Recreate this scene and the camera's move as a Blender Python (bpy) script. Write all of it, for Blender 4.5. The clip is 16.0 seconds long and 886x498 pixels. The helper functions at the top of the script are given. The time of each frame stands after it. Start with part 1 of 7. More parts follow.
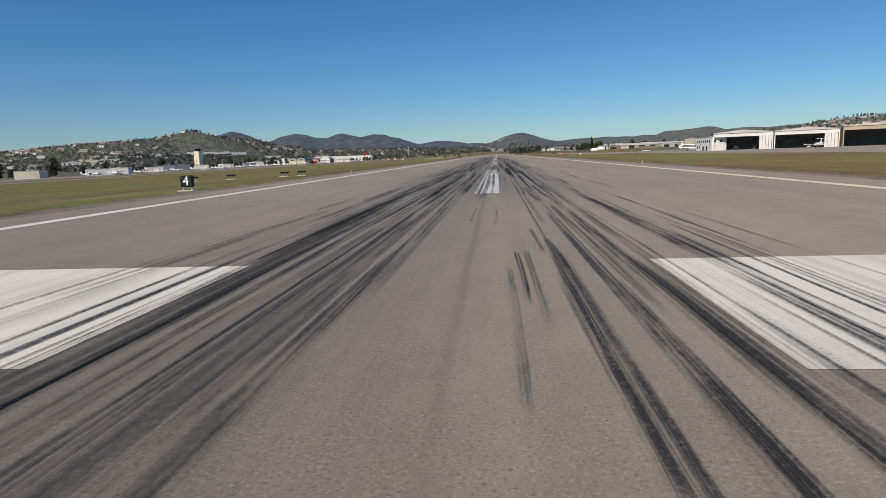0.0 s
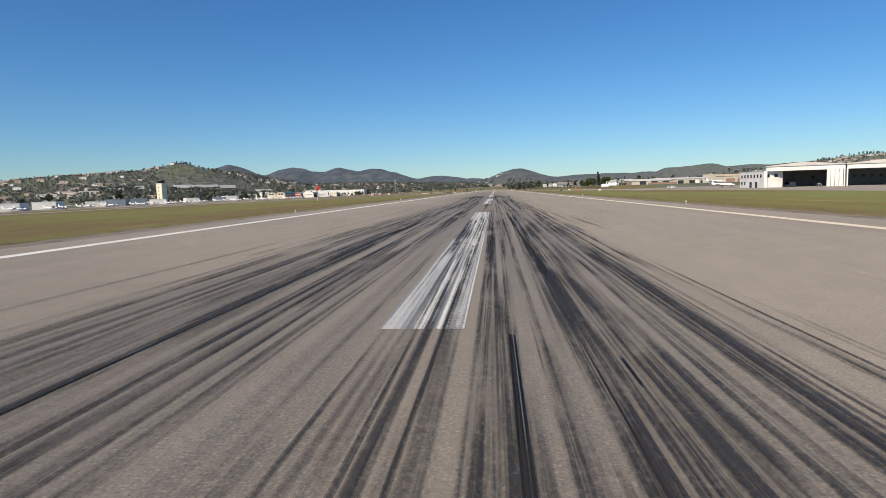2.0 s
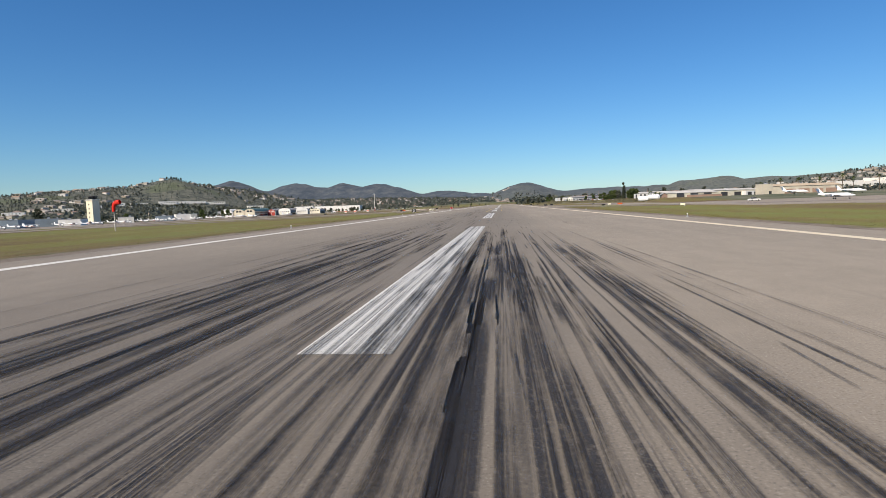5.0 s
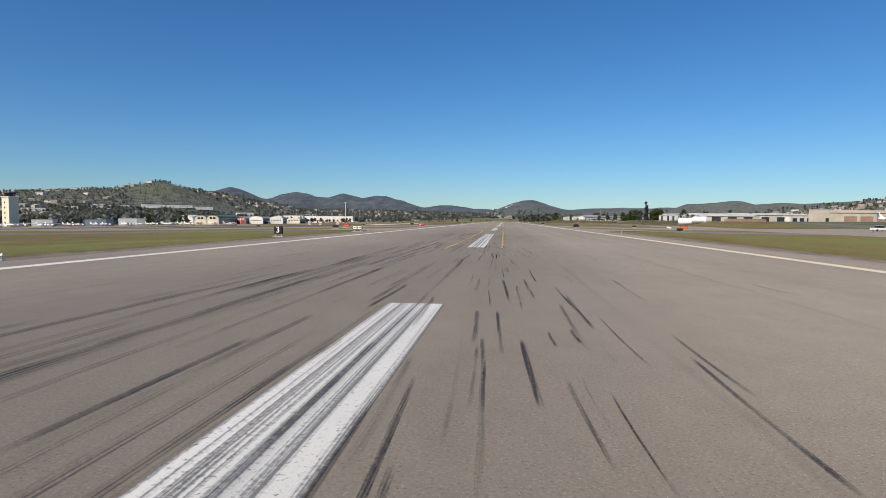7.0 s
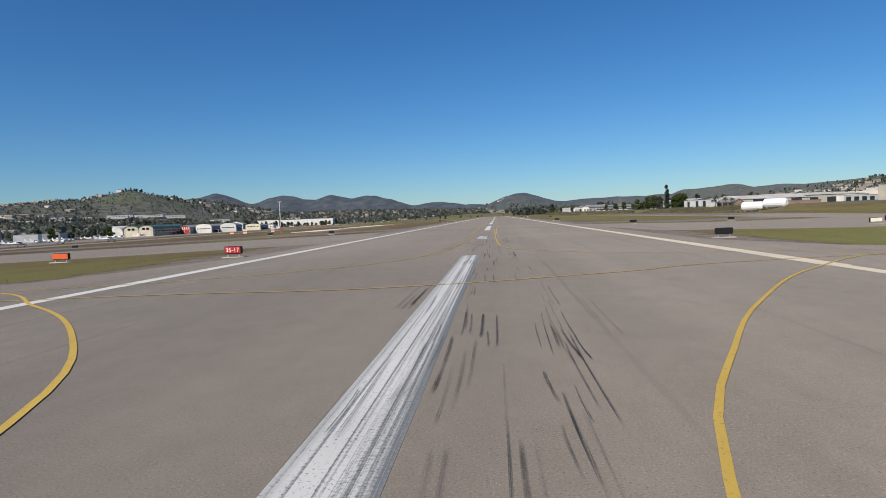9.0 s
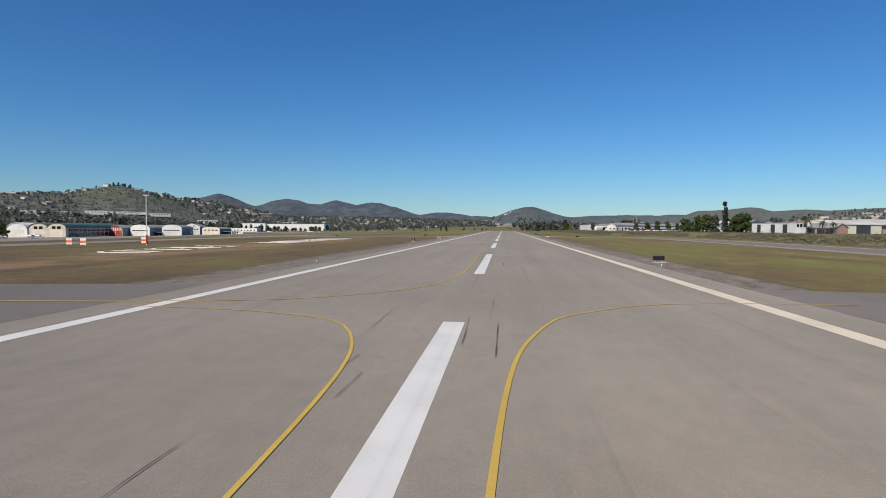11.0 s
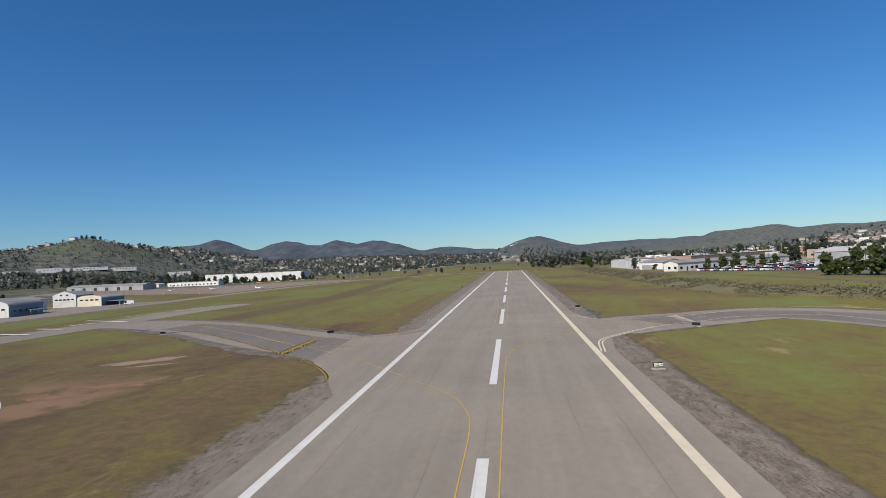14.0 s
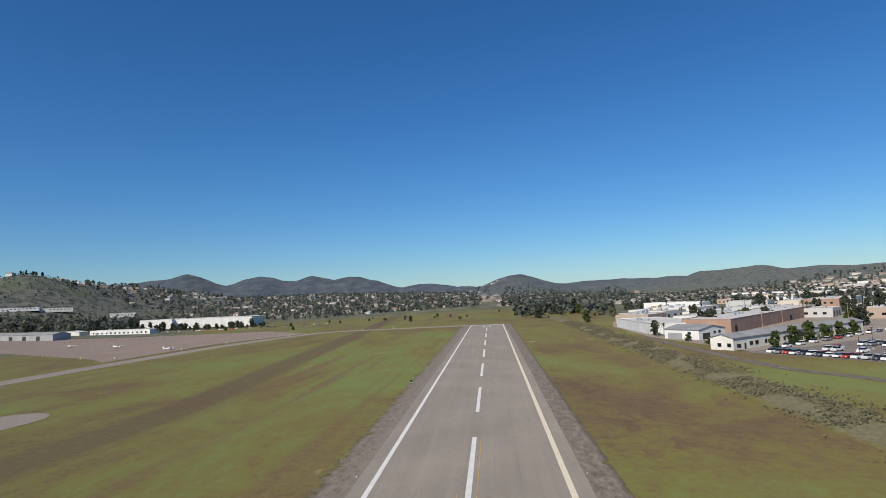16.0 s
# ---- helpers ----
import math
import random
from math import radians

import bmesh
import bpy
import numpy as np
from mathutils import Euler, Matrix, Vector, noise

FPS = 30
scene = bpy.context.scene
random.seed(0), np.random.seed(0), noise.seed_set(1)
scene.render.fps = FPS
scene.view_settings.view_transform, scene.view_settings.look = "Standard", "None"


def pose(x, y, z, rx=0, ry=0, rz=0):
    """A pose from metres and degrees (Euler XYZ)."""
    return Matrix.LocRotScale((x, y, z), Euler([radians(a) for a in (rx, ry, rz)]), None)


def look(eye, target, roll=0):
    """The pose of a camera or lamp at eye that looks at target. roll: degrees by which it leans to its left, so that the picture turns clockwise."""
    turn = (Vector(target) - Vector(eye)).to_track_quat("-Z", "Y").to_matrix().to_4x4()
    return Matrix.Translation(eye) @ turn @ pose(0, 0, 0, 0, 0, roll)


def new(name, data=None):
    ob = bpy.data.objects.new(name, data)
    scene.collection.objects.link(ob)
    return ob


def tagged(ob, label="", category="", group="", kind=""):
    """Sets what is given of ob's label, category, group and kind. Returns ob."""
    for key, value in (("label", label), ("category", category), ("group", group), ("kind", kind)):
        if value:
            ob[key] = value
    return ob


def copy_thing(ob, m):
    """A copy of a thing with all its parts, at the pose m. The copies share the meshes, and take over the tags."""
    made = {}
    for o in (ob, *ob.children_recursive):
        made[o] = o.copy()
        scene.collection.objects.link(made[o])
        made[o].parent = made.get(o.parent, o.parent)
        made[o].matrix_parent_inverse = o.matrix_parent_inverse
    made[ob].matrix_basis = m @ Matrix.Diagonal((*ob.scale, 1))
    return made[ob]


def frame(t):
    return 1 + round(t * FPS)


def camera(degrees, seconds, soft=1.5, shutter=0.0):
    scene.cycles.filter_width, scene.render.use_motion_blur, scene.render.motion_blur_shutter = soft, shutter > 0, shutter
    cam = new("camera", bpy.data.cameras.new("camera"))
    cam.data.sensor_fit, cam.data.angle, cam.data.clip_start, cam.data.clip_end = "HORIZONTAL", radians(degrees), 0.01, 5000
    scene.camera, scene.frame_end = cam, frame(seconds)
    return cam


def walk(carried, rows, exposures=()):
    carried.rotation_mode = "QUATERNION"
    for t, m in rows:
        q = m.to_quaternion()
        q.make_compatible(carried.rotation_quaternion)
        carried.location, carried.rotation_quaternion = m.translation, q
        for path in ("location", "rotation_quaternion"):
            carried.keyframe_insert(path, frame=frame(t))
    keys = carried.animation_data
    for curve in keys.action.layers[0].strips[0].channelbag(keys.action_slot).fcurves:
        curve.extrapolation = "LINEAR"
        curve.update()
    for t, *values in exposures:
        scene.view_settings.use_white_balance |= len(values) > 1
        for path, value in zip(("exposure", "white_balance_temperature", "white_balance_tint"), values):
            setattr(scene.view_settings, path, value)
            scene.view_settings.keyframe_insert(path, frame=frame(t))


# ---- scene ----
# All lengths below are metres of the real airfield; K brings them to the metres of the scene.
K = 0.7
PATH = [
    (0, 0.331, -18.154, 1.221, 5.572, -9.18, -2.035),
    (0.2, 0.365, -12.5, 1.209, 5.489, -8.998, -1.868),
    (0.3, 0.382, -8.9, 1.204, 5.447, -8.908, -1.785),
    (0.4, 0.399, -5.2, 1.198, 5.406, -8.817, -1.701),
    (0.5, 0.416, -1.6, 1.192, 5.364, -8.726, -1.618),
    (0.7, 0.411, 2.7, 1.178, 5.301, -8.542, -1.615),
    (1, 0.403, 9.398, 1.156, 5.206, -8.266, -1.611),
    (1.5, 0.468, 23.601, 1.176, 5.197, -6.187, -1.609),
    (2, 0.675, 37.682, 1.219, 5.27, -5.795, -1.535),
    (2.5, 0.745, 50.87, 1.175, 5.353, -5.895, -1.472),
    (3, 0.92, 64.413, 1.124, 5.659, -5.567, -1.514),
    (3.5, 1.065, 79.185, 1.22, 5.759, -4.65, -1.358),
    (4, 1.096, 93.542, 1.169, 5.927, -4.777, -1.531),
    (4.2, 1.131, 99.346, 1.161, 5.935, -4.633, -1.481),
    (4.6, 1.199, 111.278, 1.148, 5.944, -4.419, -1.58),
    (5.1, 1.276, 126.762, 1.139, 5.954, -4.256, -1.979),
    (5.6, 1.315, 142.691, 1.137, 6.024, -4.044, -2.253),
    (5.95, 1.304, 154.001, 1.143, 6.143, -3.772, -2.123),
    (6.3, 1.248, 165.363, 1.153, 6.343, -3.33, -1.544),
    (6.5, 1.196, 171.878, 1.162, 6.496, -2.999, -1.008),
    (7, 1.204, 188.334, 1.165, 6.018, -2.845, 0.338),
    (7.5, 1.208, 205.015, 1.246, 5.251, -2.897, 0.533),
    (8, 1.167, 221.908, 1.337, 4.712, -2.772, -0.519),
    (8.5, 1.105, 239.14, 1.507, 4.687, -2.97, -1.779),
    (9, 1.155, 256.799, 1.691, 5.403, -3.155, -2.289),
    (9.2, 1.16, 263.949, 1.742, 5.605, -3.119, -2.128),
    (9.6, 1.18, 278.533, 1.854, 5.889, -3.051, -1.702),
    (10.1, 1.223, 297.253, 2.027, 6.03, -2.939, -0.997),
    (10.6, 1.289, 316.308, 2.302, 6.007, -2.621, -0.234),
    (11, 1.36, 331.644, 2.641, 5.923, -2.096, 0.326),
    (11.3, 1.425, 343.125, 2.988, 5.847, -1.481, 0.67),
    (11.5, 1.473, 350.769, 3.264, 5.791, -0.967, 0.863),
    (12, 1.555, 369.959, 4.186, 5.785, -0.305, 0.549),
    (12.5, 1.585, 389.118, 5.41, 6.091, -0.215, 0.042),
    (13, 1.629, 408.261, 6.715, 6.578, 0.115, -0.053),
    (13.5, 1.674, 427.449, 8.213, 6.641, 0.724, -0.128),
    (14, 1.84, 446.804, 9.877, 6.542, 1.233, -2.763),
    (14.5, 2.006, 466.07, 11.789, 6.252, 2.291, -4.706),
    (15, 2.191, 485.162, 14.066, 5.062, 2.854, -3.855),
    (15.5, 2.592, 503.981, 16.572, 4.594, 4.198, -3.548),
    (16, 3.08, 522.881, 19.316, 4.495, 4.676, -2.3),
]
cam = camera(74.83, 16.0, soft=0.75)
walk(cam, [(t, pose(x, y, z, 90 + pitch, 0, yaw) @ pose(0, 0, 0, 0, 0, roll)) for t, x, y, z, yaw, pitch, roll in PATH],
     [(0.0, -0.10, 7000, 12), (0.5, 0.10, 7060, 12), (2.0, 0.25, 7250, 12), (4.0, 0.32, 7200, 12), (7.0, 0.14, 7050, 12), (9.0, 0.0, 6800, 11), (12.0, 0.03, 6750, 11), (16.0, 0.03, 6700, 11)])

# ---- daylight ----
SUN_TO = Vector((-0.44, -0.76, 0.80)).normalized()
world = bpy.data.worlds.new("sky")
scene.world = world
world.use_nodes = True
sky = world.node_tree.nodes.new("ShaderNodeTexSky")
sky.sky_type, sky.sun_disc = "NISHITA", False
sky.sun_elevation = math.asin(SUN_TO.z)
sky.sun_rotation = math.atan2(SUN_TO.x, SUN_TO.y)
sky.altitude, sky.air_density, sky.dust_density, sky.ozone_density = 120, 1.1, 0.1, 6.0
tone = world.node_tree.nodes.new("ShaderNodeMix")
tone.data_type, tone.blend_type = "RGBA", "MULTIPLY"
tone.inputs[0].default_value, tone.inputs[7].default_value = 1.0, (0.75, 1.0, 1.25, 1)
world.node_tree.links.new(sky.outputs[0], tone.inputs[6])
deep = world.node_tree.nodes.new("ShaderNodeHueSaturation")
deep.inputs["Saturation"].default_value, deep.inputs["Value"].default_value = 1.10, 0.90
world.node_tree.links.new(tone.outputs[2], deep.inputs["Color"])
world.node_tree.links.new(deep.outputs[0], world.node_tree.nodes["Background"].inputs[0])
world.node_tree.nodes["Background"].inputs[1].default_value = 0.086
sun = new("sun", bpy.data.lights.new("sun", "SUN"))
sun.data.energy, sun.data.angle, sun.data.color = 5.0, radians(0.53), (1.0, 0.93, 0.81)
sun.matrix_world = look(SUN_TO * 100, (0, 0, 0))


# ---- materials ----
class Shade:
    """A small node material: sockets in, sockets out; coordinates in real metres."""

    def __init__(self, name, rough=0.85, metal=0.0, coat=0.0):
        self.m = bpy.data.materials.new(name)
        self.m.use_nodes = True
        self.t = self.m.node_tree
        self.b = self.t.nodes["Principled BSDF"]
        self.b.inputs["Roughness"].default_value, self.b.inputs["Metallic"].default_value = rough, metal
        self.b.inputs["Coat Weight"].default_value = coat
        self.b.inputs["Specular IOR Level"].default_value = 0.3

    def node(self, kind, *values, **props):
        n = self.t.nodes.new(kind)
        for key, value in props.items():
            setattr(n, key, value)
        for socket, value in zip(n.inputs, values):
            self.put(socket, value)
        return n

    def put(self, socket, value):
        if value is None:
            return
        if isinstance(value, bpy.types.NodeSocket):
            self.t.links.new(value, socket)
        elif isinstance(value, tuple) and len(value) == 3 and socket.type == "RGBA":
            socket.default_value = (*value, 1)
        else:
            socket.default_value = value

    def place(self):
        geo = self.node("ShaderNodeNewGeometry")
        return self.node("ShaderNodeVectorMath", geo.outputs["Position"], (1 / K,) * 3, operation="MULTIPLY").outputs[0]

    def local(self):
        tex = self.node("ShaderNodeTexCoord")
        return self.node("ShaderNodeVectorMath", tex.outputs["Object"], (1 / K,) * 3, operation="MULTIPLY").outputs[0]

    def stretch(self, vec, sx, sy, sz=1.0):
        return self.node("ShaderNodeVectorMath", vec, (sx, sy, sz), operation="MULTIPLY").outputs[0]

    def axes(self, vec):
        return self.node("ShaderNodeSeparateXYZ", vec).outputs

    def noise(self, vec, scale, detail=4.0, rough=0.55, twist=0.0):
        n = self.node("ShaderNodeTexNoise")
        for key, value in (("Vector", vec), ("Scale", scale), ("Detail", detail), ("Roughness", rough), ("Distortion", twist)):
            self.put(n.inputs[key], value)
        return n.outputs["Fac"]

    def chance(self):
        return self.node("ShaderNodeObjectInfo").outputs["Random"]

    def island(self):
        return self.node("ShaderNodeNewGeometry").outputs["Random Per Island"]

    def math(self, op, a, b=None, c=None, clamp=False):
        n = self.node("ShaderNodeMath", a, b, c, operation=op)
        n.use_clamp = clamp
        return n.outputs[0]

    def step(self, v, low, high, a=0.0, b=1.0):
        n = self.node("ShaderNodeMapRange", v, low, high, a, b)
        n.interpolation_type = "SMOOTHSTEP"
        return n.outputs[0]

    def ramp(self, fac, stops):
        n = self.node("ShaderNodeValToRGB", fac)
        while len(n.color_ramp.elements) < len(stops):
            n.color_ramp.elements.new(0.5)
        for e, (p, c) in zip(n.color_ramp.elements, stops):
            e.position, e.color = p, (*c, 1)
        return n.outputs[0]

    def mix(self, fac, a, b, blend="MIX"):
        n = self.node("ShaderNodeMix", data_type="RGBA", blend_type=blend)
        self.put(n.inputs[0], fac), self.put(n.inputs[6], a), self.put(n.inputs[7], b)
        return n.outputs[2]

    def bump(self, height, strength=0.3, depth=0.02):
        n = self.node("ShaderNodeBump")
        for key, value in (("Height", height), ("Strength", strength), ("Distance", depth)):
            self.put(n.inputs[key], value)
        self.put(self.b.inputs["Normal"], n.outputs[0])

    def color(self, value):
        self.put(self.b.inputs["Base Color"], value)
        return self

    def rough(self, value):
        self.put(self.b.inputs["Roughness"], value)
        return self


def surface(name, color, rough=0.8, vary=0.12, grain=3.0, metal=0.0, relief=0.15, chance=0.0, coat=0.0):
    """A plain painted or built surface with soft stains and grain."""
    s = Shade(name, rough, metal, coat)
    v = s.local()
    big, fine = s.noise(v, 0.25 * grain, 3.0), s.noise(v, 6 * grain, 5.0)
    dark = tuple(c * (1 - 2.2 * vary) for c in color)
    light = tuple(min(1, c * (1 + vary)) for c in color)
    c = s.ramp(s.math("ADD", s.math("MULTIPLY", big, 0.65), s.math("MULTIPLY", fine, 0.35)), [(0.3, dark), (0.62, light)])
    if chance:
        c = s.mix(s.math("MULTIPLY", s.chance(), chance), c, tuple(x * 0.45 for x in color))
    s.color(c)
    if relief:
        s.bump(fine, relief, 0.02)
    return s.m


def tinted(name, colors, rough=0.7, grain=2.0, vary=0.15, by_island=False, coat=0.0):
    """A surface whose colour goes by the piece or the thing."""
    s = Shade(name, rough, coat=coat)
    pick = s.island() if by_island else s.chance()
    n = s.node("ShaderNodeValToRGB", pick)
    n.color_ramp.interpolation = "CONSTANT"
    while len(n.color_ramp.elements) < len(colors):
        n.color_ramp.elements.new(0.5)
    for i, (e, c) in enumerate(zip(n.color_ramp.elements, colors)):
        e.position, e.color = i / len(colors), (*c, 1)
    f = s.noise(s.local(), grain, 4.0)
    s.color(s.mix(s.step(f, 0.3, 0.7, 0.0, vary * 2), n.outputs[0], tuple(0.35 * c for c in colors[0])))
    return s.m


def asphalt(name, dark, light, rubber=False):
    s = Shade(name, 0.9)
    s.b.inputs["Diffuse Roughness"].default_value = 0.4
    v = s.place()
    big = s.noise(v, 0.05, 5.0, 0.6)
    lane = s.noise(s.stretch(v, 0.55, 0.010), 1.0, 3.0, 0.5)
    mid = s.noise(s.stretch(v, 1.5, 0.9), 1.0, 6.0, 0.7, 0.3)
    blot = s.noise(v, 9.0, 4.0, 0.7)
    grit = s.noise(v, 34.0, 3.0, 0.7)
    f = s.math("ADD", s.math("MULTIPLY", big, 0.34), s.math("MULTIPLY", lane, 0.22))
    f = s.math("ADD", f, s.math("MULTIPLY", mid, 0.26))
    f = s.math("ADD", f, s.math("MULTIPLY", blot, 0.18))
    c = s.ramp(f, [(0.38, dark), (0.60, light)])
    c = s.mix(s.step(grit, 0.55, 0.68, 0.0, 0.60), c, (0.33, 0.31, 0.27))
    c = s.mix(s.step(grit, 0.45, 0.32, 0.0, 0.62), c, tuple(0.42 * x for x in dark))
    chip = s.noise(v, 70.0, 2.0, 0.6)
    c = s.mix(s.step(chip, 0.66, 0.72, 0.0, 0.8), c, (0.50, 0.48, 0.43))
    if rubber:
        x, y, _ = s.axes(v)
        # paving seams along the runway, a little uneven
        drift = s.math("MULTIPLY", s.math("SUBTRACT", s.noise(s.stretch(v, 0.0, 0.05), 1.0, 3.0), 0.5), 0.5)
        lane_at = s.math("PINGPONG", s.math("ADD", s.math("ADD", x, drift), 19.0), 1.9)
        seam = s.math("MULTIPLY", s.step(lane_at, 0.10, 0.02), s.step(s.noise(s.stretch(v, 0.25, 0.03), 1.0, 4.0), 0.46, 0.62, 0.0, 0.30))
        c = s.mix(seam, c, (0.085, 0.075, 0.065))
        # rubber laid down in two broad bands, thickest between touchdown and braking
        left = s.step(s.math("ABSOLUTE", s.math("ADD", x, 2.5)), 3.7, 1.5)
        right = s.step(s.math("ABSOLUTE", s.math("SUBTRACT", x, 2.2)), 2.7, 0.8)
        right = s.math("MULTIPLY", right, s.math("MULTIPLY", s.step(y, -14, 14, 0.25, 1.0), s.step(y, 60, 105, 1.0, 0.72)))
        left = s.math("MULTIPLY", left, s.step(y, -26, 10, 0.45, 1.0))
        band = s.math("MAXIMUM", left, right)
        fade = s.math("MULTIPLY", s.math("ADD", s.step(y, 230, 110, 0.0, 0.75), s.step(y, 360, 200, 0.0, 0.25)), s.step(y, -420, -60))
        streak = s.noise(s.stretch(v, 9.0, 0.05), 1.0, 6.0, 0.74)
        wide = s.noise(s.stretch(v, 1.9, 0.018), 1.0, 3.0, 0.6)
        m = s.step(s.math("ADD", s.math("MULTIPLY", streak, 0.5), s.math("MULTIPLY", wide, 0.5)), 0.38, 0.60, 0.42, 1.0)
        m = s.math("MULTIPLY", m, s.step(s.math("ADD", s.math("MULTIPLY", grit, 0.6), s.math("MULTIPLY", blot, 0.4)), 0.62, 0.38, 0.45, 1.0))
        m = s.math("MULTIPLY", s.math("MULTIPLY", m, band), s.math("MULTIPLY", fade, 0.74))
        # a wide darker tint centred left of the stripes, gone by 480 m
        dusk = s.math("MULTIPLY", s.step(s.math("ABSOLUTE", s.math("ADD", x, 2.2)), 9.5, 3.5), s.math("MULTIPLY", s.step(y, 480, 300), s.step(y, 60, 190, 0.1, 0.36)))
        c = s.mix(s.math("MULTIPLY", dusk, s.step(blot, 0.35, 0.6, 0.7, 1.0)), c, (0.060, 0.055, 0.052))
        c = s.mix(m, c, (0.046, 0.047, 0.052))
        s.rough(s.math("SUBTRACT", 0.92, s.math("MULTIPLY", m, 0.30)))
    s.color(c)
    s.bump(s.math("ADD", s.math("MULTIPLY", grit, 0.6), blot), 0.22, 0.012)
    return s.m


def road_paint(name, color, wear=0.5, streaks=0.0):
    """Painted lines: wear lets the asphalt show in specks, streaks drags rubber along the runway."""
    s = Shade(name, 0.75)
    v = s.place()
    spot = s.noise(v, 22.0, 5.0, 0.75)
    soil = s.noise(v, 0.35, 4.0, 0.6)
    c = s.mix(s.step(soil, 0.35, 0.75, 0.0, 0.35), color, tuple(0.62 * x for x in color))
    edge = 0.66 - 0.07 * wear
    c = s.mix(s.step(spot, edge, edge + 0.07, 0.0, 0.85), c, (0.13, 0.12, 0.11))
    if streaks:
        long = s.noise(s.stretch(v, 6.5, 0.012), 1.0, 3.0, 0.6)
        fine = s.noise(s.stretch(v, 24.0, 0.05), 1.0, 4.0, 0.7)
        f = s.math("ADD", s.math("MULTIPLY", long, 0.62), s.math("MULTIPLY", fine, 0.38))
        f = s.math("ADD", f, s.math("MULTIPLY", s.math("SUBTRACT", spot, 0.5), 0.22))
        low = 0.60 - 0.11 * streaks
        c = s.mix(s.step(f, low, low + 0.13, 0.0, 0.86), c, (0.085, 0.090, 0.098))
        haze = s.noise(s.stretch(v, 2.2, 0.006), 1.0, 2.0, 0.5)
        c = s.mix(s.step(haze, 0.44, 0.66, 0.0, 0.42 * min(1.0, streaks)), c, (0.16, 0.18, 0.19))
    s.color(c)
    s.bump(spot, 0.25, 0.01)
    return s.m


ASPHALT = asphalt("runway_asphalt", (0.162, 0.142, 0.119), (0.240, 0.210, 0.176), True)
ASPHALT_NEW = asphalt("taxiway_asphalt", (0.108, 0.094, 0.086), (0.154, 0.133, 0.120))
ASPHALT_OLD = asphalt("apron_asphalt", (0.172, 0.147, 0.122), (0.236, 0.202, 0.170))
PAINT_WORN = road_paint("worn_white_paint", (0.60, 0.60, 0.58), 1.2, 1.3)
PAINT_WHITE = road_paint("white_paint", (0.64, 0.63, 0.60), 0.6, 0.2)
PAINT_BLOCK = road_paint("block_paint", (0.66, 0.63, 0.56), 0.5, 0.55)
PAINT_CREAM = road_paint("cream_paint", (0.66, 0.58, 0.44), 0.4)
PAINT_YELLOW = road_paint("yellow_paint", (0.53, 0.36, 0.075), 1.0)
PAINT_BLACK = road_paint("black_paint", (0.02, 0.02, 0.02), 0.3)


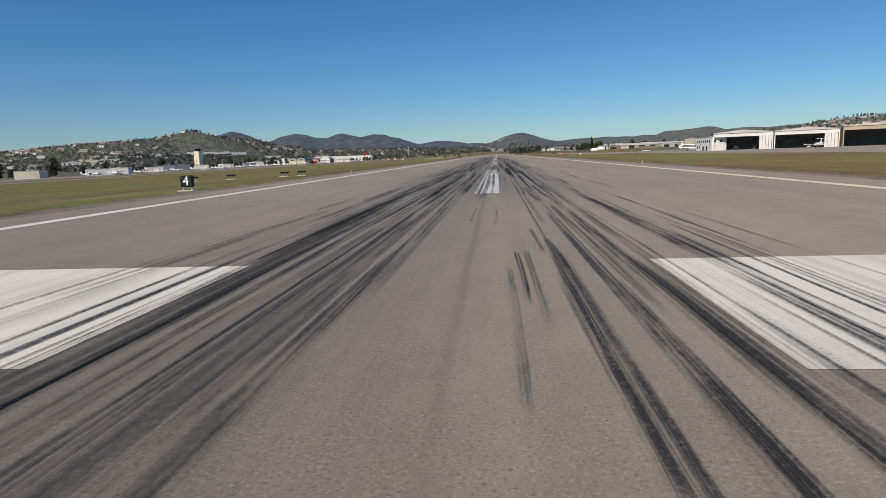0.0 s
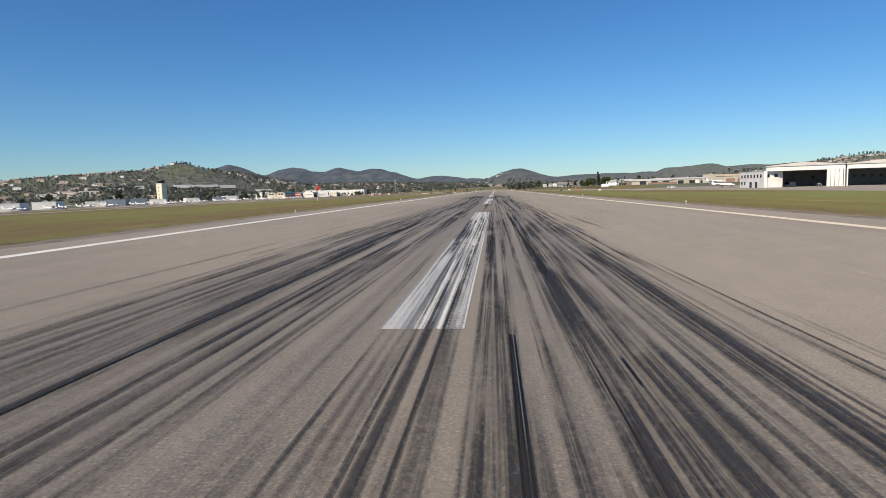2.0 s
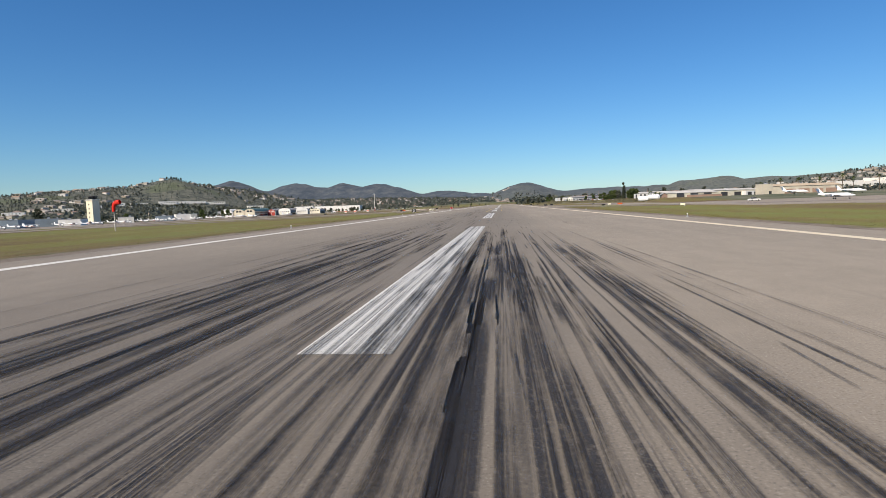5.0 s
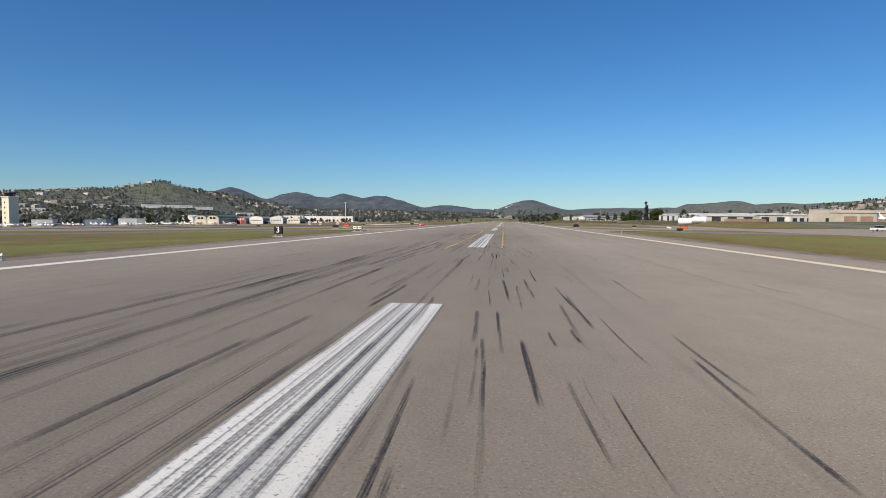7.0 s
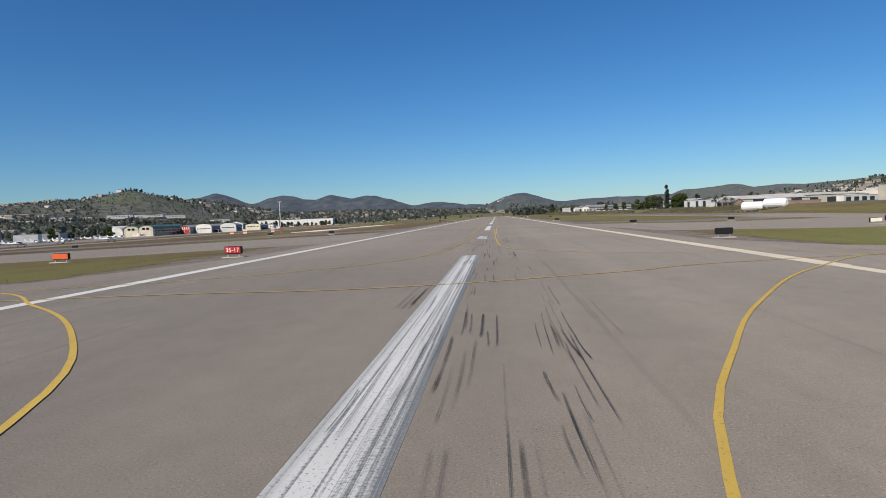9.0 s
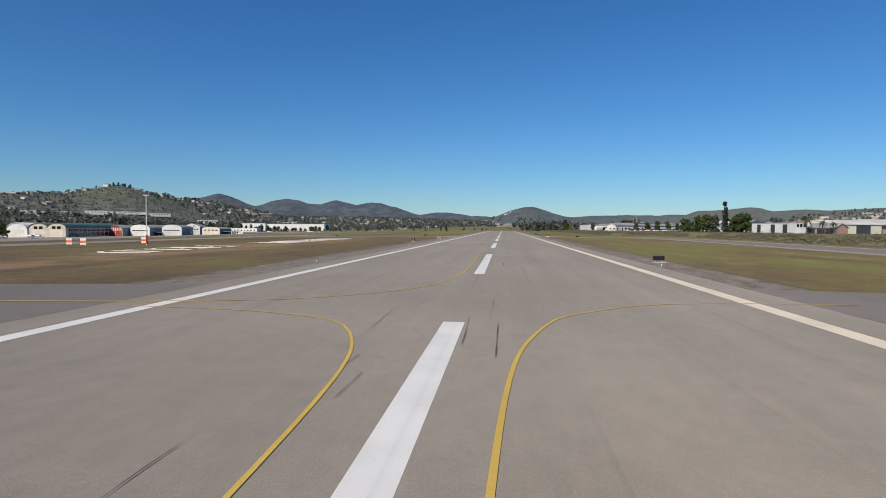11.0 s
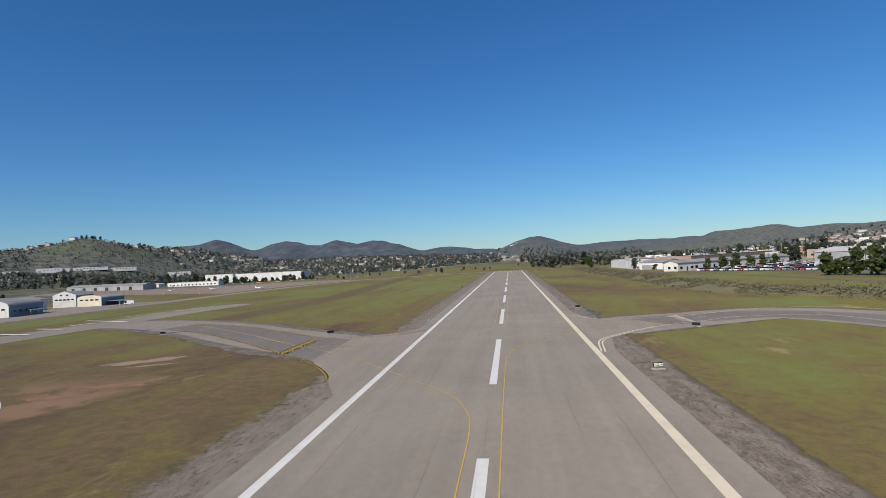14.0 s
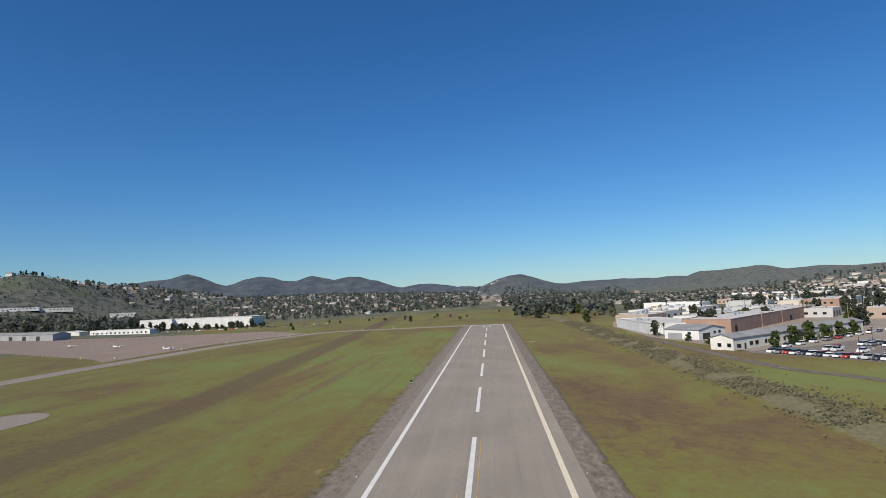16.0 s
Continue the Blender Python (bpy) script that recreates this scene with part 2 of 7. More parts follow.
def ground_material():
    s = Shade("field", 0.95)
    s.b.inputs["Diffuse Roughness"].default_value = 0.4
    v = s.place()
    x, y, z = s.axes(v)
    side = s.math("ABSOLUTE", x)
    wob = s.math("MULTIPLY", s.math("SUBTRACT", s.noise(v, 0.30, 5.0, 0.65), 0.5), 7.0)
    # grass: green tongues, olive, dry brown, straw
    lie = s.noise(s.stretch(v, 0.026, 0.014), 1.0, 6.0, 0.64, 0.8)
    mid = s.noise(s.stretch(v, 0.28, 0.16), 1.0, 5.0, 0.65, 0.4)
    tuft = s.noise(v, 0.75, 8.0, 0.74)
    blade = s.noise(v, 5.0, 5.0, 0.75)
    f = s.math("ADD", s.math("MULTIPLY", lie, 0.74), s.math("ADD", s.math("MULTIPLY", tuft, 0.46), -0.06))
    f = s.math("ADD", f, s.math("MULTIPLY", mid, 0.30))
    f = s.math("ADD", f, s.math("MULTIPLY", blade, 0.14))
    wash = s.noise(v, 0.0065, 3.0, 0.5)
    f = s.math("ADD", f, s.math("MULTIPLY", s.math("SUBTRACT", wash, 0.5), 0.25))
    f = s.math("SUBTRACT", f, s.math("ADD", s.math("MULTIPLY", s.math("MULTIPLY", s.step(y, 800, 730), s.step(y, 360, 480)), s.step(x, 5, -5, 0.055, 0.118)), s.math("ADD", 0.222, s.math("MULTIPLY", s.step(x, 0, 8, 0.0, 0.045), s.step(y, 740, 790)))))
    f = s.math("ADD", f, s.step(y, 770, 830, 0.0, 0.008))
    grass = s.ramp(f, [(0.32, (0.080, 0.053, 0.030)), (0.43, (0.114, 0.082, 0.036)), (0.51, (0.128, 0.110, 0.031)), (0.58, (0.127, 0.127, 0.034)), (0.70, (0.122, 0.156, 0.045))])
    track = s.step(s.noise(s.stretch(v, 0.085, 0.0022), 1.0, 3.0, 0.55), 0.54, 0.64, 0.0, 0.75)
    track = s.math("MULTIPLY", track, s.step(x, 40, -20, 0.3, 1.0))
    grass = s.mix(track, grass, s.ramp(tuft, [(0.35, (0.090, 0.058, 0.030)), (0.65, (0.150, 0.105, 0.050))]))
    worn = s.math("ABSOLUTE", s.math("ADD", s.math("ADD", x, s.math("MULTIPLY", wob, 0.9)), s.math("ADD", 84.0, s.math("MULTIPLY", s.math("ABSOLUTE", s.math("SUBTRACT", y, 905.0)), 0.08))))
    worn = s.math("MULTIPLY", s.math("MULTIPLY", s.step(worn, 12.0, 5.0), s.step(y, 770, 800)), s.step(x, -26, -34))
    grass = s.mix(s.math("MULTIPLY", worn, 0.80), grass, s.ramp(tuft, [(0.35, (0.066, 0.044, 0.025)), (0.65, (0.120, 0.084, 0.044))]))
    straw = s.step(s.noise(s.stretch(v, 0.085, 0.036), 1.0, 6.0, 0.72), s.math("SUBTRACT", s.step(y, 450, 250, 0.62, 0.55), s.math("MULTIPLY", s.math("MULTIPLY", s.step(x, 20, 30), s.step(y, 730, 690)), s.step(y, 520, 580, 0.0, 0.08))), 0.72, 0.0, 0.65)
    grass = s.mix(straw, grass, (0.27, 0.21, 0.10))
    grass = s.mix(s.step(blade, 0.47, 0.28, 0.0, 0.65), grass, (0.040, 0.036, 0.012))
    # bare brown-grey verge beside the pavement
    dirt = s.ramp(s.math("ADD", s.math("MULTIPLY", s.noise(s.stretch(v, 0.8, 0.30), 1.0, 8.0, 0.7), 0.5), s.math("MULTIPLY", s.noise(v, 7.0, 6.0, 0.75), 0.5)), [(0.38, (0.062, 0.049, 0.038)), (0.50, (0.150, 0.124, 0.101)), (0.62, (0.240, 0.206, 0.172))])
    thin = s.math("ADD", side, s.step(y, 420, 290, 0.0, 2.9))
    verge = s.math("MAXIMUM", s.step(s.math("ADD", thin, wob), 21.6, 23.8), s.math("MULTIPLY", s.step(x, 0, 1), s.step(s.math("ADD", thin, s.math("MULTIPLY", wob, 0.22)), 22.1, 22.4)))
    verge = s.math("MAXIMUM", verge, s.step(y, 1293, 1299))
    rim = s.math("MULTIPLY", s.step(s.math("ADD", x, s.math("MULTIPLY", wob, 0.22)), 21.2, 22.2), 0.7)
    dirt = s.mix(s.math("MULTIPLY", s.step(x, -5, -10), s.step(s.math("ADD", side, wob), 22.5, 18.5, 0.0, 0.55)), dirt, (0.185, 0.158, 0.132))
    dirt = s.mix(rim, dirt, (0.055, 0.045, 0.030))
    clod = s.noise(s.stretch(v, 1.6, 0.55), 1.0, 6.0, 0.72, 1.2)
    dirt = s.mix(s.step(clod, 0.53, 0.64, 0.0, 0.72), dirt, (0.052, 0.042, 0.034))
    # dark fringe at the grass edge: taller grass, its shade painted into the green
    rank = s.math("MULTIPLY", s.math("MULTIPLY", s.step(verge, 0.05, 0.5), s.step(verge, 1.0, 0.6)), s.step(s.noise(v, 0.5, 4.0, 0.65), 0.42, 0.56, 0.0, 0.85))
    near = s.mix(verge, dirt, grass)
    near = s.mix(rank, near, s.ramp(blade, [(0.38, (0.036, 0.036, 0.014)), (0.62, (0.085, 0.085, 0.028))]))
    foot = s.math("SUBTRACT", s.math("ADD", x, s.math("MULTIPLY", wob, 0.35)), s.step(y, 770, 850, 100.0, 66.0))
    bank = s.math("MULTIPLY", s.math("MULTIPLY", s.step(foot, 1.0, 3.5), s.step(foot, 13.0, 10.0)), s.step(y, 560, 640))
    near = s.mix(s.math("MULTIPLY", bank, 0.85), near, s.ramp(tuft, [(0.32, (0.075, 0.070, 0.042)), (0.50, (0.125, 0.116, 0.068)), (0.68, (0.185, 0.168, 0.105))]))
    # red earth round the ground letters
    inx = s.math("MULTIPLY", s.step(s.math("ADD", x, wob), -76, -70), s.step(s.math("ADD", x, wob), -45, -50))
    iny = s.math("MULTIPLY", s.step(y, 505, 520), s.step(y, 722, 708))
    patch = s.step(s.noise(v, 0.08, 4.0, 0.6), 0.42, 0.56)
    near = s.mix(s.math("MULTIPLY", s.math("MULTIPLY", inx, iny), s.math("MULTIPLY", patch, 0.85)), near, (0.215, 0.130, 0.080))
    side_x = s.math("MULTIPLY", s.step(s.math("ADD", x, wob), 42, 47), s.step(s.math("ADD", x, wob), 66, 59))
    side_y = s.math("MULTIPLY", s.step(y, 628, 645), s.step(y, 706, 688))
    bare = s.step(s.noise(s.stretch(v, 0.12, 0.05), 1.0, 5.0, 0.65), 0.46, 0.58, 0.0, 0.75)
    near = s.mix(s.math("MULTIPLY", s.math("MULTIPLY", side_x, side_y), bare), near, (0.215, 0.125, 0.070))
    # scrub on the slopes; blue-grey haze is painted into the colour, strongest far off
    bush = s.noise(v, 0.045, 7.0, 0.72)
    slope = s.ramp(bush, [(0.42, (0.042, 0.051, 0.044)), (0.50, (0.086, 0.092, 0.075)), (0.58, (0.126, 0.127, 0.104))])
    green = s.step(s.noise(v, 0.0042, 4.0, 0.6), 0.54, 0.64)
    slope = s.mix(s.math("MULTIPLY", green, 0.45), slope, s.ramp(s.noise(v, 0.06, 5.0), [(0.35, (0.070, 0.092, 0.044)), (0.65, (0.115, 0.138, 0.064))]))
    # slopes turn bluer and greyer past 2 km: distance haze put in as colour
    hazed_rock = s.ramp(s.noise(s.stretch(v, 0.014, 0.006, 0.03), 1.0, 8.0, 0.75), [(0.38, (0.038, 0.052, 0.070)), (0.52, (0.060, 0.074, 0.090)), (0.64, (0.098, 0.106, 0.112))])
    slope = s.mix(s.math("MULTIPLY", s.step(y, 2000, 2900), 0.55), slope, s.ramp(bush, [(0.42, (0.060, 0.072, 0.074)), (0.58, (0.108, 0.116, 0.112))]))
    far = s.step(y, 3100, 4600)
    slope = s.mix(far, slope, hazed_rock)
    town = s.ramp(s.noise(v, 0.03, 6.0, 0.7), [(0.36, (0.045, 0.055, 0.032)), (0.50, (0.085, 0.090, 0.055)), (0.66, (0.150, 0.138, 0.105))])
    beyond = s.math("MAXIMUM", s.step(y, 1560, 1760), s.math("MAXIMUM", s.step(x, 118, 135), s.step(x, -330, -400)))
    land = s.mix(beyond, near, town)
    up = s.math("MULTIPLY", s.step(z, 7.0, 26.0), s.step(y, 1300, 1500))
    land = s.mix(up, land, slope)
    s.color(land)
    s.bump(s.math("ADD", s.math("MULTIPLY", tuft, 1.0), s.math("MULTIPLY", blade, 0.5)), 0.6, 0.12)
    return s.m


GROUND = ground_material()


def dirt_material():
    s = Shade("dirt", 0.95)
    v = s.place()
    n = s.math("ADD", s.math("MULTIPLY", s.noise(v, 0.5, 4.0, 0.6), 0.5), s.math("MULTIPLY", s.noise(v, 5.0, 6.0, 0.7), 0.5))
    c = s.ramp(n, [(0.36, (0.070, 0.057, 0.046)), (0.50, (0.138, 0.116, 0.097)), (0.66, (0.225, 0.195, 0.165))])
    weed = s.step(s.noise(v, 0.22, 6.0, 0.7), 0.54, 0.64, 0.0, 0.8)
    s.color(s.mix(weed, c, s.ramp(n, [(0.35, (0.090, 0.066, 0.028)), (0.65, (0.125, 0.112, 0.035))])))
    # the edge frays out into the grass
    across = s.axes(s.node("ShaderNodeUVMap").outputs[0])[0]
    fray = s.math("ADD", s.math("MULTIPLY", s.noise(v, 0.35, 6.0, 0.7), 0.20), s.math("MULTIPLY", s.noise(v, 2.5, 4.0, 0.7), 0.06))
    s.put(s.b.inputs["Alpha"], s.step(s.math("SUBTRACT", s.math("PINGPONG", across, 0.5), fray), -0.045, -0.025))
    s.bump(n, 0.35, 0.04)
    return s.m


APRON = asphalt("brown_apron", (0.175, 0.130, 0.102), (0.235, 0.180, 0.145))


# ---- lie of the land ----
def ease(v, low, high):
    u = np.clip((v - low) / (high - low), 0, 1)
    return u * u * (3 - 2 * u)


def level(x, y):
    """Height of the airfield and of the flat land round it."""
    x, y = np.asarray(x, float), np.asarray(y, float)
    a = np.abs(x)
    left = -0.02 * np.clip(a - 17, 0, 83) - 0.012 * np.clip(a - 100, 0, 300) + 0.006 * np.clip(a - 480, 0, 700)
    right = -0.026 * np.clip(a - 17, 0, 25) - 0.008 * np.clip(a - 42, 0, 90) * (1 - ease(y, 430, 560)) + 0.006 * np.clip(a - 200, 0, 900)
    foot = 100 - 34 * ease(y, 770, 850)
    right = right + 2.6 * ease(x - foot, 0, 15) * ease(y, 470, 600) * (1 - 0.75 * ease(y, 1130, 1330))
    z = np.where(x < 0, left, right)
    return z * (1 - ease(y, 2200, 2800)) - 0.0


# azimuth from the runway's line, distance, height, half width across and along
NEAR_HILLS = [(-36.6, 1930, 118, 125, 260), (-41.0, 1900, 92, 190, 260), (-47, 1800, 74, 240, 280), (-55, 1900, 50, 350, 350),
              (-33.2, 2050, 94, 110, 260), (-30.4, 2250, 95, 150, 300), (-27.0, 2500, 76, 190, 300)]
FAR_HILLS = [(-27.3, 5350, 288, 225, 500), (-30.8, 5500, 240, 260, 500), (-21.2, 5300, 250, 300, 500), (-16.6, 5200, 230, 200, 500),
             (-13.2, 5100, 214, 230, 500), (-10.8, 5000, 160, 190, 450), (-5.8, 4900, 134, 300, 450), (-37, 5600, 235, 500, 500)]
MID_HILLS = [(2.3, 3700, 138, 150, 350), (0.1, 3750, 84, 120, 300), (4.5, 3750, 94, 130, 350), (-2.6, 4300, 92, 280, 400), (8, 3800, 80, 260, 350),
             (12.5, 3750, 88, 280, 350), (16.4, 3500, 84, 190, 350), (18.5, 3250, 98, 80, 300), (20.6, 3150, 96, 130, 300)]
EAST_HILLS = [(22.5, 3000, 104, 130, 300), (26.5, 2750, 84, 220, 300), (31, 2550, 76, 240, 300), (36, 2400, 82, 230, 300), (40, 2400, 84, 190, 350), (44.5, 2400, 96, 260, 350),
              (-18, 3600, 60, 900, 800), (-8, 3300, 28, 600, 600), (-2.6, 1220, 8, 120, 100)]


def hills(x, y):
    x, y = np.asarray(x, float), np.asarray(y, float)
    total = np.zeros_like(x)
    for az, far, high, across, along in NEAR_HILLS + FAR_HILLS + MID_HILLS + EAST_HILLS:
        c, s = math.cos(radians(az)), math.sin(radians(az))
        dx, dy = x - (2 + far * s), y - (556 + far * c)
        u, w = dx * c - dy * s, dx * s + dy * c
        total += (high * np.exp(-0.5 * (u / across) ** 2 - 0.5 * (w / along) ** 2)) ** 4
    h = total ** 0.25
    crag = 0.5 * np.sin(x / 71 + 1.7 * np.sin(y / 160)) * np.cos(y / 93 + 0.9) + 0.35 * np.sin(x / 37 - y / 52 + 2.0 * np.sin(x / 140)) + 0.25 * np.cos(x / 23 + y / 31 + 1.3 * np.sin(y / 45))
    return h * (1 + 0.05 * crag)


def height(x, y):
    return level(x, y) + hills(x, y)


def at(x, y):
    """Ground height at one place, in real metres."""
    return float(height(np.array([x]), np.array([y]))[0])


# ---- building helpers ----
def finish(bm, name, material, parent=None, label="", smooth=False):
    bm.transform(Matrix.Scale(K, 4))
    mesh = bpy.data.meshes.new(name)
    bm.normal_update()
    bm.to_mesh(mesh)
    bm.free()
    for m in material if isinstance(material, (list, tuple)) else [material]:
        mesh.materials.append(m)
    if smooth:
        mesh.shade_smooth()
    ob = new(name, mesh)
    ob.parent = parent
    if label:
        ob["label"] = label
    return ob


def part(name, bm, material, parent, label="", smooth=False):
    """One mesh under a thing or under a part."""
    return finish(bm, name, material, parent, label, smooth)


def structure(name, bm, material, label, category, kind="structure", smooth=False):
    return tagged(finish(bm, name, material, None, "", smooth), label, category, "", kind)


def thing(name, x, y, z, turn, label, category, group=""):
    ob = new(name)
    ob.empty_display_size = 0.5
    ob.matrix_basis = pose(x * K, y * K, z * K, 0, 0, turn)
    return tagged(ob, label, category, group)


def at_pose(x, y, z=None, turn=0.0, size=1.0):
    z = at(x, y) if z is None else z
    return pose(x * K, y * K, z * K, 0, 0, turn) @ Matrix.Scale(size, 4)


def box(bm, x0, x1, y0, y1, z0, z1, bevel=0.0):
    made = bmesh.ops.create_cube(bm, size=1)["verts"]
    for v in made:
        v.co = Vector((x0 + (v.co.x + 0.5) * (x1 - x0), y0 + (v.co.y + 0.5) * (y1 - y0), z0 + (v.co.z + 0.5) * (z1 - z0)))
    if bevel:
        edges = list({e for v in made for e in v.link_edges})
        bmesh.ops.bevel(bm, geom=edges, offset=bevel, segments=1, affect="EDGES", clamp_overlap=True)
    return bm


def boxes(*rows):
    bm = bmesh.new()
    for r in rows:
        box(bm, *r)
    return bm


def tube(bm, a, b, r0, r1=None, sides=8, caps=True):
    a, b = Vector(a), Vector(b)
    r1 = r0 if r1 is None else r1
    q = (b - a).to_track_quat("Z", "Y")
    rings = []
    for p, r in ((a, r0), (b, r1)):
        rings.append([bm.verts.new(p + q @ Vector((r * math.cos(2 * math.pi * i / sides), r * math.sin(2 * math.pi * i / sides), 0))) for i in range(sides)])
    for i in range(sides):
        bm.faces.new((rings[0][i], rings[0][(i + 1) % sides], rings[1][(i + 1) % sides], rings[1][i]))
    if caps:
        bm.faces.new(rings[0][::-1]), bm.faces.new(rings[1])
    return bm


def extrude_y(bm, profile, y0, y1):
    """A closed outline in x and z, drawn out along y."""
    a = [bm.verts.new((x, y0, z)) for x, z in profile]
    b = [bm.verts.new((x, y1, z)) for x, z in profile]
    n = len(profile)
    for i in range(n):
        bm.faces.new((a[i], a[(i + 1) % n], b[(i + 1) % n], b[i]))
    bm.faces.new(a[::-1]), bm.faces.new(b)
    bmesh.ops.recalc_face_normals(bm, faces=bm.faces)
    return bm


def curve_points(points, step):
    """A smooth way through the points (Catmull-Rom), resampled about every step metres."""
    p = [Vector((*q, 0)) for q in points]
    p = [2 * p[0] - p[1], *p, 2 * p[-1] - p[-2]]
    out = []
    for i in range(1, len(p) - 2):
        n = max(1, int((p[i + 1] - p[i]).length / step))
        for j in range(n):
            u = j / n
            out.append(0.5 * (2 * p[i] + (p[i + 1] - p[i - 1]) * u + (2 * p[i - 1] - 5 * p[i] + 4 * p[i + 1] - p[i + 2]) * u * u
                              + (3 * p[i] - p[i - 1] - 3 * p[i + 1] + p[i + 2]) * u ** 3))
    return out + [p[-2]]


def settle_in(x, lift):
    """A layer's height over the ground: it thins out to nothing where it meets the runway."""
    return 0.006 + lift * min(1.0, max(0.0, (abs(x) - 17.3) / 7.0))


def ribbon(bm, points, width, lift, step=6.0, cells=1, smooth=True, thick=0.0, paint=False, beside=False, ragged=0.0):
    """A band of the given width along a way, lying on the ground."""
    way = curve_points(points, step) if smooth else [Vector((*q, 0)) for q in points]
    rows = []
    for i, q in enumerate(way):
        d = (way[min(i + 1, len(way) - 1)] - way[max(i - 1, 0)]).normalized()
        side = Vector((-d.y, d.x, 0))
        w = width[0] + (width[1] - width[0]) * i / (len(way) - 1) if isinstance(width, tuple) else width
        w += ragged * noise.noise(Vector((q.x * 0.07, q.y * 0.07, 4.0)))
        row = []
        for j in range(cells + 1):
            c = q + side * (w * (0.5 - j / cells))
            if beside:
                c.x = max(c.x, 17.32) if way[len(way) // 2].x > 0 else min(c.x, -17.32)
            row.append(bm.verts.new((c.x, c.y, at(c.x, c.y) + settle_in(c.x, lift) + (0.009 if paint else 0.0))))
        rows.append(row)
    uv = bm.loops.layers.uv.verify() if ragged else None
    for a, b in zip(rows, rows[1:]):
        for j in range(cells):
            face = bm.faces.new((a[j], b[j], b[j + 1], a[j + 1]))
            if ragged:
                for loop, u in zip(face.loops, (j, j, j + 1, j + 1)):
                    loop[uv].uv = (u / cells, 0.5)
    if thick:
        rim = [e for e in bm.edges if len(e.link_faces) == 1]
        lower = bmesh.ops.extrude_edge_only(bm, edges=rim)["geom"]
        for v in lower:
            if isinstance(v, bmesh.types.BMVert):
                v.co.z -= thick
    bmesh.ops.recalc_face_normals(bm, faces=bm.faces)
    return bm


def patch(bm, outline, lift, cell=8.0):
    """A flat piece with any outline, lying on the ground: cut into cells so that it follows the slope."""
    verts = [bm.verts.new((x, y, 0)) for x, y in outline]
    face = bm.faces.new(verts)
    if face.normal.z < 0 or face.calc_area() and sum((a[0] * b[1] - b[0] * a[1]) for a, b in zip(outline, outline[1:] + outline[:1])) < 0:
        bmesh.ops.reverse_faces(bm, faces=[face])
    xs, ys = [p[0] for p in outline], [p[1] for p in outline]
    for axis, low, high in ((0, min(xs), max(xs)), (1, min(ys), max(ys))):
        c = low + cell
        while c < high - 0.01:
            co, no = [0, 0, 0], [0, 0, 0]
            co[axis], no[axis] = c, 1
            bmesh.ops.bisect_plane(bm, geom=bm.verts[:] + bm.edges[:] + bm.faces[:], plane_co=co, plane_no=no)
            c += cell
    z = height(np.array([v.co.x for v in bm.verts]), np.array([v.co.y for v in bm.verts]))
    for v, h in zip(bm.verts, z):
        v.co.z = h + settle_in(v.co.x, lift)
    bmesh.ops.triangulate(bm, faces=bm.faces[:])
    return bm


# ---- ground ----
def spaced(*runs):
    return np.unique(np.concatenate([np.arange(a, b, s, dtype=float) for a, b, s in runs]))


def build_ground():
    half = spaced((0, 30, 2.5), (30, 130, 4), (130, 420, 14), (420, 1600, 36), (1600, 6900, 110))
    xs = np.unique(np.concatenate([-half, half]))
    ys = spaced((-1500, -60, 60), (-60, 1330, 6), (1330, 2600, 24), (2600, 6900, 60))
    gx, gy = np.meshgrid(xs, ys)
    h = hills(gx, gy)
    z = level(gx, gy) + h
    z -= 0.10 * (np.abs(gx) < 17.4)
    n, m = gx.shape
    co = np.stack([gx, gy, z], -1).reshape(-1, 3) * K
    i = np.arange((n - 1) * m).reshape(n - 1, m)[:, :-1].ravel()
    mesh = bpy.data.meshes.new("ground")
    mesh.from_pydata(co.tolist(), [], np.stack([i, i + 1, i + m + 1, i + m], -1).tolist())
    mesh.materials.append(GROUND)
    mesh.shade_smooth()
    return tagged(new("ground", mesh), "flat grassy airfield ringed by scrubby green hills", "ground", "", "structure")


ground = build_ground()
RUNWAY_END = 1292

bm = bmesh.new()
for y0 in range(-600, 1292, 60):
    box(bm, -17.3, 17.3, y0, min(y0 + 60, RUNWAY_END), -0.35, 0.0)
bmesh.ops.remove_doubles(bm, verts=bm.verts, dist=0.01)
runway = structure("runway", bm, ASPHALT, "weathered brown-grey asphalt runway with black tyre rubber", "runway")

# crossing pavement and taxiways: (way, width, shoulder)
DIRT = dirt_material()
for way, wide in (([(-18, 735), (-34, 745), (-56, 766), (-80, 790), (-112, 814), (-140, 824)], 34), ([(17.5, 752), (24, 757), (40, 767), (62, 773), (77, 744), (79, 690), (78, 600)], 29),
                  ([(-17.5, 384), (-60, 376), (-120, 367)], 27), ([(17.5, 389), (60, 398), (110, 406)], 27), ([(-190, 560), (-203, 720), (-213, 860), (-206, 980)], 19)):
    structure("dirt_margin", ribbon(bmesh.new(), way, wide, 0.022, 1.6, 8, True, 0.0, False, True, 3.2), DIRT, "trodden brown dirt along the taxiway", "dirt")
def taxiway(name, way, wide, mat):
    """One pavement across the grass; each lies 4 mm above the one before."""
    LAYER[0] += 0.004
    structure(name, ribbon(bmesh.new(), way, wide, LAYER[0], 5.0, 6, True, 0.25, False, True), mat, "worn grey asphalt taxiway across the grass", "taxiway")


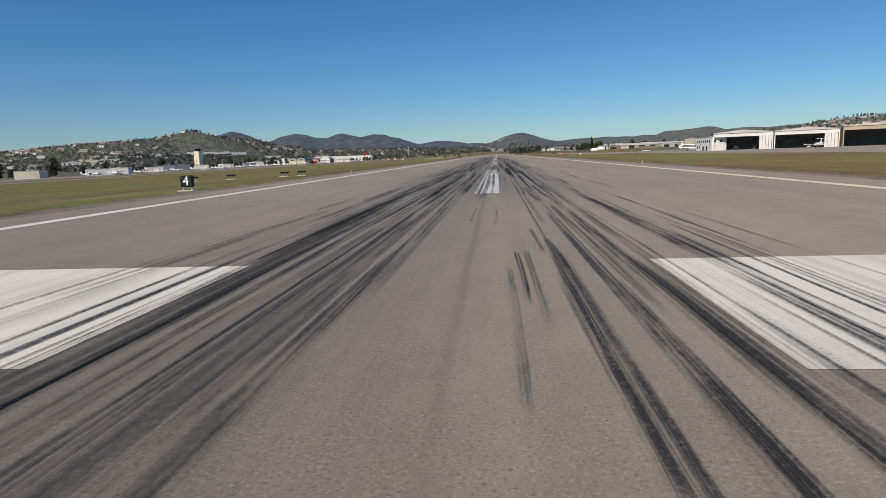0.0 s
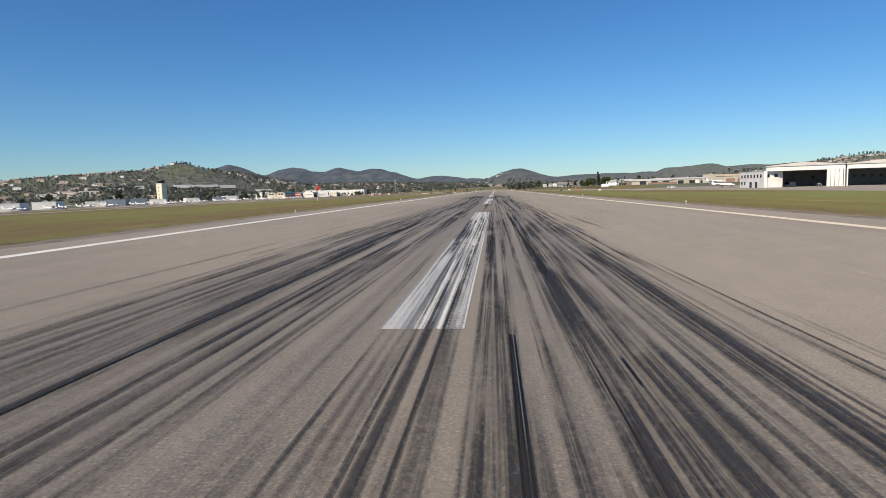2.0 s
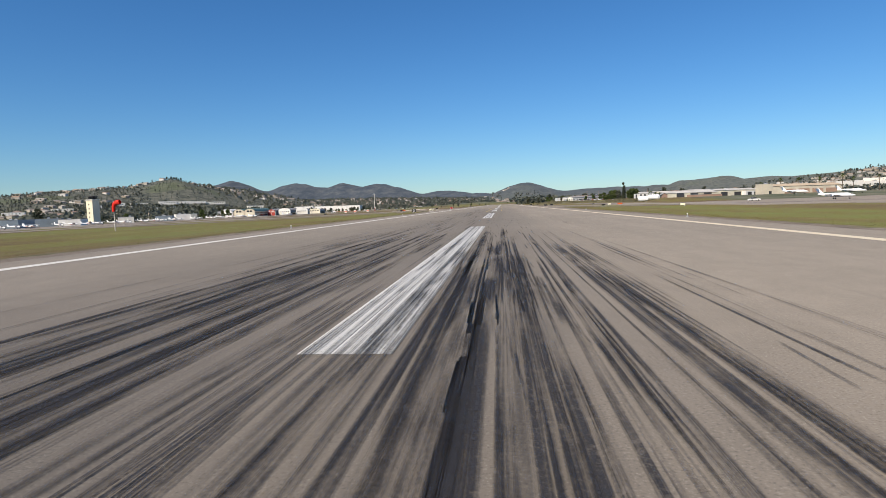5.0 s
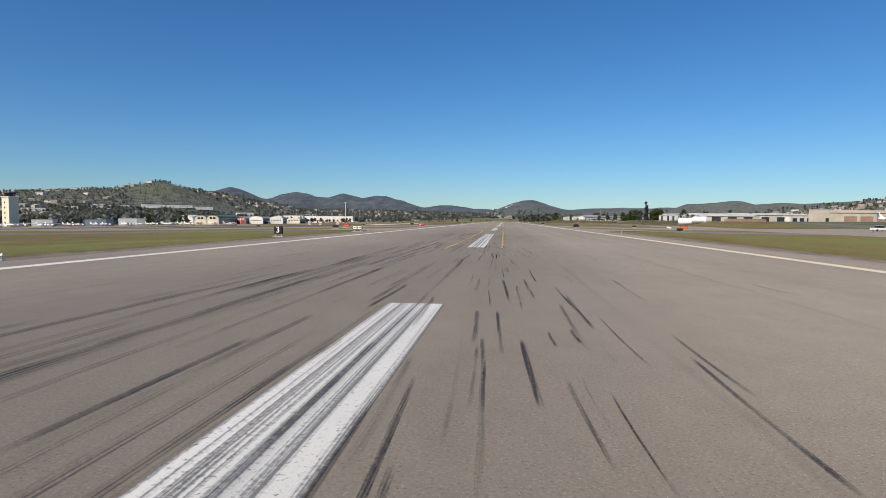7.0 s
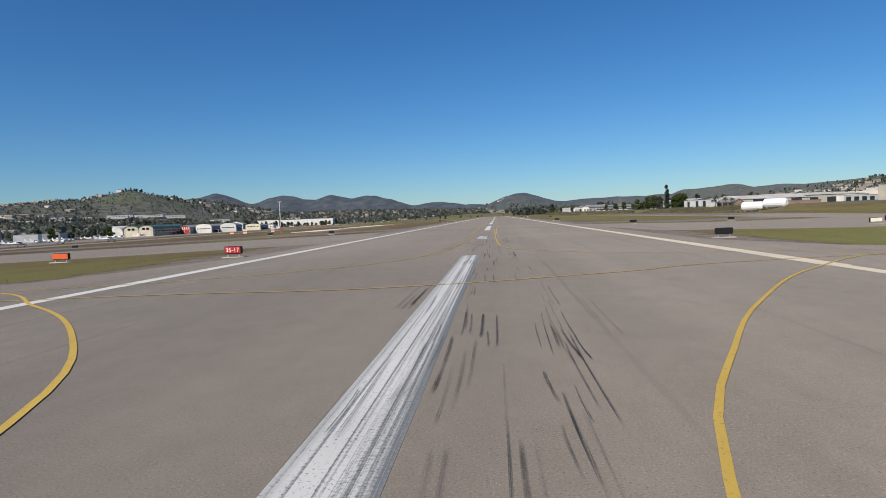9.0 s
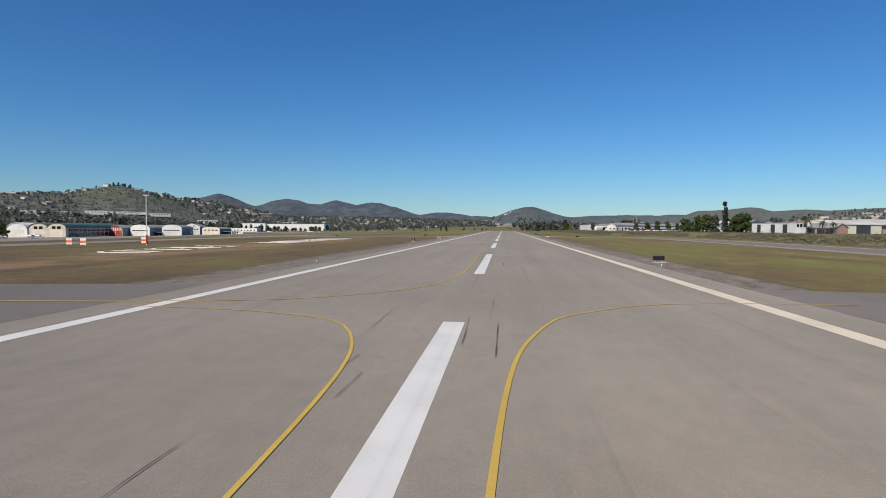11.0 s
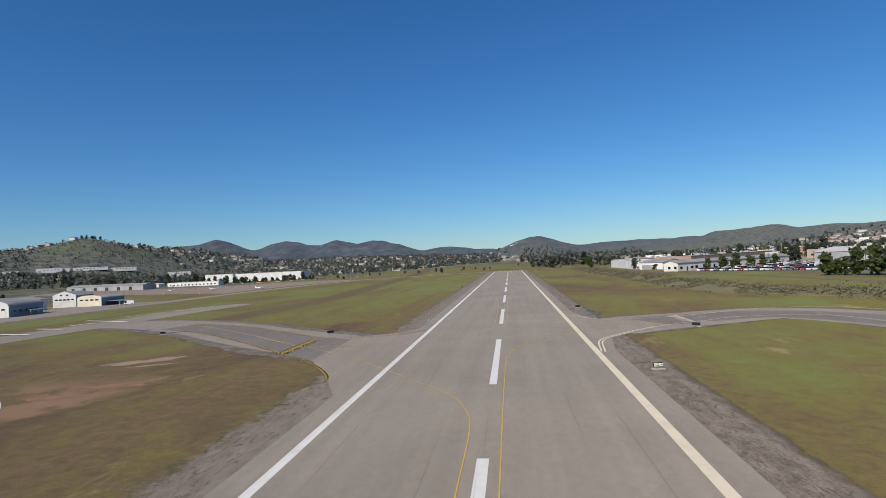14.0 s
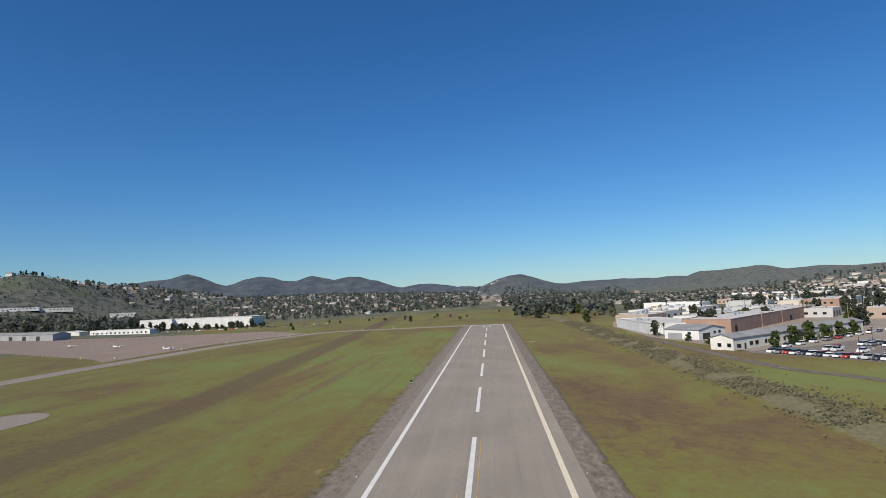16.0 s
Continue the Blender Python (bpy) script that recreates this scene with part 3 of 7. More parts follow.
LAYER = [0.026]
taxiway("crossing_runway_west", [(-420, 398), (-200, 428), (-17.3, 452)], 46, ASPHALT_OLD)
taxiway("crossing_runway_east", [(17.3, 457), (150, 475), (330, 500)], 46, ASPHALT_OLD)
taxiway("crossing_taxiway_west", [(-330, 336), (-60, 374), (-17.3, 382)], 22, ASPHALT_NEW)
taxiway("crossing_taxiway_east", [(17.3, 389), (60, 397), (330, 446)], 22, ASPHALT_NEW)
taxiway("second_taxiway_west", [(-118, 500), (-60, 500), (-17.3, 500)], 20, ASPHALT_NEW)
taxiway("second_taxiway_east", [(17.3, 502), (40, 504), (76, 508)], 20, ASPHALT_NEW)
taxiway("parallel_runway", [(-152, -300), (-150, 300), (-145, 700), (-137, 850), (-131, 897)], 22, ASPHALT_OLD)
taxiway("hangar_taxiway", [(-196, 340), (-200, 560), (-212, 720), (-222, 860), (-214, 980), (-206, 1080), (-190, 1190), (-150, 1290), (-70, 1292), (-17.3, 1280)], 16, ASPHALT_OLD)
taxiway("east_taxiway", [(78, 330), (78, 560), (79, 690), (77, 742), (62, 772), (40, 767), (24, 757), (17.3, 752)], 22, ASPHALT_OLD)
taxiway("connecting_taxiway", [(-17.3, 733), (-34, 745), (-56, 766), (-80, 790), (-112, 814), (-145, 826)], 20.5, ASPHALT_OLD)
structure("taxiway_core", ribbon(bmesh.new(), [(-37, 744), (-53, 762.5), (-72.5, 783), (-95, 800.5)], 13.4, 0.078, 4.0, 5, True, 0.0, False, True), ASPHALT_NEW, "darker new asphalt of a taxiway", "taxiway")
structure("taxiway_core_end", patch(bmesh.new(), [(-28.6, 724.8), (-28.6, 748.2), (-36, 753.3), (-43.5, 757), (-44.5, 742.5), (-36.4, 733.2)], 0.082, 6.0), ASPHALT_NEW, "darker new asphalt at the mouth of the taxiway", "taxiway")
structure("taxiway_core_east", ribbon(bmesh.new(), [(78.5, 560), (79, 690), (76.5, 740), (62, 769), (44, 769), (30, 762)], 14, 0.076, 4.0, 4), ASPHALT_NEW, "darker new asphalt of a taxiway", "taxiway")
FILLETS = [("junction_fillet", [(-17.3, 700), (-22, 712), (-28, 724), (-36, 733), (-36, 753), (-27, 752.5), (-20, 755), (-17.3, 762)]),
           ("junction_fillet_east", [(17.3, 726), (19, 738), (29, 752), (40, 761), (40, 774), (27, 766), (20, 769), (17.3, 784)]),
           ("crossing_fillet", [(17.3, 362), (17.3, 412), (21, 402), (32, 396), (32, 384), (24, 378), (20, 370)]),
           ("crossing_fillet_west", [(-17.3, 352), (-21, 362), (-32, 370), (-32, 384), (-22, 392), (-17.3, 408)])]
for name, outline in FILLETS:
    structure(name, patch(bmesh.new(), outline, 0.072, 6.0), ASPHALT_OLD, "asphalt fillet where a taxiway joins the runway", "taxiway")
structure("west_apron", patch(bmesh.new(), [(-222, 1070), (-214, 1190), (-170, 1290), (-240, 1368), (-600, 1396), (-600, 1290), (-395, 1196), (-246, 1096)], 0.12, 14.0), APRON, "broad brown-grey aircraft apron", "apron")
structure("runway_end_pad", patch(bmesh.new(), [(-131 + 11 * math.cos(radians(a)), 897 + 14 * math.sin(radians(a))) for a in range(-20, 201, 20)], 0.07, 9.0), ASPHALT_OLD, "rounded asphalt end of the small runway", "apron")
structure("dirt_track", ribbon(bmesh.new(), [(112, 800), (108, 860), (103, 903), (93, 926), (89.5, 950), (86, 1000), (84, 1060)], 5.5, 0.05, 4.0, 3, True, 0.0, False, False, 0.8), DIRT, "bare dirt track along the top of the bank", "track")
structure("park_yard", patch(bmesh.new(), [(98, 1006), (103, 979), (166, 884), (300, 860), (520, 1000), (560, 1300), (330, 1460), (150, 1330), (104, 1240), (88, 1160), (87, 1062)], 0.03, 12.0), ASPHALT_OLD, "grey asphalt yards between the business park sheds", "yard")
structure("hangar_apron", patch(bmesh.new(), [(-330, 80), (-206, 80), (-214, 560), (-226, 820), (-226, 1000), (-330, 1000)], 0.020, 30.0), ASPHALT_OLD, "asphalt apron before the hangar row", "apron")
structure("east_apron", patch(bmesh.new(), [(84, -60), (330, -60), (330, 420), (150, 470), (90, 480)], 0.016, 20.0), ASPHALT_OLD, "pale concrete apron before the large hangars", "apron")

def earth(name, tone):
    return surface(name, tone, 0.95, 0.16, 1.2, relief=0.4)


BARE_TAN, BARE_RED = earth("bare_tan_earth", (0.27, 0.195, 0.135)), earth("bare_red_earth", (0.20, 0.115, 0.068))


def bare_patch(x, y, long, wide, turn, mat, label):
    """A worn spot in the grass with a ragged outline."""
    outline = []
    for k in range(40):
        a = 2 * math.pi * k / 40
        r = 1 + 0.55 * noise.noise(Vector((2.2 * math.cos(a) + x, 2.2 * math.sin(a) + y, 0.5))) + 0.3 * noise.noise(Vector((6 * math.cos(a) + x, 6 * math.sin(a) + y, 3.5)))
        u, w = long / 2 * r * math.cos(a), wide / 2 * r * math.sin(a)
        outline.append((x + u * math.cos(turn) - w * math.sin(turn), y + u * math.sin(turn) + w * math.cos(turn)))
    structure("bare_patch", patch(bmesh.new(), outline, 0.014, 5.0), mat, label, "bare earth")


for x, y, long, wide, turn in ((-62.5, 733.5, 12, 4.6, 0.5), (-57.5, 728.5, 7, 1.6, 0.3), (58, 655, 9, 2.6, 1.9), (46, 700, 7, 1.2, 2.1), (52, 640, 14, 1.3, 1.9), (26, 1084, 9, 4, 0.6), (29, 1215, 8, 3, 0.2)):
    bare_patch(x, y, long, wide, turn, BARE_TAN, "bare tan earth worn into the grass")
for x, y, long, wide, turn in ((-51.5, 711.5, 9, 5.0, 0.2), (-57, 706, 8, 3.0, -0.5), (48, 676, 11, 2.4, 2.1), (55, 690, 8, 2.0, 2.0)):
    bare_patch(x, y, long, wide, turn, BARE_RED, "bare reddish earth worn into the grass")

# ---- painted markings ----
LIFT = 0.005


def flat(bm, x0, x1, y0, y1, z=LIFT):
    n = max(1, int((y1 - y0) / 30))
    for i in range(n):
        a, b = y0 + (y1 - y0) * i / n, y0 + (y1 - y0) * (i + 1) / n
        bm.faces.new([bm.verts.new(p) for p in ((x0, a, z), (x1, a, z), (x1, b, z), (x0, b, z))])
    return bm


structure("edge_line_west", flat(bmesh.new(), -14.92, -14.28, -600, 390), PAINT_WHITE, "white painted runway edge line", "edge line")
structure("edge_line_west_far", flat(bmesh.new(), -15.0, -14.2, 390, 1285), PAINT_WHITE, "white painted runway edge line", "edge line")
structure("edge_line_east", flat(bmesh.new(), 14.2, 14.8, -600, 390), PAINT_CREAM, "cream painted runway edge line", "edge line")
structure("edge_line_east_far", flat(bmesh.new(), 14.05, 14.95, 390, 1285), PAINT_CREAM, "cream painted runway edge line", "edge line")
PERIOD, DASH = 60.96, 36.58
for k in range(-3, 8):
    structure("centre_stripe", flat(bmesh.new(), -0.55, 0.55, k * PERIOD, k * PERIOD + (DASH if k < 7 else 8)), PAINT_WORN, "scuffed white centre line stripe with rubber streaks", "road marking")
for k in range(-1, 12):
    structure("centre_stripe", flat(bmesh.new(), -0.42, 0.45, 521.2 + k * PERIOD, 521.2 + k * PERIOD + DASH), PAINT_WHITE, "white centre line stripe on the runway", "road marking")
for x0, x1 in ((-9.6, -3.75), (2.85, 8.9)):
    structure("aiming_block", flat(bmesh.new(), x0, x1, -21.4, -16.6), PAINT_BLOCK, "broad white block marking crossed by tyre marks", "road marking")
structure("threshold_line", flat(bmesh.new(), -14.15, 14.0, 1282.6, 1285), PAINT_WHITE, "white line across the runway's end", "road marking")
for x0, x1, y0, y1 in ((-3.2, -2.2, 1248, 1266), (2.0, 3.0, 1248, 1270), (-2.2, 2.0, 1248, 1250.5)):
    structure("designation_mark", flat(bmesh.new(), x0, x1, y0, y1), PAINT_WHITE, "white painted bars of a runway designation", "road marking")


def taxi_line(way, wide):
    structure("taxi_line", ribbon(bmesh.new(), way, wide * (0.85 if way[0][1] < 600 else 0.68), 0.092, 1.2, 1, True, 0.0, True), PAINT_YELLOW, "yellow painted taxi guide line", "road marking")


def double_line(way, wide):
    structure("line_ground", ribbon(bmesh.new(), [(x - 0.15, y - 0.13) for x, y in way], 0.50, 0.087, 1.2, 1, True, 0.0, True), PAINT_BLACK, "black ground of a double taxiway edge line", "road marking")
    taxi_line(way, wide)
    taxi_line([(x - 0.30, y - 0.26) for x, y in way], wide)


taxi_line([(-1.68, 302.6), (-1.5, 322), (-1.5, 352), (-1.9, 364), (-4.6, 373.5), (-8, 379), (-13.6, 384.5), (-24, 391), (-60, 399)], 0.16)
taxi_line([(1.62, 304.2), (1.6, 345), (1.6, 362), (3.6, 372), (5.6, 377), (8.2, 382), (13, 389), (21, 396), (40, 403)], 0.125)
taxi_line([(-60, 378), (-17, 386), (-3, 386.8), (6.5, 390), (13, 393), (40, 399)], 0.13)
taxi_line([(-1.0, 445), (-1.6, 416), (-3.1, 403), (-6.1, 397), (-12.2, 392), (-20, 389)], 0.13)
taxi_line([(1.2, 468), (1.6, 420), (2.4, 409), (4.7, 404.6), (8.7, 400.7), (15, 398.3), (24, 397)], 0.13)
taxi_line([(-1.5, 558), (-1.3, 530), (-1.8, 517), (-3.5, 509.5), (-7.8, 504), (-14, 501.5), (-30, 500)], 0.15)
taxi_line([(-1.45, 556), (-1.4, 570), (-1.4, 582.2)], 0.15)
taxi_line([(-1.6, 440), (-1.8, 480), (-3.5, 494), (-8, 498.2), (-16, 499.5)], 0.13)
taxi_line([(1.5, 440), (1.8, 482), (3.5, 496), (6.5, 501), (11, 504), (20, 505)], 0.16)
taxi_line([(-1.4, 621), (-1.35, 672), (-1.5, 688), (-2.6, 694.5), (-5, 700.5), (-12.7, 711.7), (-22, 725), (-34.4, 740)], 0.15)
taxi_line([(1.3, 655), (1.3, 708), (1.8, 724), (4, 733.6), (8.6, 741), (17.4, 750.4), (28, 759), (37, 765)], 0.15)
taxi_line([(-40, 742), (-22, 737.5), (-13, 738), (0, 743), (13, 747.5), (24, 754), (37, 764)], 0.12)
taxi_line([(-1.6, 830), (-1.4, 765), (-3, 754), (-7, 746.8), (-13, 740.5), (-23, 737.6), (-36, 741)], 0.13)
taxi_line([(1.3, 860), (1.5, 775), (5.5, 769), (12.9, 762.5), (19, 760.3), (29, 762.5), (37, 765)], 0.13)
double_line([(-20.8, 708), (-21.6, 712), (-26.6, 721), (-36.2, 733), (-54, 754), (-71, 772.5), (-90, 790)], 0.16)
double_line([(-15.4, 758), (-20.5, 752.5), (-27, 751.6), (-36, 753.5), (-52, 771), (-74, 793), (-97, 808)], 0.16)
for way in ([(15.6, 724), (17, 735), (21, 742), (30, 753), (39, 760.8), (52, 768), (68, 762), (70, 720), (70.5, 600)],
            [(15.1, 724.4), (16.5, 735.4), (20.6, 742.5), (29.6, 753.5)],
            [(16, 778), (21, 768), (27, 767.2), (33, 769), (44, 775), (60, 783), (76, 780), (87, 752), (88, 690), (87, 560)]):
    structure("shoulder_line", ribbon(bmesh.new(), way, 0.22, 0.090, 2.0, 1, True, 0.0, True), PAINT_CREAM, "pale painted shoulder line of the taxiway", "road marking")


def hold_bars(x, y0, y1, turn_x, paint=PAINT_YELLOW, backed=True):
    """Holding position: two solid and two dashed bars across a taxiway."""
    for i, off in enumerate((0, 0.55, 1.1, 1.65)):
        bm = bmesh.new()
        n = 24
        for j in range(n):
            if i > 1 or j % 2:
                a, b = j / n, (j + 1) / n
                pts = [(x + turn_x * off + (0.28 if s else 0), y0 + (y1 - y0) * u) for u, s in ((a, 0), (b, 0), (b, 1), (a, 1))]
                bm.faces.new([bm.verts.new((px, py, at(px, py) + 0.10)) for px, py in pts])
        bmesh.ops.recalc_face_normals(bm, faces=bm.faces)
        structure("hold_bar", bm, paint, "yellow holding position bar on the taxiway", "road marking")
    if not backed:
        return
    bm = bmesh.new()
    lo, hi = min(0, turn_x * 1.95) - 0.15, max(0, turn_x * 1.95) + 0.3
    bm.faces.new([bm.verts.new((x + dx, y, at(x + dx, y) + 0.088)) for dx, y in ((lo, y0), (hi, y0), (hi, y1), (lo, y1))])
    bmesh.ops.recalc_face_normals(bm, faces=bm.faces)
    structure("hold_bar_ground", bm, PAINT_BLACK, "black ground of the holding bars", "road marking")


hold_bars(-35.8, 733, 751, -1)
hold_bars(37.2, 761.0, 774.5, 1, PAINT_CREAM, False)
for way in ([(-37, 742), (-54, 762), (-69, 779), (-88, 799)],):
    for k, p in enumerate(curve_points(way, 1.4)):
        if k % 2 == 0:
            d = Vector((-0.66, 0.75, 0))
            s = Vector((-d.y, d.x, 0)) * 0.2
            bm = bmesh.new()
            bm.faces.new([bm.verts.new((q.x, q.y, at(q.x, q.y) + 0.10)) for q in (p - d * 0.6 - s, p + d * 0.6 - s, p + d * 0.6 + s, p - d * 0.6 + s)])
            bmesh.ops.recalc_face_normals(bm, faces=bm.faces)
            structure("taxi_dash", bm, PAINT_YELLOW, "yellow dash of the taxi centre line", "road marking")
for k in range(7):
    a, b = Vector((-99.4, 800.0)), Vector((-96.8, 809.3))
    p, q = a + (b - a) * (k / 7), a + (b - a) * ((k + 0.6) / 7)
    structure("taxi_dash", ribbon(bmesh.new(), [tuple(p), tuple(q)], 0.5, 0.16, 3.0, 1, False), PAINT_YELLOW, "yellow dash across the taxiway", "road marking")
for (ax, ay), (bx, by) in (((-161, 845.4), (-134.4, 831.1)), ((-151, 824.4), (-147.7, 832.9)), ((-158, 818), (-143, 812)), ((-158, 804), (-143, 798)), ((-158, 790), (-143, 784))):
    structure("threshold_mark", ribbon(bmesh.new(), [(ax, ay), (bx, by)], 1.6, 0.20, 3.0, 1, False), PAINT_WHITE, "white painted stroke on the small runway", "road marking")
for x, y in ((-150.8, 860.0), (-147.6, 871.3), (-145.1, 882.6), (-142.4, 893.0)):
    structure("chevron", ribbon(bmesh.new(), [(x + 5.5, y + 9), (x, y), (x - 1.4, y - 4.5)], 0.75, 0.20, 2.0, 1, False), PAINT_CREAM, "faded cream chevron stroke on the small runway's end", "road marking")

# ---- tyre rubber ----
def rubber_material():
    """Rubber smeared over the stones: soft-edged across the mark, thin at its ends, broken by the grit below."""
    s = Shade("tyre_rubber", 0.72)
    s.b.inputs["Specular IOR Level"].default_value = 0.25
    v = s.place()
    s.color((0.034, 0.033, 0.036))
    across, along, _ = s.axes(s.node("ShaderNodeUVMap").outputs[0])
    streak = s.noise(s.stretch(v, 14.0, 0.09), 1.0, 6.0, 0.75)
    gap = s.noise(s.stretch(v, 1.2, 0.16), 1.0, 4.0, 0.65)
    grit = s.math("ADD", s.math("MULTIPLY", s.noise(v, 34.0, 3.0, 0.7), 0.6), s.math("MULTIPLY", s.noise(v, 9.0, 4.0, 0.7), 0.4))
    edge = s.step(s.math("PINGPONG", across, 0.5), 0.0, 0.20)
    ends = s.step(s.math("PINGPONG", along, 0.5), 0.0, 0.16)
    pick = s.step(s.island(), 0.0, 1.0, 0.38, 0.95)
    a = s.math("MULTIPLY", s.step(streak, 0.38, 0.58, 0.12, 1.0), s.step(gap, 0.36, 0.56, 0.25, 1.0))
    a = s.math("MULTIPLY", s.math("MULTIPLY", a, s.step(grit, 0.64, 0.44, 0.45, 1.0)), pick)
    s.put(s.b.inputs["Alpha"], s.math("MULTIPLY", a, s.math("MULTIPLY", edge, ends)))
    return s.m


def tyre_marks():
    rnd = random.Random(11)
    bm = bmesh.new()
    uv = bm.loops.layers.uv.new("UVMap")
    lift = [0.009]

    def mark(x, y, long, wide, lean):
        n = max(4, int(long / 6))
        lift[0] += 0.000008
        left, right = [], []
        for i in range(n + 1):
            u = i / n
            c = x + lean * long * u + 0.03 * math.sin(3 * u + x)
            left.append(bm.verts.new((c - wide / 2, y + long * u, lift[0])))
            right.append(bm.verts.new((c + wide / 2, y + long * u, lift[0])))
        for i in range(n):
            face = bm.faces.new((left[i], right[i], right[i + 1], left[i + 1]))
            for loop, at_uv in zip(face.loops, ((0, i / n), (1, i / n), (1, (i + 1) / n), (0, (i + 1) / n))):
                loop[uv].uv = at_uv

    def pair(x, y, long, wide, lean):
        mark(x, y, long, wide, lean)
        if rnd.random() < 0.4:
            mark(x + wide * rnd.uniform(1.1, 1.8), y + rnd.uniform(-2, 2), long * rnd.uniform(0.5, 1), wide * 0.6, lean)

    # the heavy bands before and past touchdown
    for _ in range(760):
        r = rnd.random()
        x = rnd.gauss(-3.0, 1.25) if r < 0.48 else rnd.gauss(2.2, 1.05) if r < 0.90 else rnd.gauss(0.2, 0.9)
        y = rnd.uniform(-150, 185)
        if (abs(x - 0.1) < 1.25 or x > 0 and rnd.random() < 0.4) and y < -6:
            continue
        long = min(rnd.choice((8, 12, 18, 26, 40, 60)) * rnd.uniform(0.7, 1.3), 214 - y)
        pair(x, y, long, rnd.choice((0.05, 0.07, 0.10, 0.14, 0.18, 0.24, 0.32)), rnd.gauss(0, 0.004))
    # thin lines at the bands' edges
    for _ in range(260):
        x = rnd.choice((-1, 1)) * (3.4 + abs(rnd.gauss(0, 1.3)))
        pair(x, rnd.uniform(-60, 190), rnd.uniform(4, 26), rnd.choice((0.05, 0.07, 0.10)), rnd.gauss(0, 0.004))
    # single streaks where the wheels spin up before the first stripe
    for x, y, long, wide in ((0.62, -22.5, 5.5, 0.12), (0.78, -19.5, 4.0, 0.10), (0.95, -20.5, 5.2, 0.14), (1.22, -16.0, 3.6, 0.12), (1.45, -17.5, 3.4, 0.16), (0.40, -12.0, 4.5, 0.10), (-0.25, -11.0, 4.0, 0.08), (1.9, -23.5, 16, 0.16), (2.5, -23.5, 22, 0.34), (2.85, -23.5, 24, 0.22)):
        mark(x, y, long, wide, 0.002)
    # scattered short marks further on
    for _ in range(980):
        y = 165 + 175 * rnd.random() ** 1.35
        if rnd.random() < 0.36:
            pair(rnd.gauss(-3.2, 1.8), y, rnd.uniform(4, 20), rnd.choice((0.04, 0.06, 0.08, 0.13)), rnd.gauss(0, 0.006))
        else:
            mark(rnd.gauss(1.3, 1.5), y, rnd.uniform(1.0, 5), rnd.choice((0.03, 0.04, 0.055, 0.08)), rnd.gauss(0, 0.012))
    for _ in range(200):
        x, y, lean = rnd.gauss(0.9, 1.7), rnd.uniform(310, 440), rnd.gauss(0, 0.016)
        for k in range(rnd.choice((1, 1, 2, 3))):
            mark(x + 0.16 * k, y + rnd.uniform(-1, 1), rnd.uniform(1.2, 6), rnd.choice((0.03, 0.045, 0.065)), lean)
    for _ in range(46):
        mark(rnd.gauss(0.2, 1.6), rnd.uniform(440, 660), rnd.uniform(1.0, 9), rnd.choice((0.05, 0.07, 0.10)), rnd.gauss(0, 0.012))
    for _ in range(60):
        mark(rnd.choice((-1, 1)) * rnd.uniform(4.0, 8.5), rnd.uniform(-60, 330), rnd.uniform(2, 8), rnd.choice((0.05, 0.07, 0.09)), rnd.gauss(0, 0.004))
    return structure("tyre_marks", bm, rubber_material(), "black tyre rubber streaked along the runway", "tyre marks", "stuff")


tyre_marks()

# ---- shared materials of the things ----
WHITE = surface("white_wall", (0.70, 0.69, 0.66), 0.75, 0.09, 0.6)
OFFWHITE = surface("off_white_wall", (0.66, 0.64, 0.58), 0.8, 0.10, 0.6)
TOWER_CREAM = surface("tower_render", (0.74, 0.68, 0.52), 0.8, 0.06, 0.5)
CREAM = surface("cream_wall", (0.64, 0.59, 0.47), 0.8, 0.10, 0.5)
TAN = surface("tan_wall", (0.46, 0.37, 0.27), 0.85, 0.10, 0.5)
BUFF = surface("buff_wall", (0.55, 0.49, 0.39), 0.85, 0.10, 0.5)
BRICK = surface("pinkish_brown_wall", (0.36, 0.235, 0.175), 0.9, 0.10, 0.6)
RED = surface("red_wall", (0.36, 0.055, 0.045), 0.7, 0.10, 0.5)
GREY = surface("grey_metal_wall", (0.34, 0.35, 0.35), 0.6, 0.10, 0.5, 0.1)
BLUEGREY = surface("blue_grey_wall", (0.20, 0.25, 0.29), 0.6, 0.10, 0.5, 0.1)
GREENROOF = surface("green_metal_roof", (0.095, 0.165, 0.14), 0.5, 0.12, 0.5, 0.2)
GREYROOF = surface("grey_roof", (0.25, 0.25, 0.25), 0.75, 0.12, 0.5)
PALEROOF = surface("pale_roof", (0.50, 0.48, 0.45), 0.8, 0.12, 0.5)
TILEROOF = surface("tile_roof", (0.26, 0.13, 0.085), 0.85, 0.16, 1.5)
DARK = surface("dark_interior", (0.045, 0.047, 0.05), 0.9, 0.1, 1.0, relief=0)
TRIM = surface("dark_trim", (0.06, 0.06, 0.065), 0.6, 0.1, 1.0, relief=0)
CONCRETE = surface("concrete", (0.42, 0.39, 0.35), 0.9, 0.12, 2.0)
STEEL = surface("steel", (0.45, 0.46, 0.47), 0.45, 0.08, 2.0, 0.6)
GLASS = Shade("window_glass", 0.08, 0.0)
GLASS.color((0.012, 0.016, 0.020))
GLASS = GLASS.m
SIGN_BLACK = surface("black_sign", (0.014, 0.014, 0.016), 0.55, 0.1, 3.0, relief=0.05)
SIGN_RED = surface("red_sign", (0.50, 0.025, 0.03), 0.5, 0.08, 3.0, relief=0.05)
SIGN_PALE = surface("pale_sign", (0.80, 0.76, 0.58), 0.5, 0.06, 3.0, relief=0.05)
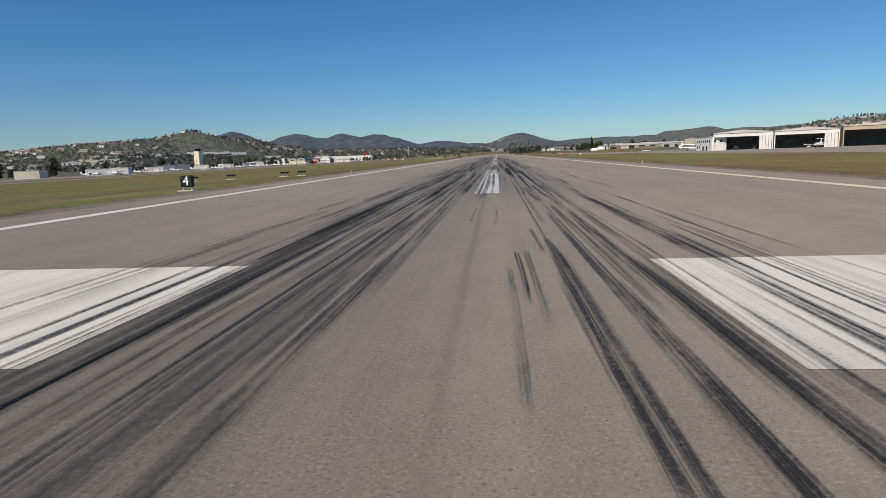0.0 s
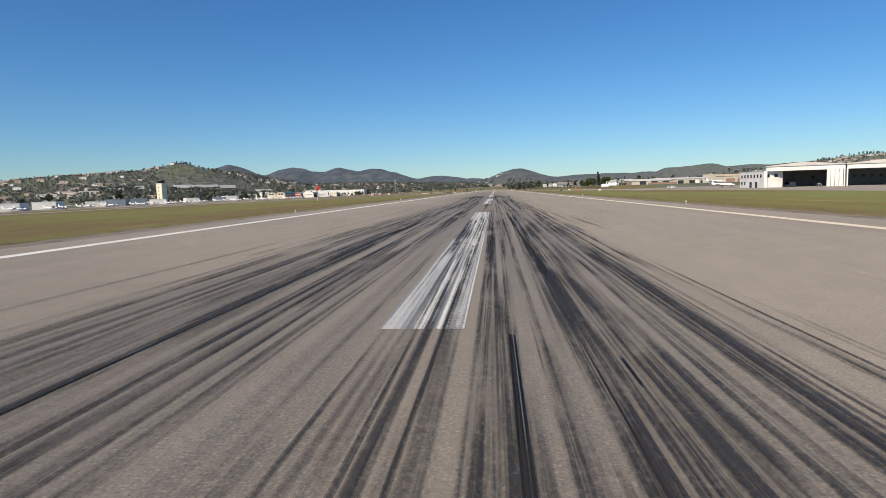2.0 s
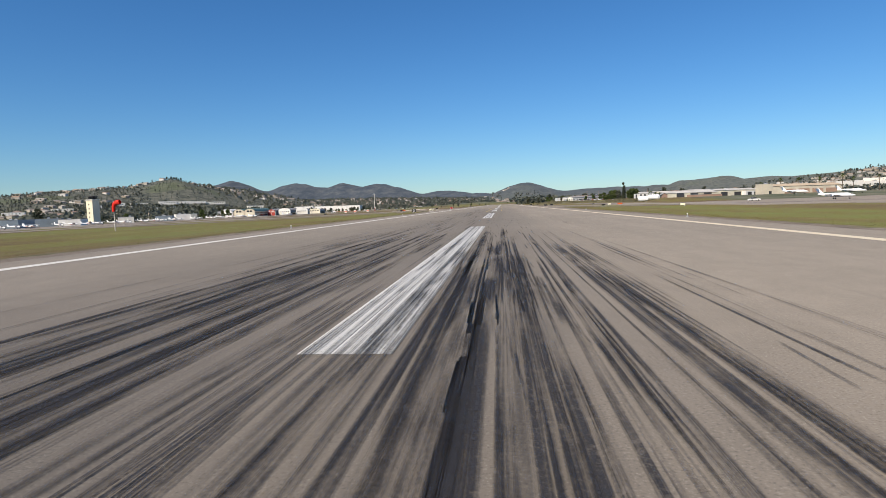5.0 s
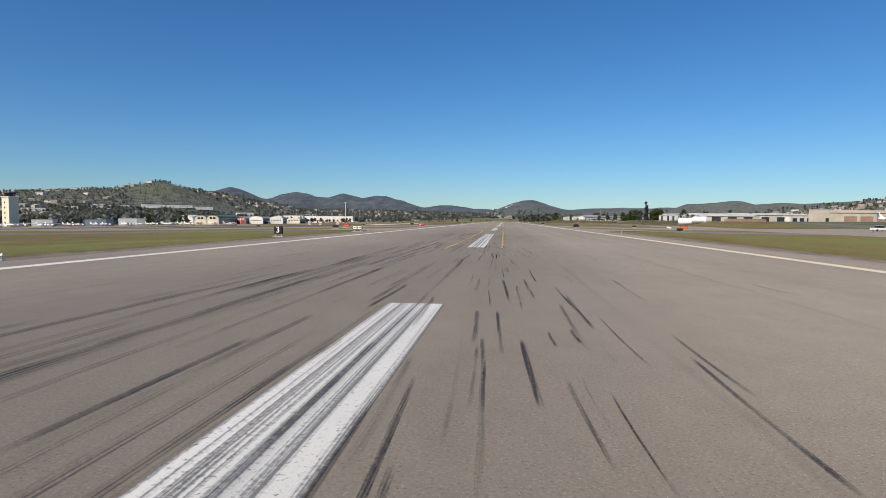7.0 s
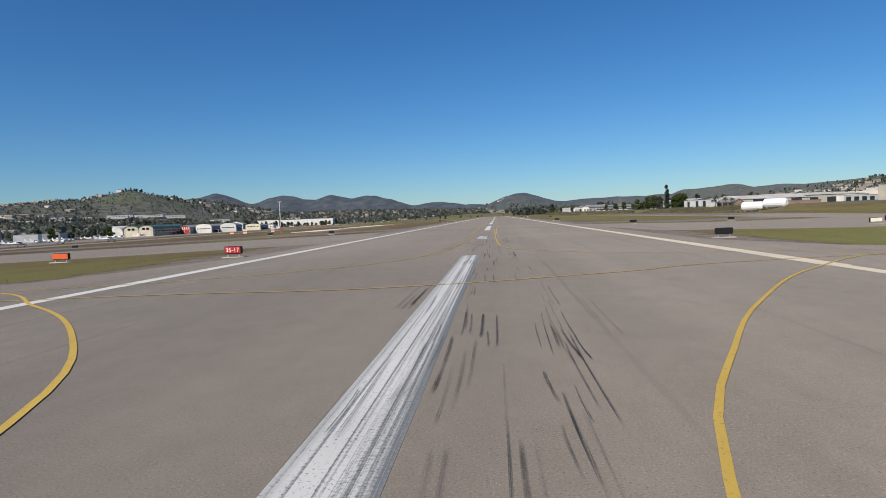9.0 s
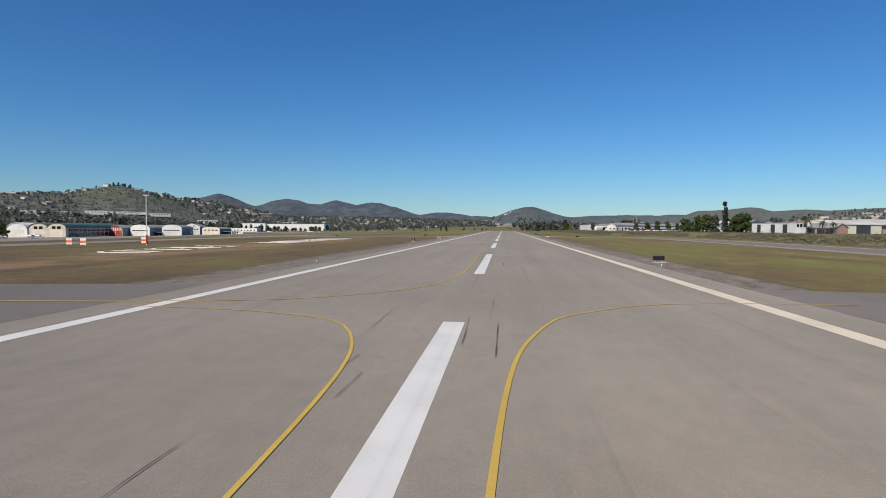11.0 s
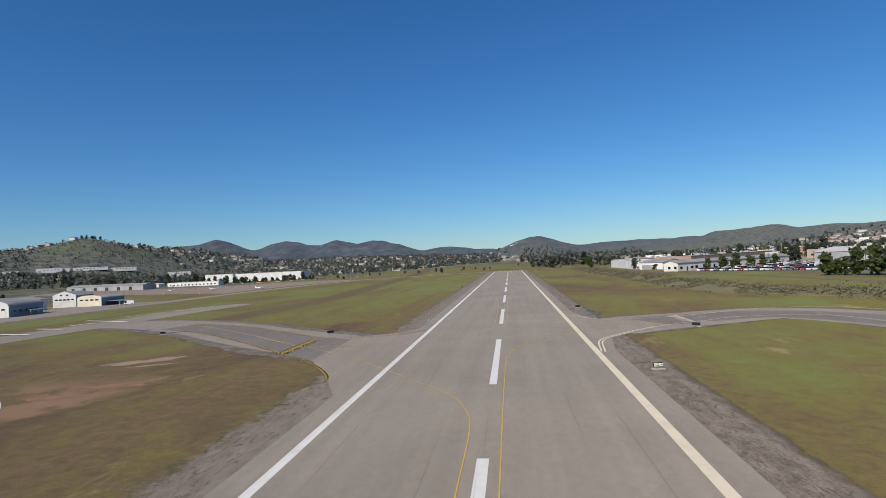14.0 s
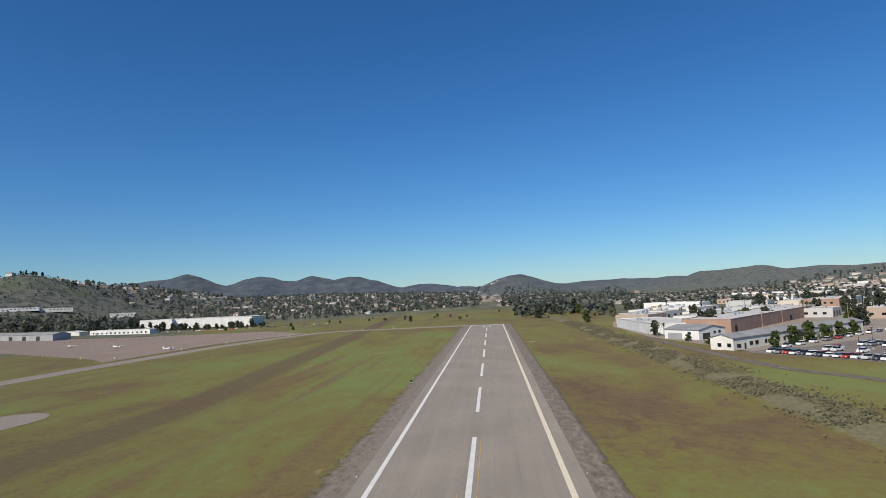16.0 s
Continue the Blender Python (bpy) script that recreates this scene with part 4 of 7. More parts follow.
SIGN_YELLOW = surface("yellow_sign", (0.72, 0.58, 0.20), 0.5, 0.06, 3.0, relief=0.05)
SIGN_ORANGE = surface("orange_sign", (0.72, 0.13, 0.04), 0.5, 0.06, 3.0, relief=0.05)
LETTER_WHITE = surface("white_letter", (0.85, 0.85, 0.83), 0.6, 0.04, 2.0, relief=0)
LETTER_BLACK = surface("black_letter", (0.02, 0.02, 0.02), 0.6, 0.04, 2.0, relief=0)
LETTER_STONE = surface("whitewashed_slab", (0.64, 0.60, 0.53), 0.9, 0.14, 1.2)
PLANE_WHITE = surface("aircraft_paint", (0.82, 0.82, 0.81), 0.3, 0.03, 1.0, coat=0.3, relief=0)
CAR_PAINT = tinted("car_paint", [(0.75, 0.75, 0.74), (0.55, 0.56, 0.57), (0.78, 0.78, 0.77), (0.06, 0.07, 0.09), (0.20, 0.21, 0.23), (0.72, 0.72, 0.70), (0.05, 0.09, 0.20), (0.40, 0.05, 0.04), (0.10, 0.10, 0.10), (0.62, 0.63, 0.62)], 0.3, 0.5, 0.03, coat=0.4)
TYRE = surface("tyre", (0.02, 0.02, 0.02), 0.9, 0.1, 2.0, relief=0)
SOCK = surface("windsock_cloth", (0.70, 0.03, 0.02), 0.8, 0.06, 2.0)
HOUSE_WALL = tinted("house_wall", [(0.70, 0.66, 0.58), (0.58, 0.50, 0.40), (0.78, 0.76, 0.72), (0.50, 0.40, 0.30), (0.66, 0.60, 0.50)], 0.85, 0.4, 0.06)
HOUSE_ROOF = tinted("house_roof", [(0.26, 0.18, 0.14), (0.24, 0.21, 0.19), (0.30, 0.20, 0.15), (0.34, 0.32, 0.30), (0.46, 0.44, 0.41)], 0.9, 0.8, 0.1)
SHED_WALL = tinted("shed_wall", [(0.78, 0.77, 0.73), (0.62, 0.56, 0.46), (0.70, 0.67, 0.60), (0.42, 0.32, 0.25), (0.52, 0.51, 0.49)], 0.85, 0.3, 0.06)
SHED_ROOF = tinted("shed_roof", [(0.62, 0.60, 0.56), (0.52, 0.50, 0.47), (0.70, 0.68, 0.65), (0.46, 0.42, 0.37)], 0.85, 0.3, 0.08)

# ---- buildings ----
SHARED = {}


def shared(key, make):
    if key not in SHARED:
        SHARED[key] = make()
    return SHARED[key]


def link_part(name, mesh, parent, local):
    ob = new(name, mesh)
    ob.parent = parent
    ob.matrix_basis = Matrix.Translation(Vector(local.translation) * K) @ local.to_3x3().to_4x4()
    return ob


def mesh_of(bm, name, material):
    bm.transform(Matrix.Scale(K, 4))
    bm.normal_update()
    mesh = bpy.data.meshes.new(name)
    bm.to_mesh(mesh)
    bm.free()
    mesh.materials.append(material)
    return mesh


def face_pose(face, u, z, w, d, out=0.0):
    """Local pose on a wall: x along the wall, -y outwards."""
    return {"f": pose(u, -out, z), "r": pose(w + out, u, z, 0, 0, 90), "l": pose(-out, d - u, z, 0, 0, -90), "b": pose(w - u, d + out, z, 0, 0, 180)}[face]


def add_window(parent, where, wide, high, frame=None):
    f = frame or TRIM
    ring = shared(("ring", wide, high, f.name), lambda: mesh_of(boxes(
        (0, wide, -0.10, 0.02, 0, 0.10), (0, wide, -0.10, 0.02, high - 0.10, high), (0, 0.10, -0.10, 0.02, 0.10, high - 0.10),
        (wide - 0.10, wide, -0.10, 0.02, 0.10, high - 0.10)), "window", f))
    pane = shared(("pane", wide, high), lambda: mesh_of(boxes((0.10, wide - 0.10, -0.03, 0.02, 0.10, high - 0.10)), "pane", GLASS))
    w = link_part("window", ring, parent, where)
    link_part("pane", pane, w, Matrix.Identity(4))


def add_door(parent, where, wide, high, material, leaves=1, name="door"):
    def make():
        bm = bmesh.new()
        for i in range(leaves):
            a, b = wide * i / leaves, wide * (i + 1) / leaves - 0.06
            box(bm, a, b, -0.09, 0.02, 0, high)
            for k in range(1, 4):
                box(bm, a + 0.15, b - 0.15, -0.13, -0.08, high * k / 4 - 0.06, high * k / 4 + 0.06)
        return mesh_of(bm, name, material)
    return link_part(name, shared((name, wide, high, material.name, leaves), make), parent, where)


def roof_mesh(kind, w, d, h, rise, over=0.4):
    bm = bmesh.new()
    if kind == "gable":
        t = 0.25
        extrude_y(bm, [(-over, h - over * rise / (w / 2)), (w / 2, h + rise), (w + over, h - over * rise / (w / 2)), (w + over, h + t - over * rise / (w / 2)), (w / 2, h + rise + t), (-over, h + t - over * rise / (w / 2))], -over, d + over)
    elif kind == "ridge_x":
        t = 0.25
        extrude_y(bm, [(-over, h), (d / 2, h + rise), (d + over, h), (d + over, h + t), (d / 2, h + rise + t), (-over, h + t)], -over, w + over)
        bmesh.ops.rotate(bm, verts=bm.verts, cent=(0, 0, 0), matrix=Matrix.Rotation(radians(-90), 3, "Z"))
        bmesh.ops.translate(bm, verts=bm.verts, vec=(0, d, 0))
    elif kind == "arch":
        top = [(w / 2 - (w / 2 + over) * math.cos(math.pi * i / 12), h + rise * math.sin(math.pi * i / 12)) for i in range(13)]
        extrude_y(bm, top + [(x, z + 0.25) for x, z in top[::-1]], -over, d + over)
    else:
        box(bm, 0.3, w - 0.3, 0.3, d - 0.3, h - 0.45, h - 0.25)
    return bm


def wall_mesh(kind, w, d, h, rise, foot=1.2):
    bm = bmesh.new()
    if kind == "gable":
        extrude_y(bm, [(0, -foot), (w, -foot), (w, h), (w / 2, h + rise), (0, h)], 0, d)
    elif kind == "ridge_x":
        extrude_y(bm, [(0, -foot), (d, -foot), (d, h), (d / 2, h + rise), (0, h)], 0, w)
        bmesh.ops.rotate(bm, verts=bm.verts, cent=(0, 0, 0), matrix=Matrix.Rotation(radians(-90), 3, "Z"))
        bmesh.ops.translate(bm, verts=bm.verts, vec=(0, d, 0))
    elif kind == "arch":
        extrude_y(bm, [(0, -foot), (w, -foot)] + [(w / 2 + w / 2 * math.cos(math.pi * i / 12), h + rise * math.sin(math.pi * i / 12)) for i in range(13)], 0, d)
    else:
        for r in ((0, w, 0, 0.3), (0, w, d - 0.3, d), (0, 0.3, 0.3, d - 0.3), (w - 0.3, w, 0.3, d - 0.3)):
            box(bm, *r, -foot, h)
    return bm


def building(name, x, y, turn, w, d, h, wall, roof, label, category="building", kind="flat", rise=2.0, doors=(), windows=(), units=0, z=None, group="", facade=None):
    """A building with its front along local x, facing local -y. doors: face, place along it, width, height, material, leaves;
    windows: face, first place, count, pitch, width, sill, height."""
    ob = thing(name, x, y, at(x, y) if z is None else z, turn, label, category, group)
    part("wall", wall_mesh(kind, w, d, h, rise), wall, ob)
    part("roof", roof_mesh(kind, w, d, h, rise), roof, ob)
    if kind == "flat":
        cap = bmesh.new()
        for r in ((-0.12, w + 0.12, -0.12, 0.36), (-0.12, w + 0.12, d - 0.36, d + 0.12), (-0.12, 0.36, 0.36, d - 0.36), (w - 0.36, w + 0.12, 0.36, d - 0.36)):
            box(cap, *r, h, h + 0.18)
        part("parapet", cap, roof, ob)
    ahead = 0.0
    if facade:
        # a parapet front of another colour, standing a little proud of the hall and above its roof
        ahead = 0.75
        bm = wall_mesh(kind, w, 0.35, h + 0.5, rise, 0.6)
        bmesh.ops.translate(bm, verts=bm.verts, vec=(0, -ahead, 0))
        part("facade", bm, facade, ob)
    for face, u, wide, high, mat, leaves in doors:
        add_door(ob, face_pose(face, u, 0, w, d, ahead if face == "f" else 0), wide, high, mat, leaves)
    for face, u, count, pitch, wide, sill, high in windows:
        for i in range(count):
            add_window(ob, face_pose(face, u + i * pitch, sill, w, d, ahead if face == "f" else 0), wide, high)
    rnd = random.Random(int(abs(x) * 7 + abs(y)))
    for i in range(units):
        ux, uy, s = rnd.uniform(0.1, 0.85) * w, rnd.uniform(0.15, 0.75) * d, rnd.uniform(1.0, 2.2)
        base = h - 0.3 if kind == "flat" else h + rise * 0.2
        bm = boxes((ux, ux + s * 1.4, uy, uy + s, base, base + s * 0.7, 0.08), (ux + 0.2, ux + s * 1.2, uy + 0.2, uy + s - 0.2, base + s * 0.7, base + s * 0.7 + 0.15))
        part("roof_unit", bm, STEEL, ob, "grey rooftop air handler")
    return ob


# west side: tower, hangar rows, buildings on the rise
def control_tower():
    ob = thing("control_tower", -366, 667, at(-366, 667), -12, "cream control tower with a dark glazed cab", "control tower")
    top = 21.6
    part("shaft", boxes((-3.7, 3.7, -3.7, 3.7, -2, top, 0.15)), TOWER_CREAM, ob, "cream rendered shaft")
    part("ledge", boxes((-4.1, 4.1, -4.1, 4.1, top, top + 0.7, 0.1)), OFFWHITE, ob)
    bm = bmesh.new()
    tube(bm, (0, 0, top + 0.7), (0, 0, top + 3.4), 2.9, 3.5, 8)
    part("cab", bm, GLASS, ob, "dark sloping cab glass")
    for i in range(8):
        a = math.pi / 4 * i
        bm = bmesh.new()
        tube(bm, (2.92 * math.cos(a), 2.92 * math.sin(a), top + 0.7), (3.55 * math.cos(a), 3.55 * math.sin(a), top + 3.4), 0.12, None, 6)
        part("mullion", bm, TRIM, ob)
    bm = bmesh.new()
    tube(bm, (0, 0, top + 3.4), (0, 0, top + 4.0), 4.0, 3.8, 8)
    part("cab_roof", bm, TRIM, ob)
    for x, y, h in ((1.2, 0.5, 3.2), (-1, -0.8, 2.2)):
        bm = bmesh.new()
        tube(bm, (x, y, top + 4.0), (x, y, top + 4.0 + h), 0.07, 0.03, 6)
        part("antenna", bm, STEEL, ob)
    for i in range(5):
        add_window(ob, pose(-1.0, -3.7, 2.0 + 3.8 * i), 1.0, 1.3)
    add_door(ob, pose(1.6, -3.7, 0), 1.1, 2.1, TRIM)


control_tower()


def west_hangar(nm, x, y, turn, w, d, h, wall, roof, label, kind, rise, doors, windows, facade=None):
    return building(nm, x, y, turn, w, d, h, wall, roof, label, "hangar", kind, rise, doors, windows, group="hangars of the west row" if nm == "hangar" else "", facade=facade)


def red_hangar(x, y, turn):
    """Two gables side by side over one front: red doors below, red and white boarding above."""
    ob = thing("hangar", x, y, at(x, y), turn, "red twin-gabled hangar with white frames and paired doors", "hangar", "hangars of the west row")
    half, d = 10.0, 40.0
    for k in range(2):
        x0 = k * half
        bm = bmesh.new()
        extrude_y(bm, [(x0, -1.2), (x0 + half, -1.2), (x0 + half, 6.4), (x0 + half / 2, 8.4), (x0, 6.4)], 0.4, d)
        # the flanks lie away from the sun; that shade is put into their colour
        part("wall", bm, BLUEGREY, ob, "metal side walls, their shade put into dark blue-grey")
        bm = bmesh.new()
        extrude_y(bm, [(x0 - 0.2, 6.35), (x0 + half / 2, 8.5), (x0 + half + 0.2, 6.35), (x0 + half + 0.2, 6.6), (x0 + half / 2, 8.75), (x0 - 0.2, 6.6)], -0.3, d + 0.3)
        part("roof", bm, GREYROOF, ob, "grey metal roof")
        bm = bmesh.new()
        extrude_y(bm, [(x0, -0.3), (x0 + half, -0.3), (x0 + half, 6.3), (x0 + half / 2, 8.3), (x0, 6.3)], 0.0, 0.4)
        part("facade", bm, RED, ob, "red boarded front")
        add_door(ob, pose(x0 + 0.6, 0.0, 0), half - 1.2, 4.5, RED, 4)
        for i in range(5):
            part("white_board", boxes((x0 + 1.0 + 1.75 * i, x0 + 1.8 + 1.75 * i, -0.06, 0.02, 5.0, 6.5)), WHITE, ob, "white board of the upper front")
        part("rail", boxes((x0 + 0.2, x0 + half - 0.2, -0.18, 0.0, 4.55, 4.85)), WHITE, ob, "white door rail")
        part("post", boxes((x0 + half / 2 - 0.12, x0 + half / 2 + 0.12, -0.16, 0.0, 0, 4.5)), OFFWHITE, ob, "white door post")
    for px in (0.0, half, 2 * half):
        part("post", boxes((px - 0.2, px + 0.2, -0.2, 0.0, -0.2, 6.3)), OFFWHITE, ob, "white corner post")


def lean_to(x, y, turn, w, d):
    """A low open-sided shelter against a hangar's side."""
    ob = thing("lean_to", x, y, at(x, y), turn, "low dark lean-to shelter beside a hangar", "shelter")
    part("roof", boxes((0, w, 0, d, 2.6, 2.85, 0.05)), BLUEGREY, ob)
    part("back_wall", boxes((0, 0.2, 0.1, d - 0.1, 0, 2.6)), TRIM, ob)
    for px, py in ((w - 0.2, 0.2), (w - 0.2, d / 2), (w - 0.2, d - 0.4)):
        part("post", boxes((px - 0.1, px + 0.1, py - 0.1, py + 0.1, -0.3, 2.6)), OFFWHITE, ob)
    part("fascia", boxes((w, w + 0.08, 0, d, 2.45, 2.9)), OFFWHITE, ob, "pale fascia board")


red_hangar(-302, 880, 2)
# BLUEGREY walls below: the shaded hangar flanks are painted dark
west_hangar("hangar", -280.5, 889, 0, 15.5, 30, 5.4, BLUEGREY, GREYROOF, "white-fronted arched hangar, side shade painted dark blue-grey", "arch", 2.8, [("f", 1.2, 13, 3.6, OFFWHITE, 6)], [("f", 1.6, 5, 2.6, 1.9, 3.8, 0.8), ("r", 3, 5, 5.0, 2.2, 2.4, 1.2)], WHITE)
west_hangar("hangar", -261, 898, 14, 14.5, 30, 5.2, BLUEGREY, GREYROOF, "white-fronted arched hangar, side shade painted dark blue-grey", "arch", 2.8, [("f", 1.2, 12, 3.6, OFFWHITE, 6)], [("f", 1.4, 5, 2.4, 1.8, 3.8, 0.8), ("r", 3, 5, 5.0, 2.2, 2.4, 1.2)], WHITE)
lean_to(-264.9, 893, 0, 4.5, 18)
lean_to(-250, 912, 14, 4.5, 14)
west_hangar("hangar", -291, 981, 14, 14, 24, 7.4, BLUEGREY, GREYROOF, "white-fronted gabled hangar with a row of windows", "gable", 2.6, [("f", 1, 12, 4.2, OFFWHITE, 4)], [("f", 1.4, 5, 2.4, 1.6, 4.6, 0.9), ("f", 4.4, 2, 3.6, 1.4, 7.6, 0.8)], WHITE)
west_hangar("hangar", -272, 979, -2, 17, 20, 5.0, BLUEGREY, GREYROOF, "buff-fronted hangar with a low dark roof", "arch", 1.6, [("f", 1.5, 14, 3.4, CREAM, 4)], [("f", 2.0, 4, 3.6, 2.2, 3.7, 0.9)], CREAM)
lean_to(-254, 981, -2, 9, 12)
west_hangar("hangar", -326, 826, 6, 14, 30, 4.2, WHITE, WHITE, "white rounded hangar beside the green-roofed one", "arch", 5.6, [("f", 2, 10, 5.0, OFFWHITE, 3)], [])
west_hangar("hangar", -311, 828, 6, 12, 62, 6.2, BUFF, GREENROOF, "long hangar with a green metal roof and glazed side", "arch", 3.2, [("f", 1.5, 9, 5.0, CREAM, 2)], [("f", 3, 2, 3.4, 2.4, 5.6, 1.8), ("r", 3, 11, 5.2, 4.2, 0.8, 2.3), ("r", 3, 11, 5.2, 4.2, 3.9, 1.5)])
west_hangar("hangar", -298, 828, 6, 12, 62, 6.2, BUFF, GREENROOF, "long hangar with a green metal roof and glazed side", "arch", 3.2, [("f", 1.5, 9, 5.0, CREAM, 2)], [("f", 3, 2, 3.4, 2.4, 5.6, 1.8), ("r", 3, 11, 5.2, 4.2, 0.8, 2.3), ("r", 3, 11, 5.2, 4.2, 3.9, 1.5)])
west_hangar("workshop", -318, 925, 8, 26, 40, 6.5, GREY, GREYROOF, "low grey workshop behind the hangars", "gable", 2.0, [], [])
west_hangar("workshop", -300, 930, 8, 18, 40, 6.5, OFFWHITE, GREYROOF, "low pale workshop behind the hangars", "gable", 2.0, [], [])

LOW = [(-330, 175, 26, 18, 6.0, WHITE, BLUEGREY), (-316, 232, 30, 16, 5.0, BLUEGREY, GREYROOF), (-312, 292, 34, 14, 4.6, WHITE, PALEROOF), (-322, 345, 22, 14, 5.4, CREAM, PALEROOF),
       (-310, 392, 46, 16, 4.8, WHITE, PALEROOF), (-330, 452, 30, 14, 5.4, WHITE, PALEROOF), (-340, 512, 38, 14, 4.8, OFFWHITE, PALEROOF), (-332, 592, 30, 14, 5.0, WHITE, GREYROOF),
       (-338, 660, 34, 12, 5.2, OFFWHITE, GREYROOF), (-328, 705, 36, 14, 5.0, BLUEGREY, GREYROOF), (-340, 752, 26, 14, 6.2, WHITE, PALEROOF), (-352, 560, 40, 16, 6.0, BLUEGREY, GREYROOF),
       (-372, 610, 40, 18, 6.4, BLUEGREY, GREYROOF), (-356, 795, 28, 16, 6.5, GREY, GREENROOF)]
for i, (x, y, w, d, h, wall, roof) in enumerate(LOW):
    building("airport_building", x, y, -62 if i % 2 else -55, w, d, h, wall, roof, "low flat airport building behind the parked aircraft", "building", "flat", 0,
             [("f", 2 + 5 * (i % 3), 4.5, 3.4, DARK, 2), ("f", w * 0.6, 4.5, 3.4, TRIM, 2)], [("f", w * 0.35, 3, 2.4, 1.5, 1.2, 1.2)], 2, group="low buildings of the west apron")

WESTERN = [(-993, 1575, 29, 20, 8.6, WHITE, "white flat block below the hill"), (-980, 1613, 39, 18, 6.6, OFFWHITE, "pale flat block below the hill"), (-969, 1650, 25, 18, 6.6, OFFWHITE, "pale flat block below the hill"),
           (-947, 1704, 45, 20, 8.0, WHITE, "white two-storey block below the hill"), (-925, 1731, 23, 18, 7.6, WHITE, "white flat block below the hill"), (-909, 1757, 64, 20, 5.8, WHITE, "long white block below the hill"),
           (-862, 1800, 55, 20, 6.8, OFFWHITE, "long pale block below the hill"), (-880, 1542, 32, 18, 7.4, WHITE, "white warehouse among trees"), (-862, 1608, 48, 20, 7.6, WHITE, "white warehouse among trees"),
           (-946, 1553, 18, 14, 5.4, WHITE, "small white block among trees"), (-760, 1860, 46, 20, 9.4, OFFWHITE, "pale warehouse among trees"), (-1010, 1490, 40, 20, 7.0, WHITE, "white flat block below the hill"),
           (-1020, 1400, 44, 20, 7.0, OFFWHITE, "pale flat block below the hill"), (-900, 1440, 36, 18, 6.5, WHITE, "white warehouse among trees"), (-1040, 1290, 40, 20, 7.0, WHITE, "white flat block below the hill")]
for x, y, w, d, h, wall, label in WESTERN:
    building("warehouse", x, y, 36, w, d, h, wall, PALEROOF, label, "warehouse", "flat", 0, [("f", w * 0.1, 4, 3.4, GREY, 2)], [("f", w * 0.3, int(w / 9), 6, 2.4, h * 0.5, 1.4)], 2)

building("distribution_warehouse", -505, 1560, 6, 160, 60, 12, WHITE, PALEROOF, "very long white windowless distribution warehouse", "warehouse", "flat", 0,
         [("f", 6 + 11 * i, 5, 5, OFFWHITE, 1) for i in range(13)], [], 6, z=-2.5)
building("annex", -503, 1552, 6, 46, 10, 12.8, WHITE, PALEROOF, "taller white front block of the long warehouse", "warehouse", "flat", 0, [], [], 0, z=-2.5)
building("office_row", -515, 1464, -3, 84, 14, 5.6, WHITE, PALEROOF, "white low office row with blue trim and dark windows", "building", "flat", 0, [("f", 8, 3, 2.6, BLUEGREY, 1)],
         [("f", 4.1, 13, 6.1, 2.2, 1.0, 2.0)], 6, z=-4.5)
building("shed", -556, 1462, -5, 30, 14, 5.0, OFFWHITE, PALEROOF, "pale shed beside the office row", "shed", "gable", 1.4, [("f", 4, 6, 3.6, GREY, 2)], [], 0, z=-4.5)
building("grey_shed", -632, 1404, -14, 146, 22, 6.6, GREY, GREYROOF, "long grey metal shed by the apron", "shed", "ridge_x", 2.4, [("f", 10 + 22 * i, 6, 5, DARK, 2) for i in range(6)], [], 6, z=-4.5)


# east side: the great hangars
def open_hangar(x, y, turn, w, d, h, wall, roof, label):
    """A wide hangar whose front stands open: side walls, back wall, posts, header, stacked door leaves."""
    ob = thing("large_hangar", x, y, at(x, y), turn, label, "hangar", "large hangars of the east apron")
    part("side_wall", boxes((0, 0.5, 0, d, -1.5, h)), wall, ob)
    part("side_wall", boxes((w - 0.5, w, 0, d, -1.5, h)), wall, ob)
    part("back_wall", boxes((0.5, w - 0.5, d - 0.5, d, -1.5, h)), GREY, ob)
    part("floor", boxes((0.5, w - 0.5, 0.0, d - 0.5, -1.0, 0.08)), CONCRETE, ob)
    part("header", boxes((0.5, w - 0.5, 0, 0.6, h - 2.2, h)), wall, ob)
    part("roof", wall_mesh("gable", w + 0.8, d + 0.8, 0.3, 1.6, 0.0), roof, ob, "pale low-pitched metal roof").matrix_basis = Matrix.Translation(Vector((-0.4, -0.4, h)) * K)
    for i in range(4):
        part("door_leaf", boxes((w - 7.4 + 1.7 * i, w - 5.9 + 1.7 * i, -0.5 + 0.22 * i, -0.3 + 0.22 * i, 0, h - 2.2)), wall, ob, "white stacked sliding door leaf")
    for i in range(3):
        part("truss", boxes((0.5, w - 0.5, 6 + 8 * i, 6.4 + 8 * i, h - 1.4, h - 0.3)), STEEL, ob)
    for i in range(6):
        add_window(ob, pose(3 + i * (w - 10) / 6, d - 0.5, 4.2), 1.6, 1.4)
    return ob


open_hangar(137, 361, -22, 33, 34, 10.4, WHITE, PALEROOF, "white open-fronted hangar with a pale metal roof")
open_hangar(168, 348, -22, 33, 34, 10.4, WHITE, PALEROOF, "white open-fronted hangar with a pale metal roof")
open_hangar(200, 335, -22, 46, 40, 11.6, TAN, PALEROOF, "tan metal hangar with an open front")
